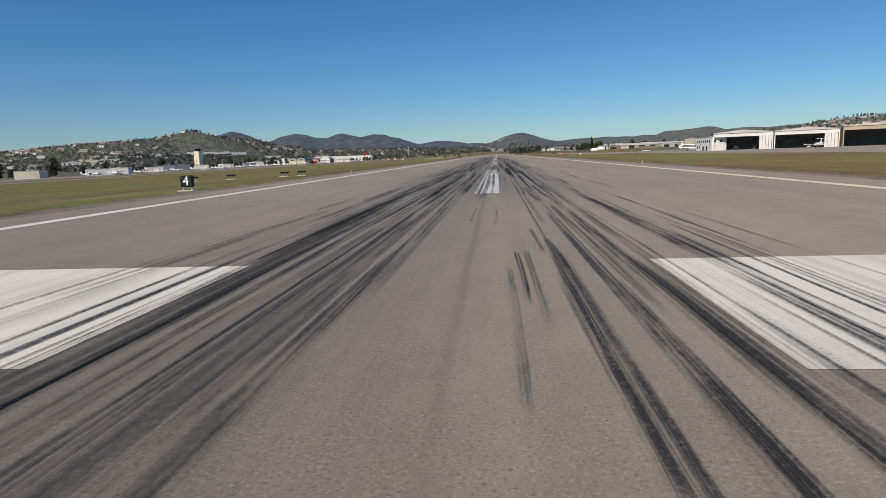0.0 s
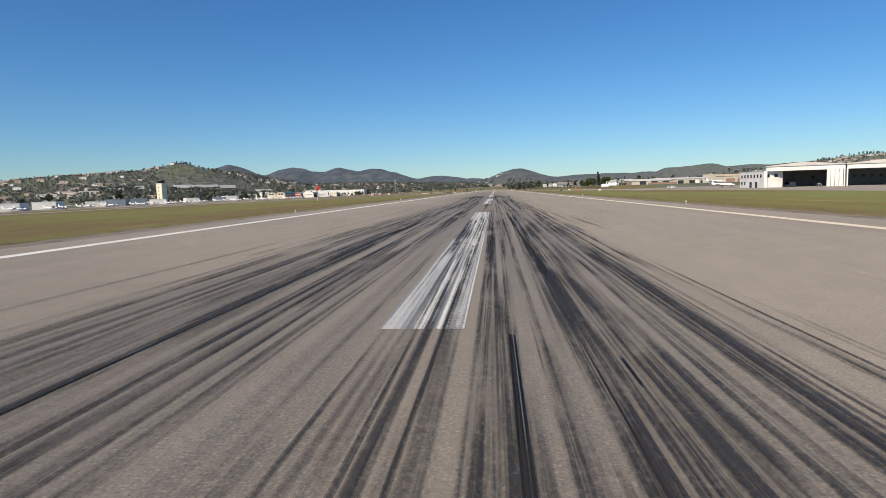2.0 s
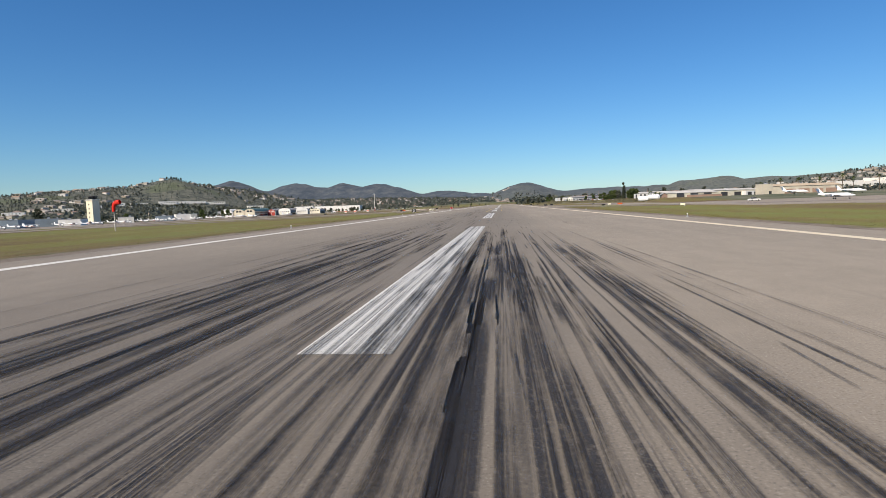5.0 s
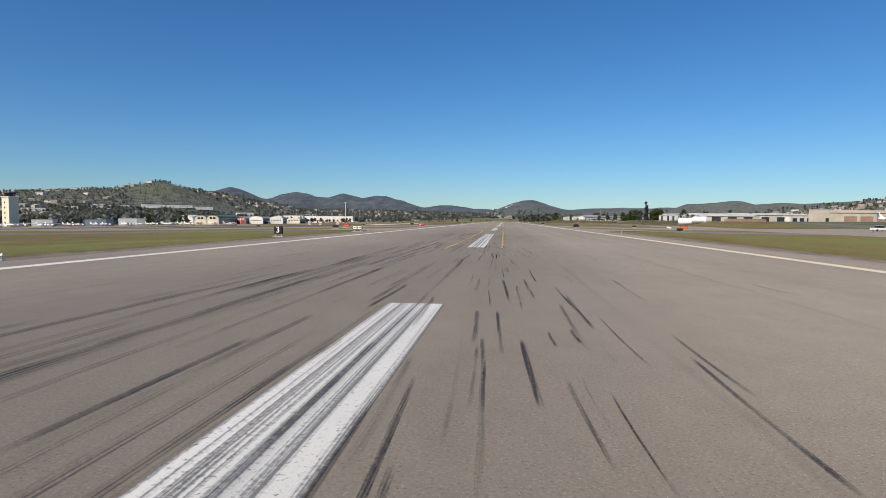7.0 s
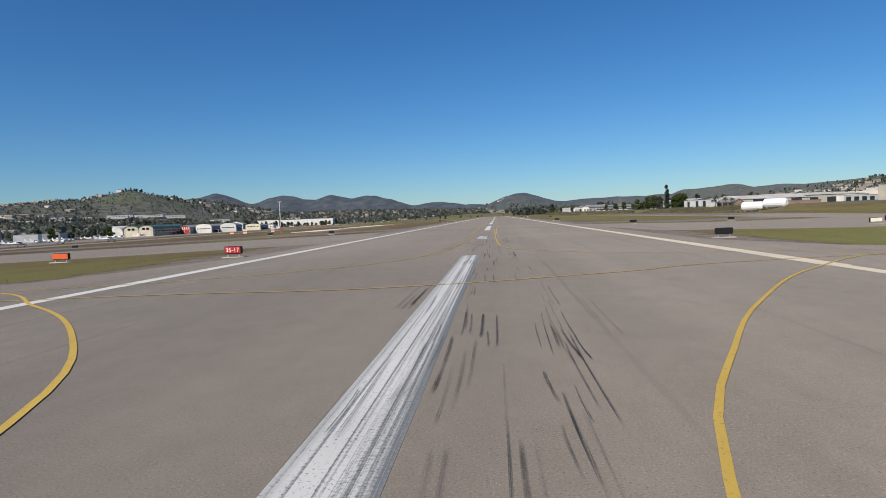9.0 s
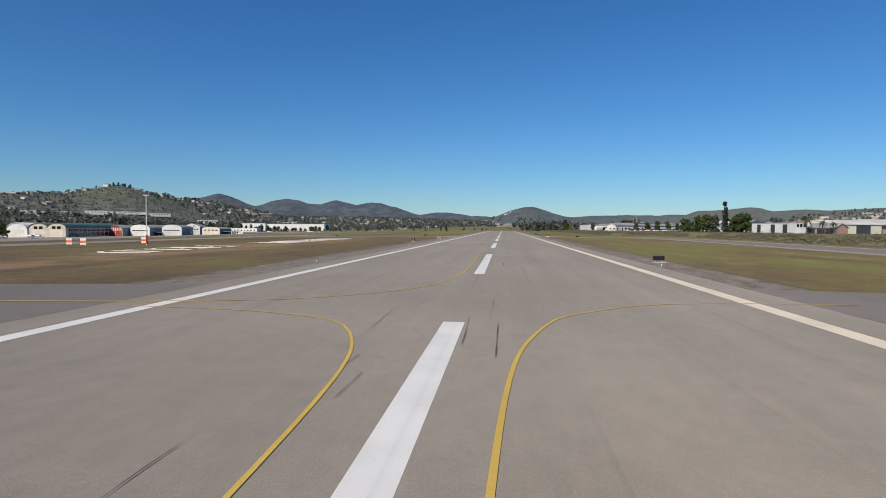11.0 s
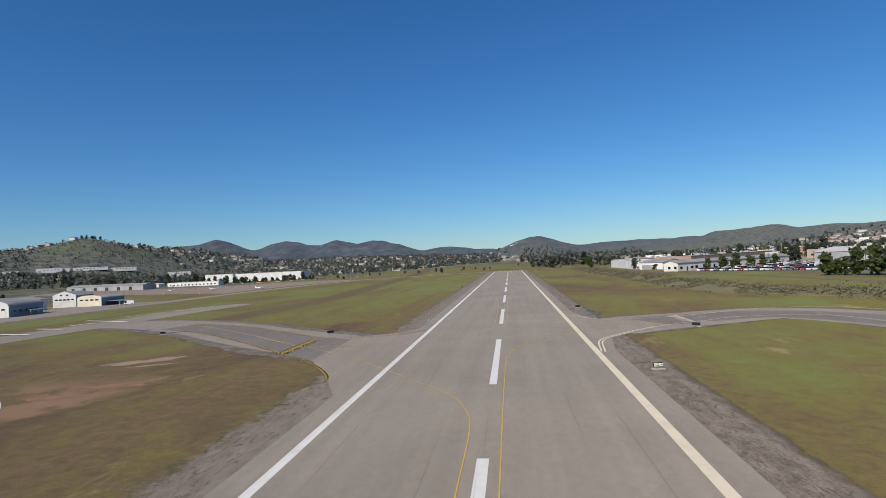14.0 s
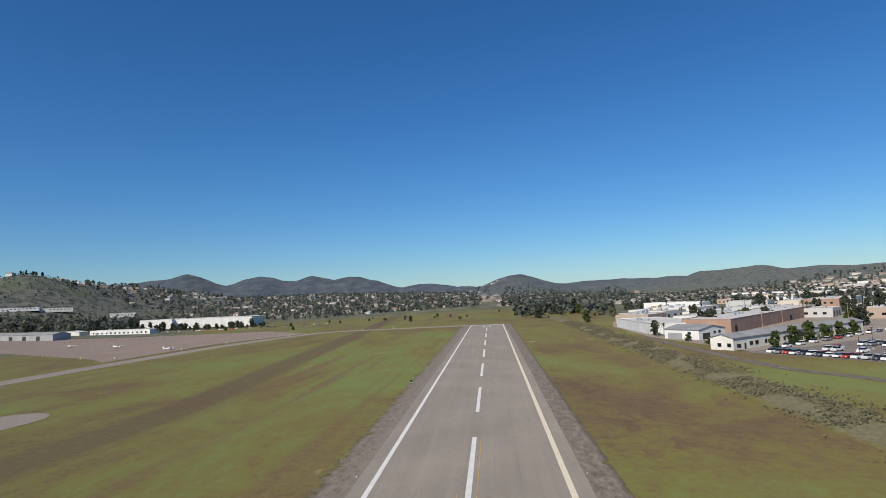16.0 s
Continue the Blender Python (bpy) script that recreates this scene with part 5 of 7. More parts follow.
building("hangar_office", 136.4, 391, -90, 29, 9, 8.4, WHITE, PALEROOF, "white two-storey hangar office with small dark windows", "building", "flat", 0,
         [("f", 12.5, 2.6, 3.0, DARK, 2), ("f", 19, 2.6, 3.0, DARK, 2)], [("f", 2.0, 7, 3.8, 1.5, 5.2, 1.6), ("f", 2.0, 2, 3.8, 1.5, 1.6, 1.6), ("r", 1.2, 2, 3.8, 1.5, 5.2, 1.6)], 2)

building("long_hangar", 254, 752, 16, 76, 18, 7.0, BUFF, TAN, "buff hangar with a tan roof and dark doorways", "hangar", "ridge_x", 2.2, [("f", 14 + 15 * i, 12, 4.4, BRICK, 4) for i in range(4)], [], 2)
building("hangar_tower", 244, 748, 16, 11, 9, 9.6, BUFF, PALEROOF, "tall buff end block of the long hangar", "building", "flat", 0, [("f", 7, 3, 3, DARK, 1)], [], 1)
building("cream_warehouse", 165, 777, 20, 60, 26, 4.4, CREAM, PALEROOF, "cream warehouse with a pale low roof", "warehouse", "ridge_x", 2.4, [("f", 12 + 16 * i, 9, 4.2, TRIM, 3) for i in range(3)], [], 6)
building("cream_warehouse", 210, 812, 24, 84, 34, 6.0, CREAM, PALEROOF, "taller cream warehouse with roof vents", "warehouse", "ridge_x", 1.8, [("f", 8 + 18 * i, 9, 4.2, DARK, 3) for i in range(5)], [], 8)
building("low_store", 186, 768, 20, 36, 6, 2.2, BRICK, GREYROOF, "low brown store before the cream warehouse", "shed", "flat", 0, [], [], 0)
building("white_workshop", 143.5, 822, -80, 44, 20, 5.2, WHITE, PALEROOF, "white flat workshop with dark doorways", "workshop", "flat", 0,
         [("f", 5, 3.2, 4.6, DARK, 1), ("f", 17, 3.6, 4.6, DARK, 1), ("f", 27, 3.6, 4.6, DARK, 1)], [("f", 38, 3, 2.4, 1.6, 3.2, 1.6)], 3)
building("red_roofed_block", 170, 838, -84, 40, 16, 5.4, OFFWHITE, TILEROOF, "pale block with a red roof behind the workshop", "building", "ridge_x", 1.8, [], [], 0)
building("timber_store", 150.5, 776, -70, 16, 7, 2.6, BRICK, GREYROOF, "low brown timber store behind palms", "shed", "ridge_x", 2.2, [("f", 1 + 5 * i, 3.6, 2.2, DARK, 2) for i in range(3)], [], 0)
building("flat_shed", 262, 830, 30, 44, 16, 4.4, WHITE, PALEROOF, "white flat shed with dark doorways", "shed", "flat", 0, [("f", 3 + 10 * i, 6, 3.2, DARK, 2) for i in range(4)], [], 2)

# east side: the business park beyond the bank
building("white_hall", 89.5, 1154, -88, 74, 30, 5.9, WHITE, PALEROOF, "tall white windowless hall at the field's edge", "warehouse", "flat", 0, [], [], 4)
building("white_cottage_office", 91, 1050, -52, 19, 22, 4.6, WHITE, GREYROOF, "white pitched-roof office with a carport", "building", "ridge_x", 1.8, [("f", 2, 8, 3.0, GREY, 2), ("r", 3, 6, 3, DARK, 1)], [("f", 13, 1, 4.2, 1.8, 2.4, 1.2), ("r", 12, 2, 4.2, 1.8, 2.4, 1.2)], 0)
building("low_office", 98, 984, 39, 122, 9.5, 4.6, OFFWHITE, GREYROOF, "long low office with a grey pitched roof", "building", "ridge_x", 1.6,
         [("f", 8, 1.4, 2.4, DARK, 1), ("f", 52, 5, 3.8, DARK, 1)] + [("f", 70 + 14 * i, 3.4, 3.0, GREY, 1) for i in range(4)], [("f", 12, 2, 4.4, 2.4, 1.2, 1.5), ("f", 24, 5, 5.2, 1.8, 1.2, 1.5), ("l", 3, 3, 4, 1.6, 1.2, 1.5)], 6)
building("brown_warehouse", 130, 1066, 51, 200, 26, 7.6, BRICK, PALEROOF, "long pinkish-brown concrete warehouse", "warehouse", "flat", 0, [("f", 6, 4, 4, DARK, 1), ("f", 120, 6, 3.6, DARK, 1), ("f", 178, 6, 3.6, DARK, 1)], [], 12)
building("white_warehouse", 152, 1140, 51, 110, 30, 5.8, WHITE, PALEROOF, "white flat warehouse behind the brown one", "warehouse", "flat", 0, [], [("l", 6, 5, 6, 2, 3, 1.4)], 10)
building("grey_workshop", 196, 968, 48, 58, 30, 7.2, GREY, PALEROOF, "grey metal workshop beside the car park", "workshop", "gable", 2.0, [("l", 4, 5, 4.6, DARK, 1), ("l", 14, 5, 4.6, DARK, 1)], [], 2)
building("white_workshop_hall", 236, 1010, 48, 90, 40, 7.6, OFFWHITE, PALEROOF, "pale flat-roofed workshop hall with dark doorways", "warehouse", "flat", 0, [("l", 6, 8, 5, DARK, 2)], [("l", 20, 3, 5, 2.4, 4.2, 1.4)], 8)
building("brown_office", 318, 1300, 51, 48, 30, 10.5, BRICK, PALEROOF, "brown two-storey office block", "building", "flat", 0, [], [("l", 3, 5, 5, 2, 2, 1.6), ("l", 3, 5, 5, 2, 6, 1.6), ("f", 3, 8, 5, 2, 6, 1.6)], 4)


# ---- signs, lights and masts of the field ----
def lettering(text, size, material, parent, local, name="letter"):
    """Raised characters, one mesh, in the built-in font; they stand upright and face local -y."""
    curve = bpy.data.curves.new("text", "FONT")
    curve.body, curve.size, curve.extrude, curve.align_x, curve.align_y = text, size * K, 0.01 * K, "CENTER", "CENTER"
    curve.resolution_u = 3
    carrier = bpy.data.objects.new("text", curve)
    scene.collection.objects.link(carrier)
    mesh = bpy.data.meshes.new_from_object(carrier.evaluated_get(bpy.context.evaluated_depsgraph_get()))
    bpy.data.objects.remove(carrier)
    mesh.materials.append(material)
    ob = new(name, mesh)
    ob.parent = parent
    ob.matrix_basis = Matrix.Translation(Vector(local) * K) @ Matrix.Rotation(radians(90), 4, "X")
    return ob


def arrow(parent, x, z, size, sign, material):
    bm = bmesh.new()
    pts = [(-0.5, 0.10), (0.05, 0.10), (0.05, 0.30), (0.5, 0.0), (0.05, -0.30), (0.05, -0.10), (-0.5, -0.10)]
    extrude_y(bm, [(x + sign * a * size, z + b * size) for a, b in pts], -0.215, -0.20)
    part("arrow", bm, material, parent)


def sign(x, y, turn, wide, high, face, label, texts=(), arrows=(), ink=None, z=None):
    """A boxed airfield sign on short legs and a concrete slab."""
    ob = thing("airfield_sign", x, y, at(x, y) if z is None else z, turn, label, "sign")
    part("slab", boxes((-wide / 2 - 0.15, wide / 2 + 0.15, -0.38, 0.38, -0.25, 0.06, 0.02)), CONCRETE, ob, "concrete base slab")
    for lx in (-wide * 0.32, wide * 0.32):
        part("leg", boxes((lx - 0.05, lx + 0.05, -0.05, 0.05, 0.07, 0.32)), STEEL, ob)
    part("housing", boxes((-wide / 2, wide / 2, -0.16, 0.16, 0.28, 0.28 + high, 0.06)), SIGN_BLACK, ob, "black sign housing")
    if face:
        part("panel", boxes((-wide / 2 + 0.05, wide / 2 - 0.05, -0.185, -0.12, 0.33, 0.23 + high, 0.02)), face, ob)
    for text, tx, size in texts:
        lettering(text, size, ink or LETTER_WHITE, ob, (tx, -0.20, 0.28 + high * 0.5))
    for ax, size, way in arrows:
        arrow(ob, ax, 0.28 + high * 0.5, size, way, ink or LETTER_WHITE)
    return ob


for digit, x, y, wide in (("4", -20.9, 12.6, 0.90), ("3", -20.9, 325.4, 0.86), ("2", -22.9, 633.0, 0.90)):
    sign(x, y, 0, wide, wide * 0.88, None, f"black distance board with a white figure {digit}", [(digit, 0, wide)])
sign(-19.6, 352.0, 0, 1.35, 0.55, SIGN_PALE, "pale taxiway sign with black letter and arrows", [("B", 0, 0.5)], [(-0.42, 0.32, -1), (0.42, 0.32, 1)], LETTER_BLACK)
sign(19.7, 710.8, 12, 1.2, 0.5, SIGN_PALE, "pale taxiway sign with black lettering C2 and arrow", [("C2", -0.2, 0.42)], [(0.34, 0.30, 1)], LETTER_BLACK)
sign(-19.4, 667.0, 6, 1.3, 0.44, SIGN_YELLOW, "yellow taxiway sign beside the runway", [("C2", 0.2, 0.36)], [(-0.4, 0.28, -1)], LETTER_BLACK)
sign(-18.4, 409.3, 0, 1.35, 0.58, SIGN_RED, "red runway sign with white numbers 35-17", [("35-17", 0, 0.46)])
for x, y, turn, w in ((19.3, 414.0, 0, 1.7), (39.6, 399.5, 0, 1.6), (19.6, 541.9, 0, 1.6), (-37.0, 399.5, 0, 1.7), (37.0, 753.0, -28, 1.9), (-36.6, 760.0, 30, 1.9), (20.0, 796.5, 0, 1.6),
                      (-33, 486, 0, 1.5), (27, 478, 0, 1.6), (-60, 520, 0, 1.6), (50, 492, 10, 1.6), (-97, 494, 0, 1.8), (-88, 780, 35, 1.6), (-22.8, 938, 0, 1.0)):
    sign(x, y, turn, w * 0.78, 0.5, None, "black back of an airfield sign on the grass")
sign(-39.5, 418.0, 0, 1.7, 0.6, SIGN_ORANGE, "orange-faced airfield sign with a black end")
sign(56, 452, 0, 2.2, 0.7, SIGN_ORANGE, "orange works barrier beside the taxiway")
sign(50, 446, 0, 1.5, 0.6, SIGN_PALE, "pale taxiway sign far across the grass")
sign(52, 345, 0, 1.5, 0.6, SIGN_PALE, "pale taxiway sign far across the grass")


def approach_light(x, y):
    """A low slope-indicator box on a frangible stand."""
    ob = thing("approach_light", x, y, at(x, y), 0, "low dark approach light box on a single stand", "light", "approach slope lights")
    part("housing", boxes((-0.48, 0.48, -0.30, 0.30, 0.40, 0.60, 0.03)), SIGN_BLACK, ob, "flat dark housing")
    part("lens", boxes((-0.38, 0.38, -0.33, -0.29, 0.44, 0.56)), GLASS, ob)
    for sx in (-0.25, 0.25):
        part("leg", boxes((sx - 0.05, sx + 0.05, -0.05, 0.05, 0.0, 0.41)), STEEL, ob)
    part("pad", boxes((-0.6, 0.6, -0.45, 0.45, -0.2, 0.05, 0.02)), CONCRETE, ob)
    return ob


unit = approach_light(-23.8, 45)
for x in (-26.0, -33, -38):
    copy_thing(unit, at_pose(x, 45))


def edge_light(x, y):
    ob = thing("edge_light", x, y, at(x, y) + 0.02, 0, "small clear runway edge light on a stake", "light", "runway edge lights")
    bm = bmesh.new()
    tube(bm, (0, 0, -0.1), (0, 0, 0.04), 0.12, 0.10, 10)
    part("base", bm, STEEL, ob)
    bm = bmesh.new()
    tube(bm, (0, 0, 0.05), (0, 0, 0.18), 0.035, None, 6)
    part("stake", bm, STEEL, ob)
    bm = bmesh.new()
    tube(bm, (0, 0, 0.18), (0, 0, 0.21), 0.06, 0.06, 10)
    tube(bm, (0, 0, 0.21), (0, 0, 0.29), 0.05, 0.02, 10)
    part("lens", bm, LETTER_WHITE, ob, "clear white lens")
    return ob


first = edge_light(-17.7, -15.2)
for k in range(22):
    for x in (-17.7, 17.7):
        y = -15.2 + 60.96 * k
        if (k or x > 0) and not 360 < y < 412 and not 430 < y < 510 and not 715 < y < 775:
            copy_thing(first, at_pose(x, y, at(x, y) + 0.02))


def windsock():
    ob = thing("windsock", -68, 275, at(-68, 275), 0, "red windsock hanging from a thin pale post", "windsock")
    bm = bmesh.new()
    tube(bm, (0, 0, -0.3), (0, 0, 5.4), 0.07, 0.05, 8)
    part("post", bm, OFFWHITE, ob, "thin pale post")
    bm = bmesh.new()
    rings = [(0.05, 5.2, 0.42), (0.7, 5.15, 0.40), (1.2, 4.8, 0.34), (1.35, 4.2, 0.28), (1.35, 3.5, 0.22)]
    for (x0, z0, r0), (x1, z1, r1) in zip(rings, rings[1:]):
        tube(bm, (-x0 + 1.3, 0, z0), (-x1 + 1.3, 0, z1), r0, r1, 10, False)
    part("sock", bm, SOCK, ob, "red cloth sock")


windsock()


def mast(x, y, high, label):
    ob = thing("mast", x, y, at(x, y), 0, label, "mast")
    bm = bmesh.new()
    tube(bm, (0, 0, -0.3), (0, 0, high), 0.20, 0.13, 8)
    part("pole", bm, OFFWHITE, ob)
    part("cross_arm", boxes((-0.9, 0.9, -0.12, 0.12, high - 0.1, high + 0.25, 0.03)), STEEL, ob)
    bm = bmesh.new()
    tube(bm, (0, 0, 0.3), (0, 0, 3.0), 0.23, 0.23, 8)
    part("base_band", bm, SIGN_RED, ob, "red painted base band")
    return ob


mast(-98.3, 628, 14.0, "tall white mast with a crosspiece and red base")
for x, y in ((-113, 622), (-122, 628), (-107, 640)):
    ob = thing("marker_board", x, y, at(x, y), 0, "white and orange marker board on the grass", "marker")
    part("board", boxes((-0.9, 0.9, -0.06, 0.06, 0.3, 2.2, 0.03)), OFFWHITE, ob)
    part("stripe", boxes((-0.9, 0.9, -0.075, -0.055, 0.9, 1.5)), SIGN_ORANGE, ob)
    part("leg", boxes((-0.7, -0.6, -0.05, 0.05, -0.1, 0.3), (0.6, 0.7, -0.05, 0.05, -0.1, 0.3)), STEEL, ob)

# ---- whitewashed ground letters, read from the west ----
STROKES = {"G": [[(3.7, 3.9), (3.1, 4.8), (1.0, 4.8), (0.2, 3.9), (0.2, 1.1), (1.0, 0.2), (3.1, 0.2), (3.7, 1.0), (3.7, 2.2), (2.4, 2.2)]], "I": [[(0.5, 0.1), (0.5, 4.9)]], "L": [[(0.3, 4.9), (0.3, 0.3), (3.5, 0.3)]],
           "E": [[(3.5, 4.7), (0.3, 4.7), (0.3, 0.3), (3.5, 0.3)], [(0.3, 2.5), (2.3, 2.5)]], "S": [[(3.6, 4.1), (2.9, 4.8), (0.9, 4.8), (0.2, 4.1), (0.2, 3.2), (0.9, 2.6), (2.9, 2.4), (3.6, 1.8), (3.6, 0.9), (2.9, 0.2), (0.9, 0.2), (0.2, 0.8)]],
           "P": [[(0.3, 0.1), (0.3, 4.7), (2.7, 4.7), (3.5, 4.1), (3.5, 2.9), (2.7, 2.2), (0.3, 2.2)]], "F": [[(0.3, 0.1), (0.3, 4.7), (3.5, 4.7)], [(0.3, 2.5), (2.3, 2.5)]], "D": [[(0.3, 0.3), (0.3, 4.7), (2.4, 4.7), (3.6, 3.7), (3.6, 1.3), (2.4, 0.3), (0.3, 0.3)]]}


def stroke_mesh(path, wide, lay_down):
    """A slab of even width along a bent path, its corners mitred, laid on the sloping ground."""
    bm = bmesh.new()
    pts = [Vector((x, y, 0)) for x, y in path]
    rows = []
    for i, p in enumerate(pts):
        d0 = (p - pts[i - 1]).normalized() if i else (pts[1] - p).normalized()
        d1 = (pts[i + 1] - p).normalized() if i + 1 < len(pts) else d0
        d = (d0 + d1).normalized()
        n = Vector((-d.y, d.x, 0)) * (wide / 2 / max(0.6, d.dot(d0)))
        rows.append([bm.verts.new((q.x, q.y, lay_down(q.x, q.y) + z)) for q, z in ((p + n, 0.09), (p - n, 0.09), (p - n, -0.2), (p + n, -0.2))])
    for a, b in zip(rows, rows[1:]):
        for k in range(4):
            bm.faces.new((a[k], a[(k + 1) % 4], b[(k + 1) % 4], b[k]))
    bm.faces.new(rows[0]), bm.faces.new(rows[-1][::-1])
    bmesh.ops.recalc_face_normals(bm, faces=bm.faces)
    return bm


def ground_letters(word, y_start, unit_y, unit_x, x_foot):
    y = y_start
    for c in word:
        base = at(x_foot, y)
        ob = thing("ground_letter", x_foot, y, base, 0, "whitewashed concrete letter laid flat on red earth", "ground letter", "letters of the airfield name")
        for path in STROKES[c]:
            way = [(v * unit_x, -u * unit_y - 0.50 * v * unit_x) for u, v in path]
            part("stroke", stroke_mesh(way, 1.0, lambda px, py: at(x_foot + px, y + py) - base), LETTER_STONE, ob)
        y -= (max(u for path in STROKES[c] for u, v in path) + (1.4 if c != "I" else 1.1)) * unit_y


ground_letters("GILLESPIE", 710.5, 1.95, 3.3, -74.5)
ground_letters("FIELD", 613, 1.95, 3.3, -75)


# ---- aircraft ----
def light_aircraft(label="white light aircraft parked on the apron"):
    ob = thing("light_aircraft", 0, 0, -50, 0, label, "aircraft", "parked light aircraft")
    bm = bmesh.new()
    rings = [(0.0, 0.25, 1.15), (0.5, 0.48, 1.15), (1.6, 0.62, 1.25), (3.0, 0.62, 1.35), (5.0, 0.34, 1.35), (7.2, 0.12, 1.45)]
    for (y0, r0, z0), (y1, r1, z1) in zip(rings, rings[1:]):
        tube(bm, (0, y0, z0), (0, y1, z1), r0, r1, 10, False)
    part("fuselage", bm, PLANE_WHITE, ob, smooth=True)
    part("wing", boxes((-5.2, 5.2, 1.5, 2.9, 1.95, 2.12, 0.06)), PLANE_WHITE, ob)
    part("tailplane", boxes((-1.7, 1.7, 6.5, 7.3, 1.42, 1.52, 0.03)), PLANE_WHITE, ob)
    bm = bmesh.new()
    extrude_y(bm, [(6.2, 1.45), (7.4, 1.45), (7.7, 2.9), (7.1, 2.9)], -0.06, 0.06)
    bmesh.ops.rotate(bm, verts=bm.verts, cent=(0, 0, 0), matrix=Matrix.Rotation(radians(90), 3, "Z"))
    part("fin", bm, PLANE_WHITE, ob)
    part("canopy", boxes((-0.5, 0.5, 1.3, 3.0, 1.65, 1.98, 0.12)), GLASS, ob, "dark cabin windows")
    part("propeller", boxes((-0.08, 0.08, -0.16, -0.08, 0.35, 1.95, 0.02)), TRIM, ob)
    part("stripe", boxes((-0.635, 0.635, 1.6, 4.0, 1.18, 1.30, 0.02)), SIGN_RED, ob, "red cheat line")
    for x, y in ((0, 0.6), (-1.1, 2.6), (1.1, 2.6)):
        bm = bmesh.new()
        tube(bm, (x - 0.08, y, 0.2), (x + 0.08, y, 0.2), 0.2, None, 10)
        tube(bm, (x, y, 0.2), (x * 0.4, y, 0.9), 0.04, None, 6)
        part("wheel", bm, TYRE, ob)
    return ob


proto_plane = light_aircraft()
rnd = random.Random(5)
spots = [(-238 - 4 * (i % 2) - 0.05 * 13 * i, 300 + 13.2 * i) for i in range(38)]
for i, (x, y) in enumerate(spots):
    m = at_pose(x + rnd.uniform(-2, 2), y, None, 90 + rnd.uniform(-25, 25))
    if i == 0:
        proto_plane.matrix_basis = m
    else:
        copy_thing(proto_plane, m)
for x, y in ((-262, 470), (-268, 520), (-258, 560), (-270, 612), (-276, 650), (-280, 700), (-284, 742), (-288, 778), (-368, 1236), (-297, 1199), (-225, 1152), (-150, 585), (-184, 600), (-180, 575)):
    copy_thing(proto_plane, at_pose(x, y, None, rnd.uniform(40, 140)))


def business_jet():
    ob = thing("business_jet", 0, 0, -50, 0, "white business jet parked by the hangars", "aircraft", "parked jets")
    bm = bmesh.new()
    rings = [(0, 0.1, 1.6), (1.2, 0.6, 1.7), (3, 0.95, 1.9), (9, 0.95, 1.95), (12, 0.6, 2.1), (14.5, 0.15, 2.4)]
    for (y0, r0, z0), (y1, r1, z1) in zip(rings, rings[1:]):
        tube(bm, (0, y0, z0), (0, y1, z1), r0, r1, 12, False)
    part("fuselage", bm, PLANE_WHITE, ob, smooth=True)
    for s in (-1, 1):
        bm = bmesh.new()
        a = [bm.verts.new(p) for p in ((0.7 * s, 5.5, 1.45), (0.7 * s, 8.8, 1.45), (7.4 * s, 9.6, 1.85), (7.4 * s, 8.5, 1.85))]
        b = [bm.verts.new(v.co + Vector((0, 0, 0.2))) for v in a]
        for i in range(4):
            bm.faces.new((a[i], a[(i + 1) % 4], b[(i + 1) % 4], b[i]))
        bm.faces.new(a), bm.faces.new(b)
        bmesh.ops.recalc_face_normals(bm, faces=bm.faces)
        part("wing", bm, PLANE_WHITE, ob)
        bm = bmesh.new()
        tube(bm, (1.35 * s, 9.4, 2.4), (1.35 * s, 12.0, 2.45), 0.45, 0.38, 12)
        part("engine", bm, PLANE_WHITE, ob, smooth=True)
    bm = bmesh.new()
    extrude_y(bm, [(11.6, 2.4), (14.2, 2.5), (15.6, 5.2), (14.3, 5.2)], -0.1, 0.1)
    bmesh.ops.rotate(bm, verts=bm.verts, cent=(0, 0, 0), matrix=Matrix.Rotation(radians(90), 3, "Z"))
    part("fin", bm, PLANE_WHITE, ob)
    part("tailplane", boxes((-2.6, 2.6, 14.3, 15.6, 5.1, 5.25, 0.04)), PLANE_WHITE, ob)
    part("windscreen", boxes((-0.5, 0.5, 1.3, 2.2, 2.2, 2.55, 0.1)), GLASS, ob)
    for x, y in ((0, 2.2), (-1.6, 8.0), (1.6, 8.0)):
        bm = bmesh.new()
        tube(bm, (x - 0.12, y, 0.3), (x + 0.12, y, 0.3), 0.3, None, 10)
        tube(bm, (x, y, 0.3), (x, y, 1.5), 0.07, None, 6)
        part("wheel", bm, TYRE, ob)
    return ob


jet = business_jet()
jet.matrix_basis = at_pose(158, 452, None, 75)
for x, y, turn in ((192, 560, 70), (176, 318, -40), (214, 540, 60)):
    copy_thing(jet, at_pose(x, y, None, turn))


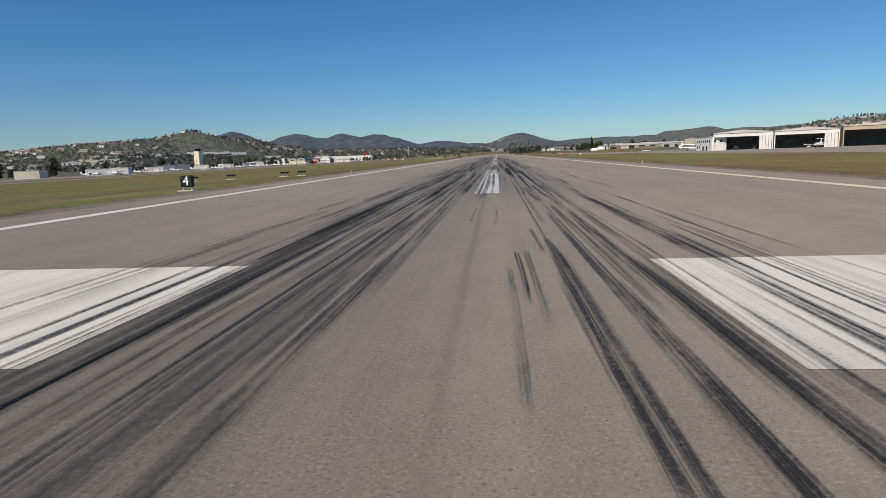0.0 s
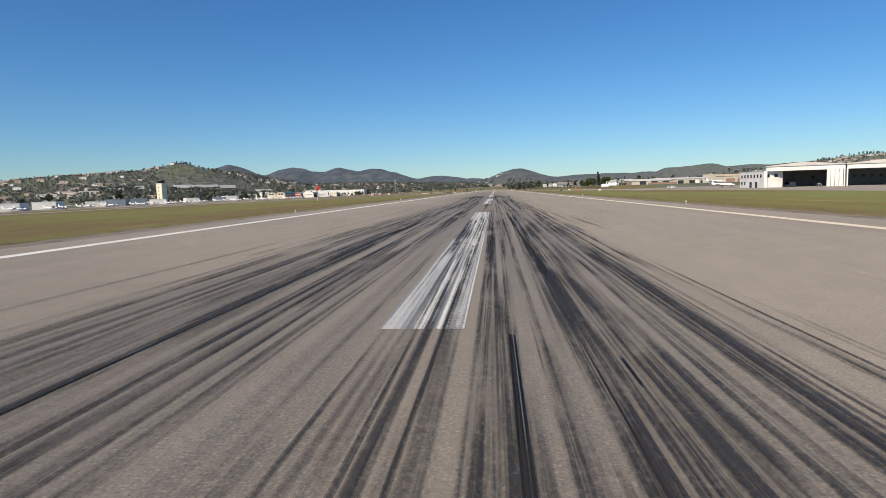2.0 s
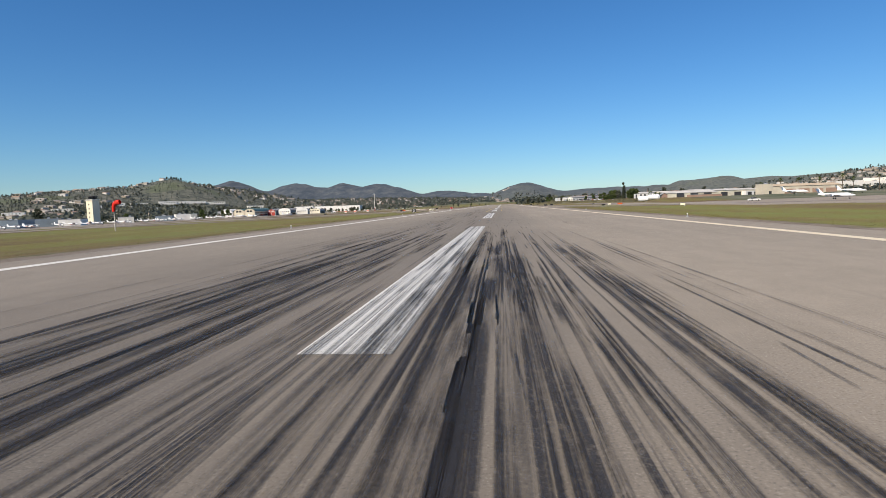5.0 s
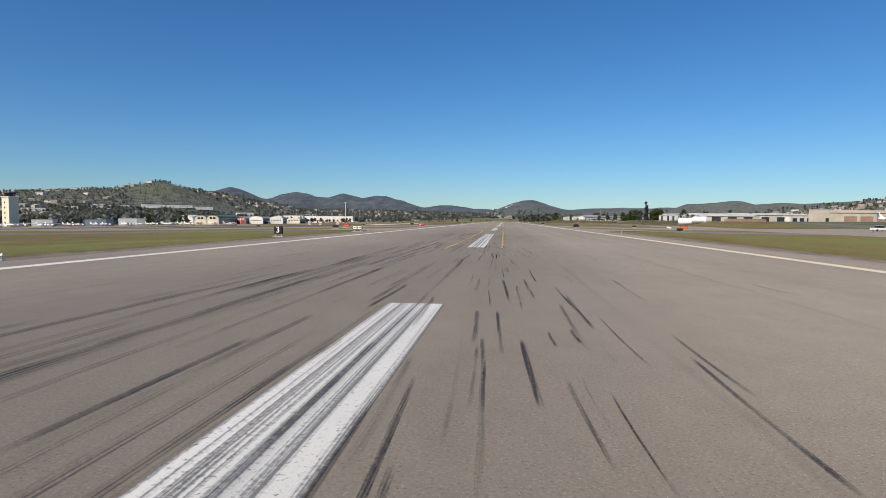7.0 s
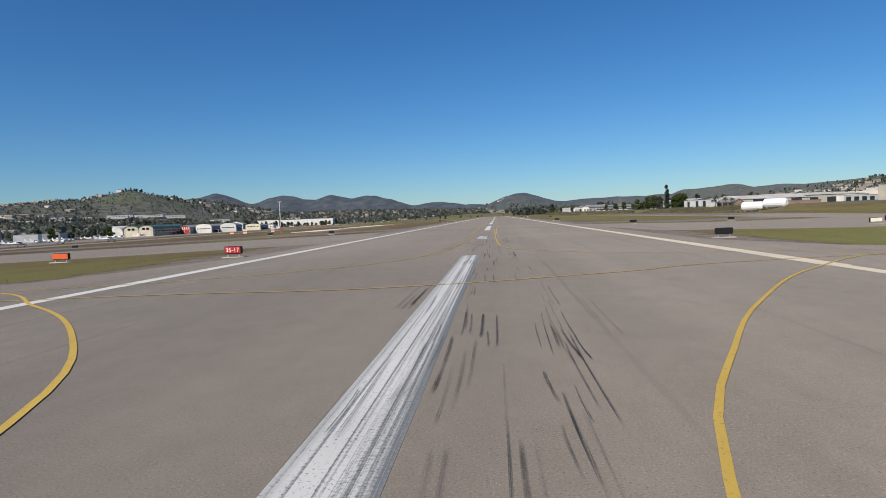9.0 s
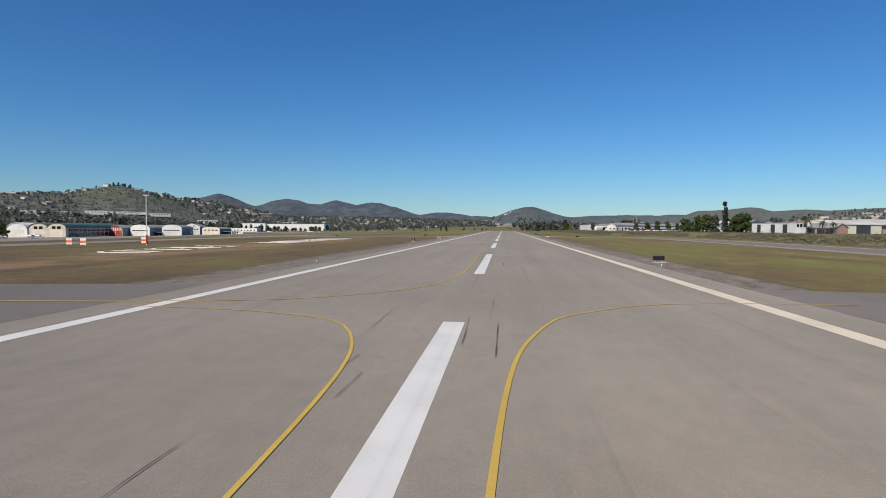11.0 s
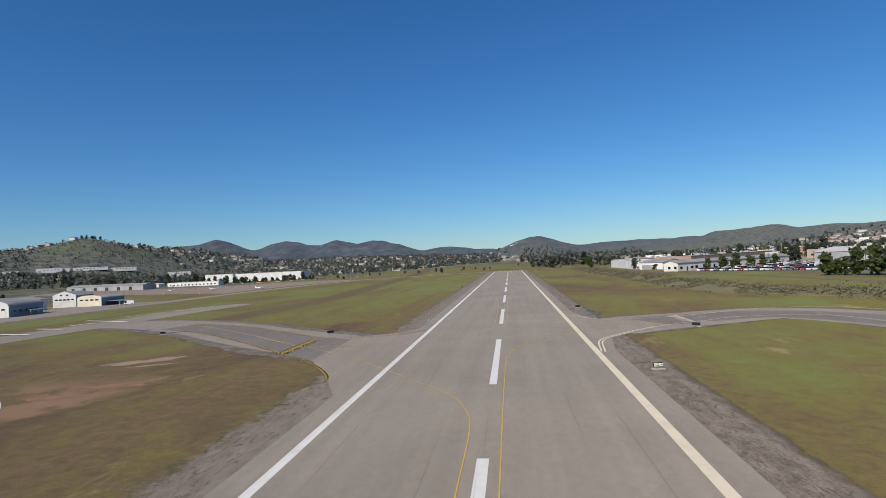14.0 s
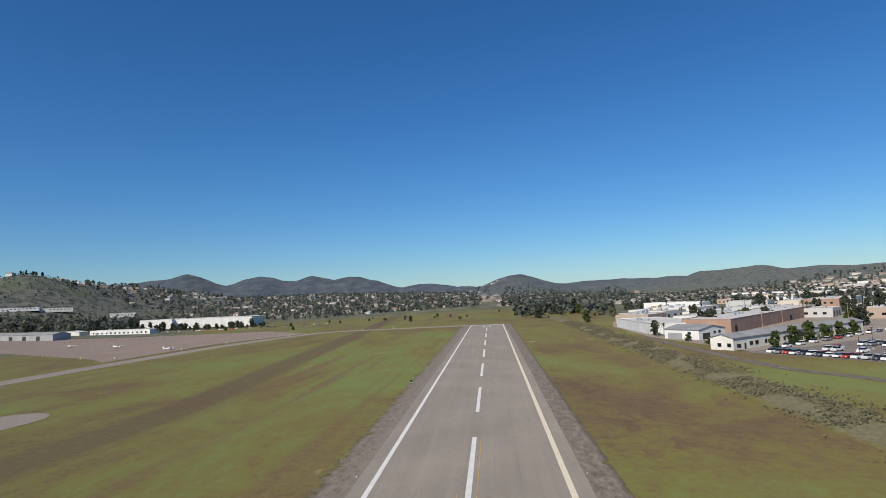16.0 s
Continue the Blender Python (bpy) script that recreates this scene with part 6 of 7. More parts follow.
def vehicle(name, label, long, wide, high, cab0, cab1, hood, paint):
    """A road vehicle: lower body, glazed cab, roof, wheels, lights."""
    ob = thing(name, 0, 0, -50, 0, label, "vehicle", "parked vehicles")
    r = 0.34
    bm = bmesh.new()
    extrude_y(bm, [(0, 0.28), (long, 0.28), (long, hood - 0.1), (long - 0.25, hood), (0.2, hood), (0, hood - 0.15)], -wide / 2, wide / 2)
    bmesh.ops.bevel(bm, geom=bm.edges[:], offset=0.06, segments=1, affect="EDGES", clamp_overlap=True)
    body = part("body", bm, paint, ob)
    bm = bmesh.new()
    extrude_y(bm, [(cab0, hood - 0.02), (cab1, hood - 0.02), (cab1 - 0.25, high - 0.1), (cab0 + 0.45, high - 0.1)], -wide / 2 + 0.1, wide / 2 - 0.1)
    part("glass", bm, GLASS, ob, "dark glazing")
    part("roof", boxes((cab0 + 0.42, cab1 - 0.2, -wide / 2 + 0.1, wide / 2 - 0.1, high - 0.12, high, 0.05)), paint, ob)
    for i, x in enumerate((long * 0.2, long * 0.8)):
        for s in (-1, 1):
            bm = bmesh.new()
            tube(bm, (x, s * (wide / 2 - 0.22), r), (x, s * (wide / 2 + 0.01), r), r, None, 12)
            part("wheel", bm, TYRE, ob)
    for s in (-1, 1):
        part("headlight", boxes((-0.02, 0.05, s * wide * 0.34 - 0.16, s * wide * 0.34 + 0.16, hood - 0.42, hood - 0.22)), LETTER_WHITE, ob)
        part("tail_light", boxes((long - 0.05, long + 0.02, s * wide * 0.36 - 0.12, s * wide * 0.36 + 0.12, hood - 0.5, hood - 0.22)), SIGN_RED, ob)
    return ob


VEHICLES = [vehicle("car", "saloon car parked in the business park", 4.5, 1.8, 1.45, 1.1, 4.0, 0.92, CAR_PAINT),
            vehicle("pickup", "pickup truck parked in the business park", 5.4, 1.95, 1.85, 1.4, 3.5, 1.1, CAR_PAINT),
            vehicle("sport_utility", "tall estate car parked in the business park", 4.8, 1.95, 1.8, 1.0, 4.75, 1.08, CAR_PAINT),
            vehicle("van", "white work van parked in the business park", 5.8, 2.05, 2.5, 0.5, 1.9, 1.15, PLANE_WHITE)]
part("cargo_box", boxes((1.7, 5.75, -1.0, 1.0, 1.1, 2.5, 0.08)), PLANE_WHITE, VEHICLES[3])
used = set()


def park(kind, x, y, turn):
    v = VEHICLES[kind]
    m = at_pose(x, y, at(x, y) + 0.06, turn)
    if kind in used:
        copy_thing(v, m)
    else:
        used.add(kind)
        v.matrix_basis = m


AX, BX = Vector((0.55, -0.835)), Vector((0.835, 0.55))
LOT = Vector((103.5, 971))
rnd = random.Random(21)
structure("car_park", patch(bmesh.new(), [tuple(LOT + AX * a + BX * b) for a, b in ((-8, -1), (110, -1), (110, 66), (-2, 66), (-2, 30), (-8, 24))], 0.05, 12.0), ASPHALT_NEW, "dark asphalt car park full of cars", "car park")
for row, b in enumerate((1.0, 19.5, 25.5, 44.0, 50.0)):
    for k in range(36):
        if rnd.random() < (0.04 if row == 0 else 0.40):
            continue
        kind = rnd.choice((0, 1, 2, 2, 1) if row == 0 else (3, 1, 1, 1, 2, 0))
        p = LOT + AX * ((1 if row == 0 else 8) + 2.85 * k) + BX * (b + rnd.uniform(-0.3, 0.3))
        park(kind, p.x, p.y, math.degrees(math.atan2(BX.y, BX.x)) + rnd.uniform(-3, 3))
for k in range(10):
    p = Vector((109, 984)) + Vector((0.777, 0.629)) * (10 + 11.5 * k)
    park(rnd.choice((0, 2, 1)), p.x + 2.0, p.y - 2.4, 41 + rnd.uniform(-4, 4))
for x, y, kind, turn in ((151, 371, 3, 20), (158, 352, 0, 70), (182, 336, 2, 60), (120, 470, 1, 10), (-283, 895, 2, 180), (-261, 914, 0, 180), (-238, 975, 3, 30)):
    park(kind, x, y, turn)
for k in range(30):
    park(rnd.choice((0, 2, 1)), -470 + 9.0 * k + rnd.uniform(-3, 3), 1475 + 0.6 * k + rnd.uniform(-10, 6), rnd.uniform(0, 180))


def lamp_post(x, y, high=8.0):
    ob = thing("lamp_post", x, y, at(x, y), 40, "dark steel lamp post with twin heads", "lamp post", "lamp posts of the car park")
    bm = bmesh.new()
    tube(bm, (0, 0, 0.8), (0, 0, high), 0.10, 0.07, 8)
    part("pole", bm, TRIM, ob)
    bm = bmesh.new()
    tube(bm, (0, 0, -0.3), (0, 0, 0.8), 0.32, None, 10)
    part("footing", bm, CONCRETE, ob)
    for s in (-1, 1):
        part("lamp_head", boxes((s * 0.6 - 0.45, s * 0.6 + 0.45, -0.18, 0.18, high - 0.05, high + 0.12, 0.03)), TRIM, ob)
    return ob


post = lamp_post(*(LOT + AX * 6 + BX * 4))
for a, b in ((30, 4), (54, 4), (78, 4), (20, 34), (44, 34), (68, 34), (92, 34)):
    p = LOT + AX * a + BX * b
    copy_thing(post, at_pose(p.x, p.y, None, 40))
for x, y, h in ((121, 1010, 14), (140, 1032, 13), (196, 1078, 14), (230, 1120, 14)):
    ob = thing("utility_pole", x, y, at(x, y), 20, "wooden utility pole with a crossarm", "pole")
    bm = bmesh.new()
    tube(bm, (0, 0, -0.5), (0, 0, h), 0.17, 0.11, 8)
    part("pole", bm, BRICK, ob)
    part("crossarm", boxes((-1.1, 1.1, -0.07, 0.07, h - 1.0, h - 0.85)), BRICK, ob)

for i, (x, y) in enumerate(((101.5, 614), (106.5, 606))):
    ob = thing("storage_tank", x, y, at(x, y), -55, "white rounded storage tank on saddles", "tank", "white tanks")
    bm = bmesh.new()
    for a, b, r0, r1 in ((0, 0.7, 1.0, 1.9), (0.7, 8.3, 1.9, 1.9), (8.3, 9, 1.9, 1.0)):
        tube(bm, (a, 0, 2.3), (b, 0, 2.3), r0, r1, 16)
    part("shell", bm, PLANE_WHITE, ob, smooth=False)
    for sx in (1.6, 7.0):
        part("saddle", boxes((sx, sx + 0.5, -1.2, 1.2, -0.3, 0.9)), CONCRETE, ob)

# perimeter fence by the west apron
fence = thing("fence", -560, 1300, at(-560, 1300), 0, "low dark barrier along the apron", "fence")
for k in range(70):
    x, y = -560 + 6.6 * k, 1330 - 0.35 * k
    part("post", boxes((x + 560 - 0.12, x + 560 + 0.12, y - 1300 - 0.12, y - 1300 + 0.12, at(x, y) - at(-560, 1300) - 0.2, at(x, y) - at(-560, 1300) + 1.3)), TRIM, fence)


NETTING = surface("faded_orange_net", (0.40, 0.17, 0.08), 0.8, 0.15, 2.0)
TARP = surface("blue_tarpaulin", (0.055, 0.095, 0.165), 0.5, 0.15, 4.0)


def tarpaulin(x, y, turn, long, wide):
    """A crumpled blue sheet lying on the dirt."""
    ob = thing("tarpaulin", x, y, at(x, y), turn, "crumpled blue tarpaulin lying on the dirt", "tarpaulin", "tarpaulins by the taxiway")
    bm = bmesh.new()
    n, m = 14, 6
    grid = [[bm.verts.new((long * (i / n - 0.5) + 0.25 * noise.noise(Vector((i * 0.8, j * 0.5, x))), wide * (j / m - 0.5) + 0.3 * noise.noise(Vector((i * 0.6, j * 0.4, y))),
                           0.10 + 0.22 * abs(noise.noise(Vector((i * 0.9, j * 1.1, x + y)))) - (0.12 if i in (0, n) or j in (0, m) else 0))) for j in range(m + 1)] for i in range(n + 1)]
    for i in range(n):
        for j in range(m):
            bm.faces.new((grid[i][j], grid[i + 1][j], grid[i + 1][j + 1], grid[i][j + 1]))
    part("sheet", bm, TARP, ob, smooth=True)


for x, y, turn, long, wide in ((22.0, 787.0, 100, 4.5, 1.2), (22.9, 780.0, 75, 5.0, 0.9), (-103, 795.2, 10, 4.6, 2.2), (-86, 783.4, 20, 4.2, 1.4)):
    tarpaulin(x, y, turn, long, wide)


def taxi_marker(x, y):
    """A short white reflector post at the taxiway's edge."""
    ob = thing("taxiway_marker", x, y, at(x, y), 0, "short white reflector post at the taxiway edge", "marker", "taxiway edge markers")
    bm = bmesh.new()
    tube(bm, (0, 0, -0.1), (0, 0, 0.9), 0.22, 0.18, 8)
    part("post", bm, OFFWHITE, ob)
    bm = bmesh.new()
    tube(bm, (0, 0, 0.9), (0, 0, 1.15), 0.24, 0.12, 8)
    part("cap", bm, SIGN_YELLOW, ob, "yellow cap")
    return ob


marker = taxi_marker(-316, 1140)
for x, y in ((-262, 1106), (-232, 1096), (-216, 1146), (-208, 1200), (-196, 1236), (-178, 1262), (-120, 1302), (-90, 1304)):
    copy_thing(marker, at_pose(x, y))

netting = thing("works_netting", -382, 1479, at(-382, 1479), 0, "long orange works netting before the warehouse", "fence")
for k in range(24):
    x0, y0 = 4.0 * k, -1.1 * k
    part("net_panel", boxes((x0, x0 + 3.8, y0 - 0.05, y0 + 0.05, 0.0, 0.9)), NETTING, netting)
    part("stake", boxes((x0 - 0.1, x0 + 0.1, y0 - 0.1, y0 + 0.1, -0.3, 1.1)), TRIM, netting)


# ---- trees and shrubs ----
def leaf_material(name, dark, light):
    s = Shade(name, 0.75)
    n = s.noise(s.place(), 0.5, 3.0)
    c = s.ramp(s.math("ADD", s.math("MULTIPLY", s.island(), 0.6), s.math("MULTIPLY", n, 0.4)), [(0.2, dark), (0.75, light)])
    s.color(c)
    through_leaf = s.node("ShaderNodeBsdfTranslucent", c)
    blend = s.node("ShaderNodeMixShader", 0.45, s.b.outputs[0], through_leaf.outputs[0])
    s.t.links.new(blend.outputs[0], s.t.nodes["Material Output"].inputs[0])
    return s.m


LEAF = leaf_material("leaves", (0.055, 0.078, 0.026), (0.115, 0.150, 0.046))
LEAF_GREY = leaf_material("grey_leaves", (0.070, 0.080, 0.058), (0.125, 0.135, 0.090))
LEAF_DARK = leaf_material("dark_needles", (0.045, 0.056, 0.040), (0.090, 0.104, 0.066))
LEAF_OLIVE = leaf_material("scrub", (0.170, 0.155, 0.092), (0.270, 0.245, 0.150))
# far foliage: paler and greyer, with distance haze mixed into the leaf colour
LEAF_HAZED = leaf_material("hazed_leaves", (0.115, 0.130, 0.108), (0.170, 0.180, 0.145))
GRASS_BLADE = leaf_material("grass_blade", (0.105, 0.088, 0.032), (0.165, 0.160, 0.052))
BARK = surface("bark", (0.10, 0.075, 0.055), 0.95, 0.2, 6.0)


def leaves(bm, rnd, centre, radius, count, size):
    """A clump of small leaf sprays round a centre."""
    for _ in range(count):
        d = Vector((rnd.gauss(0, 1), rnd.gauss(0, 1), rnd.gauss(0, 1))).normalized() * radius * rnd.uniform(0.35, 1.0)
        q = Euler((rnd.uniform(0, 6.3), rnd.uniform(0, 6.3), rnd.uniform(0, 6.3))).to_matrix()
        s = size * rnd.uniform(0.6, 1.3)
        c = Vector(centre) + d
        bm.faces.new([bm.verts.new(c + q @ Vector(p) * s) for p in ((-0.5, -0.3, 0), (0.1, -0.45, 0.1), (0.55, 0.0, 0), (0.1, 0.45, 0.1), (-0.5, 0.3, 0))])


def broadleaf(seed, high, spread, leaf, label, clumps=44, per=16, name="tree"):
    rnd = random.Random(seed)
    ob = thing(name, 0, 0, -80, 0, label, "tree", "trees round the airfield")
    bm = bmesh.new()
    fork = high * 0.38
    tube(bm, (0, 0, -0.4), (0.1, 0, fork), high * 0.035, high * 0.022, 8)
    tips = []
    for i in range(6):
        a = i * 1.05 + rnd.uniform(-0.3, 0.3)
        tip = Vector((math.cos(a) * spread * 0.5, math.sin(a) * spread * 0.5, high * rnd.uniform(0.6, 0.85)))
        tube(bm, (0.1, 0, fork * rnd.uniform(0.8, 1)), tip, high * 0.013, high * 0.004, 5)
        tips.append(tip)
    part("trunk", bm, BARK, ob)
    bm = bmesh.new()
    for i in range(clumps):
        z = rnd.uniform(0.10, 1.0)
        r = spread * (0.55 + 0.45 * math.sin(math.pi * min(1, max(0.0, z - 0.02) / 0.98) ** 0.8)) * rnd.uniform(0.15, 0.95)
        a = rnd.uniform(0, 6.3)
        leaves(bm, rnd, (math.cos(a) * r, math.sin(a) * r, z * high), spread * rnd.uniform(0.20, 0.36), per, spread * 0.26)
    part("crown", bm, leaf, ob)
    return ob


def columnar(seed, high, spread, leaf, label):
    rnd = random.Random(seed)
    ob = thing("cypress", 0, 0, -80, 0, label, "tree", "trees round the airfield")
    bm = bmesh.new()
    tube(bm, (0, 0, -0.4), (0, 0, high * 0.9), high * 0.018, high * 0.004, 7)
    part("trunk", bm, BARK, ob)
    bm = bmesh.new()
    for i in range(56):
        z = rnd.uniform(0.06, 1.0)
        r = spread * (1 - z) ** 0.6 * rnd.uniform(0.1, 0.9)
        a = rnd.uniform(0, 6.3)
        leaves(bm, rnd, (math.cos(a) * r, math.sin(a) * r, z * high), spread * 0.42, 10, spread * 0.42)
    part("crown", bm, leaf, ob)
    return ob


def palm(seed, high, label):
    rnd = random.Random(seed)
    ob = thing("palm", 0, 0, -80, 0, label, "tree", "palms")
    bm = bmesh.new()
    lean = rnd.uniform(-0.3, 0.3)
    tube(bm, (0, 0, -0.4), (lean * 0.5, 0, high * 0.5), 0.26, 0.20, 8, False)
    tube(bm, (lean * 0.5, 0, high * 0.5), (lean, 0, high), 0.20, 0.17, 8)
    part("trunk", bm, BARK, ob)
    bm = bmesh.new()
    for i in range(26):
        a, up = rnd.uniform(0, 6.3), rnd.uniform(-0.9, 1.1)
        d = Vector((math.cos(a), math.sin(a), 0))
        side = Vector((-d.y, d.x, 0)) * 0.28
        prev = Vector((lean, 0, high))
        for k in range(4):
            nxt = prev + d * 0.62 + Vector((0, 0, 0.55 * up - 0.34 * k))
            w0, w1 = 1 - k / 4.2, 1 - (k + 1) / 4.2
            bm.faces.new([bm.verts.new(p) for p in (prev - side * w0, nxt - side * w1, nxt + side * w1, prev + side * w0)])
            prev = nxt
    part("crown", bm, LEAF, ob)
    return ob


TREES = [broadleaf(1, 8, 3.2, LEAF, "round leafy green tree", 46, 16), broadleaf(2, 10, 4.0, LEAF_GREY, "grey-green spreading leafy tree", 46, 16), broadleaf(3, 6, 3.0, LEAF, "low bushy green leafy tree", 40, 16),
         broadleaf(4, 13, 4.2, LEAF_DARK, "tall dark green leafy tree", 50, 16), columnar(5, 14, 1.7, LEAF_DARK, "slim dark green cypress tree"), palm(6, 10, "tall thin palm tree with a small crown"), palm(7, 5.5, "short bushy palm beside a shed"),
         broadleaf(8, 5, 4.2, LEAF_OLIVE, "dry sprawling olive shrub tree", 40, 14)]
set_once = set()


def plant(kind, x, y, size=1.0, turn=0.0, z=None):
    m = at_pose(x, y, z, turn, size)
    if kind in set_once:
        ob = TREES[kind].copy()
        scene.collection.objects.link(ob)
        for c in TREES[kind].children:
            d = c.copy()
            scene.collection.objects.link(d)
            d.parent = ob
        ob.matrix_basis = m
    else:
        set_once.add(kind)
        TREES[kind].matrix_basis = m


rnd = random.Random(33)
# the group of trees with the tall cypress
for kind, x, y, s in ((4, 137.6, 847, 1.35), (4, 139.5, 850, 1.1), (0, 121, 872, 1.0), (0, 127, 864, 1.2), (0, 130.5, 858, 1.25), (1, 133, 853, 1.0), (0, 142, 842, 1.1), (0, 145.5, 846, 1.3), (0, 149, 850, 1.35), (0, 152.5, 852, 1.3), (2, 146, 856, 1.2), (2, 124, 868, 1.0),
                      (6, 148, 771, 1.25), (6, 151, 763, 1.0), (6, 154, 759, 0.9)):
    plant(kind, x, y, s, rnd.uniform(0, 360))
# trees before the low office, round the halls
for k in range(6):
    p = Vector((110, 984)) + Vector((0.777, 0.629)) * (8 + 14.5 * k)
    plant(rnd.choice((0, 2, 0)), p.x, p.y, rnd.uniform(0.75, 1.05), rnd.uniform(0, 360))
for x, y, kind, s in ((91, 1062, 5, 0.75), (93, 1058, 5, 0.7), (92, 1070, 3, 0.6), (104, 1003, 2, 0.7), (99, 1012, 2, 0.6), (96, 1030, 2, 0.55), (205, 1086, 3, 0.8), (212, 1092, 3, 0.85), (198, 1080, 0, 1.1), (132, 1100, 1, 1.1), (128, 1106, 3, 0.8), (146, 1130, 4, 0.9),
                      (150, 1128, 4, 0.85), (186, 1150, 1, 1.0), (230, 1190, 5, 1.2), (236, 1196, 5, 1.1), (262, 1170, 3, 0.9), (288, 1240, 5, 1.2), (300, 1260, 3, 1.0)):
    plant(kind, x, y, s, rnd.uniform(0, 360))
# round palms on the skyline behind the long hangar
for k in range(16):
    plant(5, 300 + 16 * k + rnd.uniform(-5, 5), 880 - 6 * k + rnd.uniform(-15, 15), rnd.uniform(1.3, 1.9), rnd.uniform(0, 360))
# screen of trees before the long white warehouse and among the western blocks
for k in range(62):
    plant(rnd.choice((1, 2, 2, 3, 1)), -566 + 4.2 * k + rnd.uniform(-3, 3), 1524 + rnd.uniform(-8, 10), rnd.uniform(0.65, 1.0), rnd.uniform(0, 360))
for k in range(30):
    x = rnd.uniform(-900, -420)
    plant(rnd.choice((1, 3, 3, 1, 0)), x, 1520 + 0.15 * (x + 700) + rnd.uniform(-40, 130), rnd.uniform(0.8, 1.5), rnd.uniform(0, 360))
for k in range(34):
    y = rnd.uniform(150, 1150)
    plant(rnd.choice((0, 1, 3, 1)), -400 - abs(rnd.gauss(0, 90)), y, rnd.uniform(0.7, 1.3), rnd.uniform(0, 360))
for x, y, s in ((-300, 735, 1.1), (-304, 800, 1.1), (-318, 815, 1.0), (-316, 640, 0.9)):
    plant(0, x, y, s)


for k in range(20):
    x, y = rnd.uniform(-330, 120), rnd.uniform(1370, 1640)
    if abs(x) > 40 or y > 1420:
        plant(rnd.choice((2, 7, 1, 2)), x, y, rnd.uniform(0.35, 0.8), rnd.uniform(0, 360))
for way, wide in (([(-300, 1402), (-120, 1392), (20, 1388), (140, 1370)], 7), ([(-260, 1470), (-60, 1440), (60, 1425), (160, 1430)], 5), ([(-30, 1560), (-10, 1480), (10, 1430)], 4)):
    structure("dirt_road", ribbon(bmesh.new(), way, wide, 0.15, 10.0, 2, True, 0.0, False, False, 1.2), DIRT, "pale dirt road across the field past the runway", "track")


# ---- houses of the town ----
def house(seed, w, d, h, rise, label):
    ob = thing("house", 0, 0, -80, 0, label, "house", "houses of the town")
    part("wall", wall_mesh("ridge_x", w, d, h, rise), HOUSE_WALL, ob)
    part("roof", roof_mesh("ridge_x", w, d, h, rise, 0.6), HOUSE_ROOF, ob)
    add_door(ob, face_pose("f", w * 0.45, 0, w, d), 1.1, 2.1, TRIM)
    for u in (0.12, 0.66):
        add_window(ob, face_pose("f", w * u, 1.0, w, d), 2.0, 1.3)
    part("chimney", boxes((w * 0.7, w * 0.7 + 0.8, d * 0.45, d * 0.45 + 0.8, h, h + rise + 0.9)), BRICK, ob)
    return ob


HOUSES = [house(1, 15, 10, 3.0, 2.0, "low family house with a pitched roof"), house(2, 12, 11, 5.6, 2.2, "two-storey family house with a pitched roof"), house(3, 20, 11, 3.2, 2.4, "long low house with a pitched roof")]
placed = set()


def settle(kind, x, y, turn, size=1.0):
    m = at_pose(x, y, None, turn, size)
    if kind in placed:
        copy_thing(HOUSES[kind], m)
    else:
        placed.add(kind)
        HOUSES[kind].matrix_basis = m


def around(az, far):
    return 2 + far * math.sin(radians(az)), 556 + far * math.cos(radians(az))


rnd = random.Random(77)
for k in range(46):
    x, y = around(rnd.uniform(1.0, 9.5), rnd.uniform(1020, 1650))
    settle(rnd.randrange(3), x, y, rnd.uniform(-40, 60), rnd.uniform(0.9, 1.2))
for k in range(34):
    x, y = around(rnd.uniform(-26, 0), rnd.uniform(1350, 1950))
    if x < -250 and y < 1750:
        y += 350
    settle(rnd.randrange(3), x, y, rnd.uniform(-40, 40), rnd.uniform(0.65, 0.95))
for k in range(22):
    az = rnd.choice((rnd.uniform(-47, -39), rnd.uniform(-34.5, -28)))
    x, y = around(az, 1930 + (az + 37) * 22 + rnd.uniform(-20, 40))
    settle(rnd.randrange(3), x, y, rnd.uniform(-30, 30), rnd.uniform(0.5, 0.8))


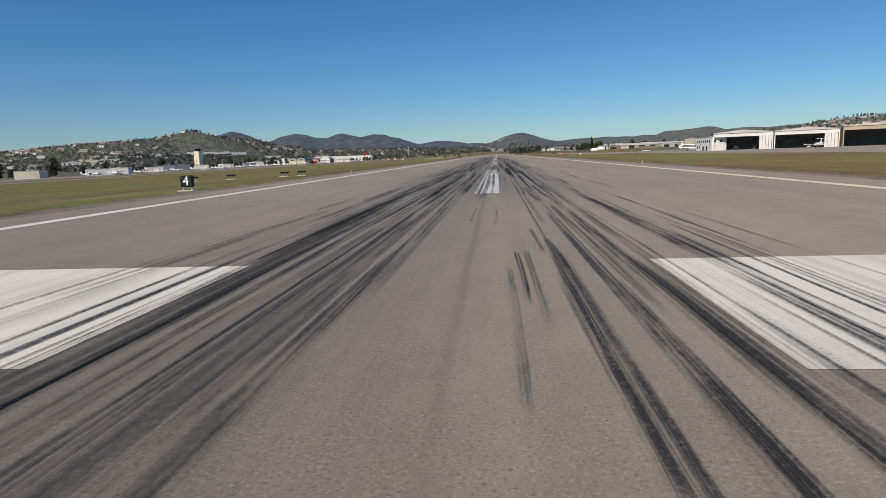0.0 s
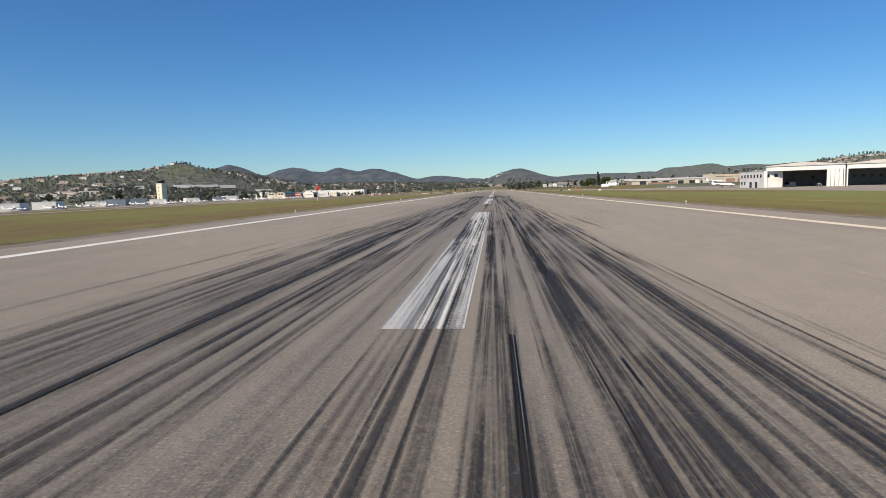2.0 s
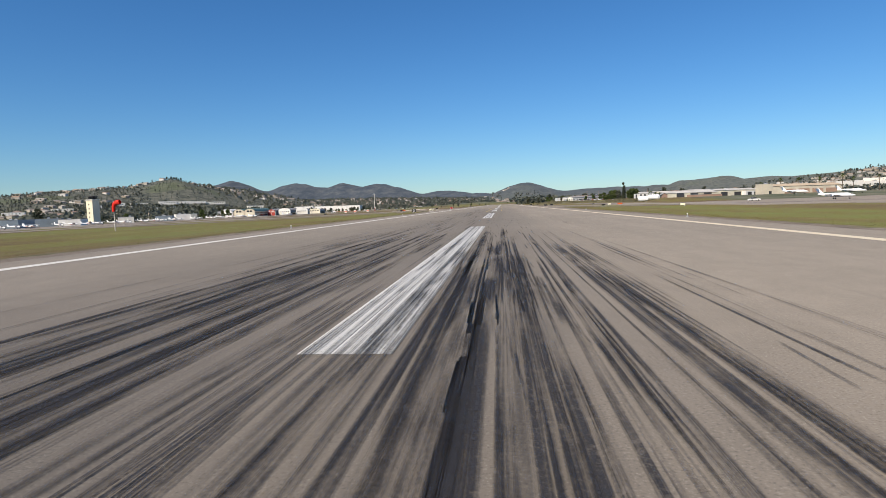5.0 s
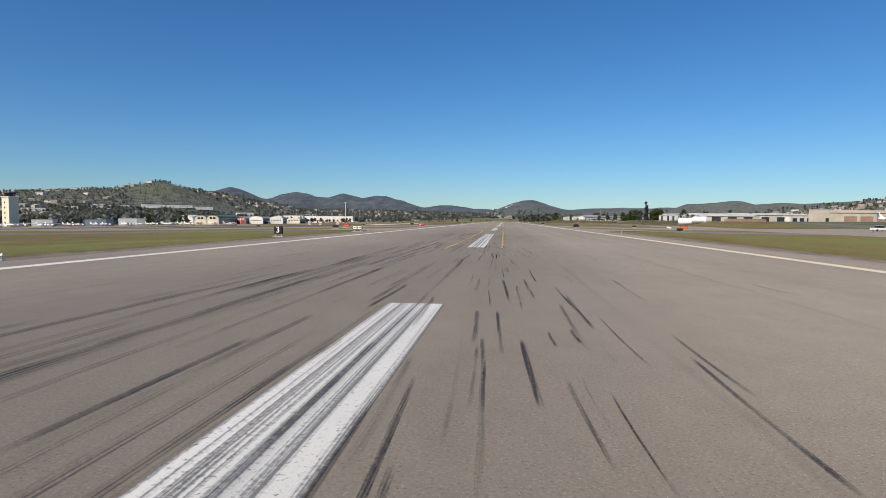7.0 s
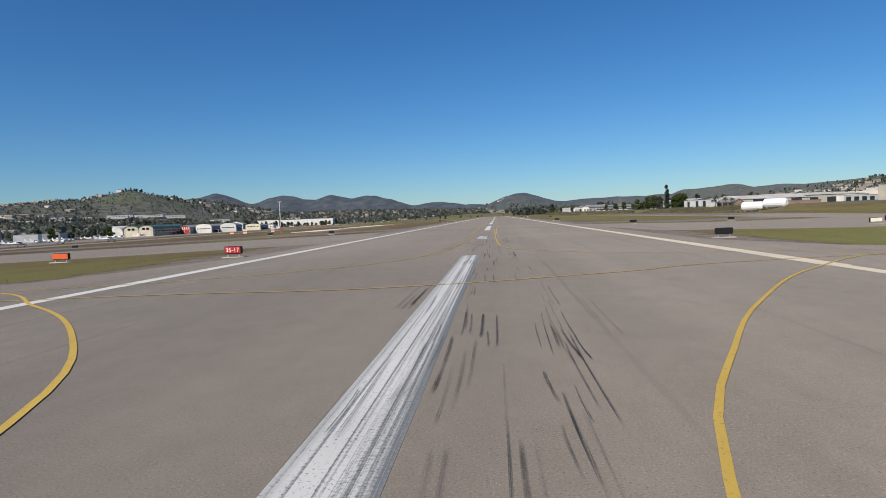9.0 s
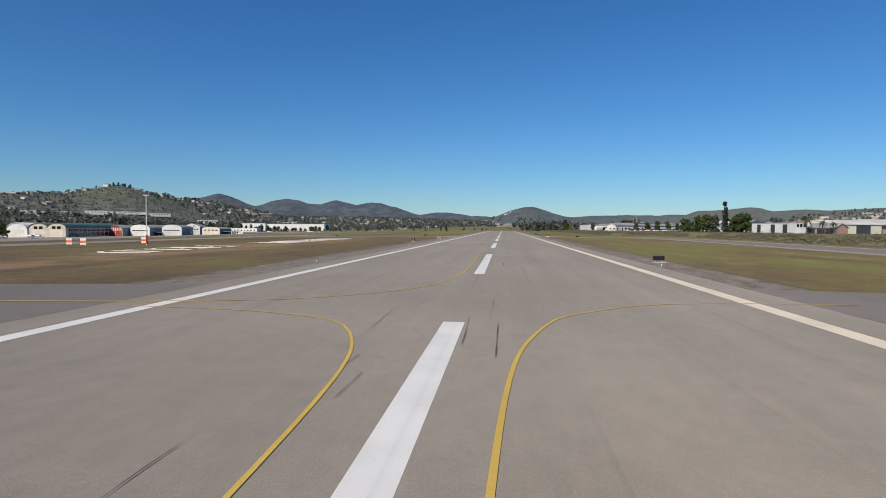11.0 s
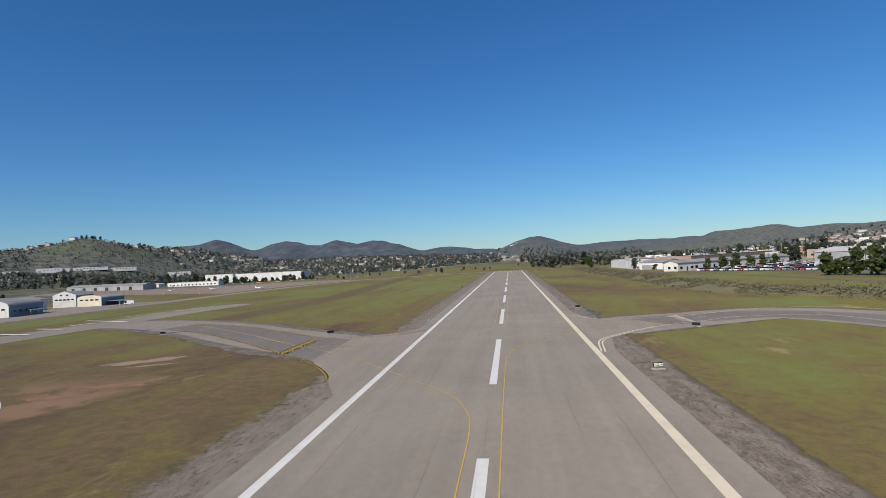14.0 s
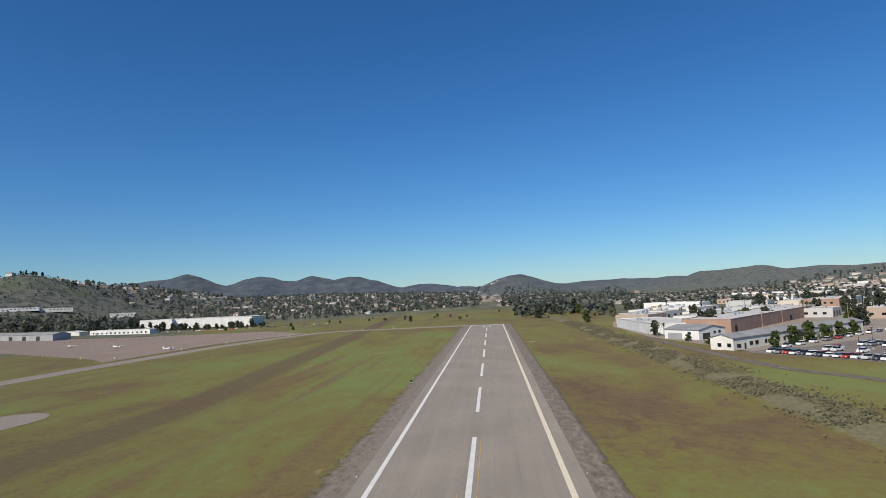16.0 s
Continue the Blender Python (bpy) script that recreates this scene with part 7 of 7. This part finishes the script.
def far_houses(rows, seed):
    """Houses too far off to tell apart, in one mesh: count, azimuth from, to, distance from, to."""
    rnd = random.Random(seed)
    verts, faces, slots = [], [], []
    for count, a0, a1, f0, f1 in rows:
        for _ in range(count):
            x, y = around(rnd.uniform(a0, a1), rnd.uniform(f0, f1))
            z, t = at(x, y), rnd.uniform(-0.7, 0.7)
            w, d, h, r = rnd.uniform(7, 13), rnd.uniform(5, 7), rnd.uniform(3, 6), rnd.uniform(1.5, 2.5)
            c, s = math.cos(t), math.sin(t)

            def put(points, fs, slot):
                n = len(verts)
                verts.extend((K * (x + c * px - s * py), K * (y + s * px + c * py), K * (z + pz)) for px, py, pz in points)
                faces.extend(tuple(n + q for q in f) for f in fs)
                slots.extend([slot] * len(fs))

            put([(a * w, b * d, q) for q in (-2, h) for a, b in ((-1, -1), (1, -1), (1, 1), (-1, 1))], [(0, 1, 5, 4), (1, 2, 6, 5), (2, 3, 7, 6), (3, 0, 4, 7)], 0)
            put([(-w - 0.5, -d - 0.5, h), (w + 0.5, -d - 0.5, h), (w + 0.5, d + 0.5, h), (-w - 0.5, d + 0.5, h), (-w * 0.7, 0, h + r), (w * 0.7, 0, h + r)], [(0, 1, 5, 4), (2, 3, 4, 5), (3, 0, 4), (1, 2, 5)], 1)
    mesh = bpy.data.meshes.new("far_houses")
    mesh.from_pydata(verts, [], faces)
    mesh.materials.append(FAR_WALL), mesh.materials.append(FAR_ROOF)
    mesh.polygons.foreach_set("material_index", slots)
    return tagged(new("far_houses", mesh), "pale houses scattered far over the foothills", "houses", "", "stuff")


FAR_WALL = tinted("far_house_wall", [(0.42, 0.39, 0.34), (0.36, 0.31, 0.26), (0.58, 0.56, 0.53), (0.32, 0.27, 0.22), (0.40, 0.36, 0.31)], 0.85, 0.4, 0.06, True)
FAR_ROOF = tinted("far_house_roof", [(0.26, 0.19, 0.15), (0.24, 0.21, 0.19), (0.30, 0.21, 0.16), (0.30, 0.28, 0.26), (0.40, 0.36, 0.32)], 0.9, 0.8, 0.1, True)
far_houses([(420, -33, 1, 1950, 3600), (14, -46, -29, 1750, 1960), (110, -66, -42, 1150, 1850), (160, 1, 14, 1300, 3000), (620, 8, 46, 1250, 2250)], 55)


# ---- business park: flat-roofed sheds, most of them far off ----
def shed(seed, w, d, h):
    rnd = random.Random(seed)
    ob = thing("warehouse", 0, 0, -80, 0, "flat-roofed warehouse of the business park", "warehouse", "warehouses of the business park")
    part("wall", wall_mesh("flat", w, d, h, 0, 3.0), SHED_WALL, ob)
    part("roof", roof_mesh("flat", w, d, h, 0), SHED_ROOF, ob)
    for i in range(3):
        add_door(ob, face_pose("f", w * (0.1 + 0.3 * i), 0, w, d), 5.0, 4.2, TRIM, 2)
    for i in range(4):
        add_window(ob, face_pose("l", d * (0.1 + 0.22 * i), 2.0, w, d), 2.4, 1.6)
    for i in range(5):
        ux, uy, s = rnd.uniform(0.1, 0.85) * w, rnd.uniform(0.15, 0.75) * d, rnd.uniform(1.4, 2.6)
        part("roof_unit", boxes((ux, ux + s * 1.4, uy, uy + s, h - 0.3, h + s * 0.6, 0.1)), STEEL, ob)
    return ob


SHEDS = [shed(1, 70, 38, 8), shed(2, 46, 30, 7), shed(3, 100, 44, 9), shed(4, 34, 26, 6.5)]
laid = set()


def lay(kind, x, y, turn):
    m = at_pose(x, y, None, turn)
    if kind in laid:
        copy_thing(SHEDS[kind], m)
    else:
        laid.add(kind)
        SHEDS[kind].matrix_basis = m


rnd = random.Random(91)
U, V = Vector((0.62, 0.785)), Vector((0.785, -0.62))
for i in range(11):
    for j in range(7):
        p = Vector((180, 1290)) + U * (118 * i + rnd.uniform(-12, 12)) + V * (74 * j - 60 + rnd.uniform(-8, 8))
        far = (p - Vector((4, 747))).length
        az = math.degrees(math.atan2(p.x - 4, p.y - 747))
        if 8.5 < az < 46 and far > 520 and rnd.random() < 0.9 and not (p.x < 420 and p.y < 1380 and j < 2):
            lay(rnd.choice((0, 1, 2, 0, 3)), p.x, p.y, 51.7 + rnd.choice((0, 0, 90)))
for p, kind in (((175, 1205), 3), ((215, 1235), 1), ((245, 1180), 3), ((270, 1130), 1), ((300, 1190), 1), ((340, 1240), 3), ((250, 1290), 1), ((160, 1320), 3), ((210, 1390), 1), ((380, 1100), 3), ((420, 1050), 1), ((150, 1250), 1), ((190, 1300), 0), ((120, 1190), 3), ((130, 1225), 3), ((330, 1120), 0), ((420, 1180), 2), ((360, 1010), 1), ((300, 930), 0), ((400, 980), 2), ((480, 1080), 0)):
    lay(kind, p[0], p[1], 51.7)
for k in range(110):
    az, far = rnd.uniform(9, 44), rnd.uniform(420, 1150)
    x, y = 4 + far * math.sin(radians(az)), 747 + far * math.cos(radians(az))
    plant(rnd.choice((0, 1, 3, 4, 5, 5, 2, 7)), x, y, rnd.uniform(0.8, 1.3), rnd.uniform(0, 360))
for k in range(24):
    x, y = around(rnd.uniform(2.2, 9), rnd.uniform(800, 1150))
    plant(rnd.choice((0, 1, 3, 3, 2, 7)), x, y, rnd.uniform(0.8, 1.4), rnd.uniform(0, 360))
for k in range(16):
    x, y = around(rnd.uniform(-37.6, -35.6), 1930 + rnd.uniform(-40, 40))
    plant(rnd.choice((4, 5, 3)), x, y, rnd.uniform(0.45, 0.8), rnd.uniform(0, 360))


# ---- uncounted woods, scrub and grass ----
def woodland(name, label, leaf, rows, seed):
    """Many small tree crowns in one mesh; rows: count, az from, az to, distance from, to, size from, to."""
    rnd = random.Random(seed)
    verts, faces = [], []
    for count, a0, a1, f0, f1, s0, s1 in rows:
        for _ in range(count):
            az, far = rnd.uniform(a0, a1), rnd.uniform(f0, f1)
            x, y = around(az, far)
            z, s = at(x, y), rnd.uniform(s0, s1)
            tall = rnd.uniform(0.7, 1.5)
            for _ in range(12):
                u, t = rnd.uniform(0, 6.3), rnd.uniform(-0.9, 0.9)
                c = Vector((x + math.cos(u) * s * 0.40 * rnd.random(), y + math.sin(u) * s * 0.40 * rnd.random(), z + s * tall * rnd.uniform(0.2, 1.0)))
                q = Euler((rnd.uniform(0.3, 1.35), 0, rnd.uniform(0, 6.3))).to_matrix()
                n = len(verts)
                for p in ((-0.30, -0.22, 0), (0.05, -0.34, 0), (0.32, -0.05, 0), (0.12, 0.34, 0), (-0.26, 0.22, 0)):
                    verts.append(tuple((c + q @ Vector(p) * s * 0.8) * K))
                faces.append(tuple(range(n, n + 5)))
    mesh = bpy.data.meshes.new(name)
    mesh.from_pydata(verts, [], faces)
    mesh.materials.append(leaf)
    return tagged(new(name, mesh), label, "trees", "", "stuff")


woodland("woodland", "grey-green trees scattered through the town and foothills", LEAF_HAZED, [(1700, -34, -1, 1750, 3700, 7, 13), (260, -46, -25, 1190, 1450, 6, 11), (240, 2, 9, 900, 1300, 7, 12), (900, 1, 12, 1300, 3300, 7, 12), (420, -27, -1, 1250, 1800, 5, 10), (2300, 8, 46, 1000, 2350, 5, 10), (560, -48, -24, 1180, 1440, 6, 11), (90, -58, -30, 1900, 2050, 4, 7), (1500, -66, -40, 1150, 1950, 3.5, 6.5), (240, -70, -45, 450, 900, 6, 10)], 3)
woodland("hillside_scrub", "grey-green scrub on the hillsides", LEAF_HAZED, [(1900, -60, -25, 1350, 2100, 2, 4.5), (700, -30, 0, 1900, 3600, 6, 11), (120, 6, 46, 1500, 2400, 2, 4)], 4)


def bank_scrub():
    """Low dry bushes packed along the slope of the bank."""
    rnd = random.Random(8)
    verts, faces = [], []
    shape = ((-0.5, -0.3, 0), (0.1, -0.45, 0.1), (0.55, 0.0, 0), (0.1, 0.45, 0.1), (-0.5, 0.3, 0))
    for k in range(9000):
        y = 600 + 690 * rnd.random() ** 1.15
        foot = 100 - 34 * float(ease(y, 770, 850))
        x = foot + 7.0 + rnd.gauss(0, 3.6)
        thick = noise.noise(Vector((x * 0.12, y * 0.06, 2.0)))
        if thick < -0.22:
            continue
        z, r = at(x, y), rnd.uniform(0.25, 0.6) * (1 + 0.9 * max(0.0, thick))
        for _ in range(7):
            c = Vector((x + rnd.gauss(0, r), y + rnd.gauss(0, r), z + abs(rnd.gauss(0, r * 0.8))))
            q = Euler((rnd.uniform(0.1, 1.25), 0, rnd.uniform(0, 6.3))).to_matrix()
            size, n = rnd.uniform(0.22, 0.5), len(verts)
            verts.extend(tuple((c + q @ Vector(p) * size) * K) for p in shape)
            faces.append(tuple(range(n, n + 5)))
    mesh = bpy.data.meshes.new("bank_scrub")
    mesh.from_pydata(verts, [], faces)
    mesh.materials.append(LEAF_OLIVE)
    return tagged(new("bank_scrub", mesh), "dry olive scrub along the grassy bank", "shrubs", "", "stuff")


bank_scrub()


def grass_tufts():
    """Tufts along the ragged edge of the grass beside the runway."""
    rnd = random.Random(9)
    bm = bmesh.new()
    for k in range(14000):
        y = rnd.uniform(-20, 900)
        side = rnd.choice((-1, 1))
        x = side * (20.6 + abs(rnd.gauss(0, 6.0)))
        z, s = at(x, y), rnd.uniform(0.03, 0.09)
        for _ in range(3):
            a = rnd.uniform(0, 6.3)
            d = Vector((math.cos(a), math.sin(a), 0)) * s * 0.7
            w = Vector((-d.y, d.x, 0)) * 0.35
            p = Vector((x, y, z - 0.02))
            bm.faces.new([bm.verts.new(q) for q in (p - w, p + w, p + d * 2 + Vector((0, 0, s)))])
    return structure("grass_tufts", bm, GRASS_BLADE, "olive grass tufts along the runway verge", "grass", "stuff")


grass_tufts()


def verge_grass():
    """Taller grass standing over the bare verge along the first half of the runway."""
    rnd = random.Random(14)
    verts, faces = [], []
    for k in range(15000):
        y, side = rnd.uniform(-25, 420), rnd.choice((-1, 1))
        edge = 20.3 + 0.9 * math.sin(y / 7.3) + 0.6 * math.sin(y / 2.9 + 1.0) + 0.4 * math.sin(y / 17.0)
        x = side * (edge + abs(rnd.gauss(0, 0.7)))
        if 352 < y or abs(x) < 19:
            continue
        z, s = at(x, y) - 0.02, rnd.uniform(0.03, 0.08)
        for _ in range(4):
            a = rnd.uniform(0, 6.3)
            dx, dy = math.cos(a) * s * 0.5, math.sin(a) * s * 0.5
            wx, wy = -dy * 0.3, dx * 0.3
            n = len(verts)
            verts.extend(((K * (x - wx), K * (y - wy), K * z), (K * (x + wx), K * (y + wy), K * z), (K * (x + dx), K * (y + dy), K * (z + s))))
            faces.append((n, n + 1, n + 2))
    mesh = bpy.data.meshes.new("verge_grass")
    mesh.from_pydata(verts, [], faces)
    mesh.materials.append(GRASS_BLADE)
    return tagged(new("verge_grass", mesh), "rank olive grass along the runway's dirt verge", "grass", "", "stuff")


verge_grass()
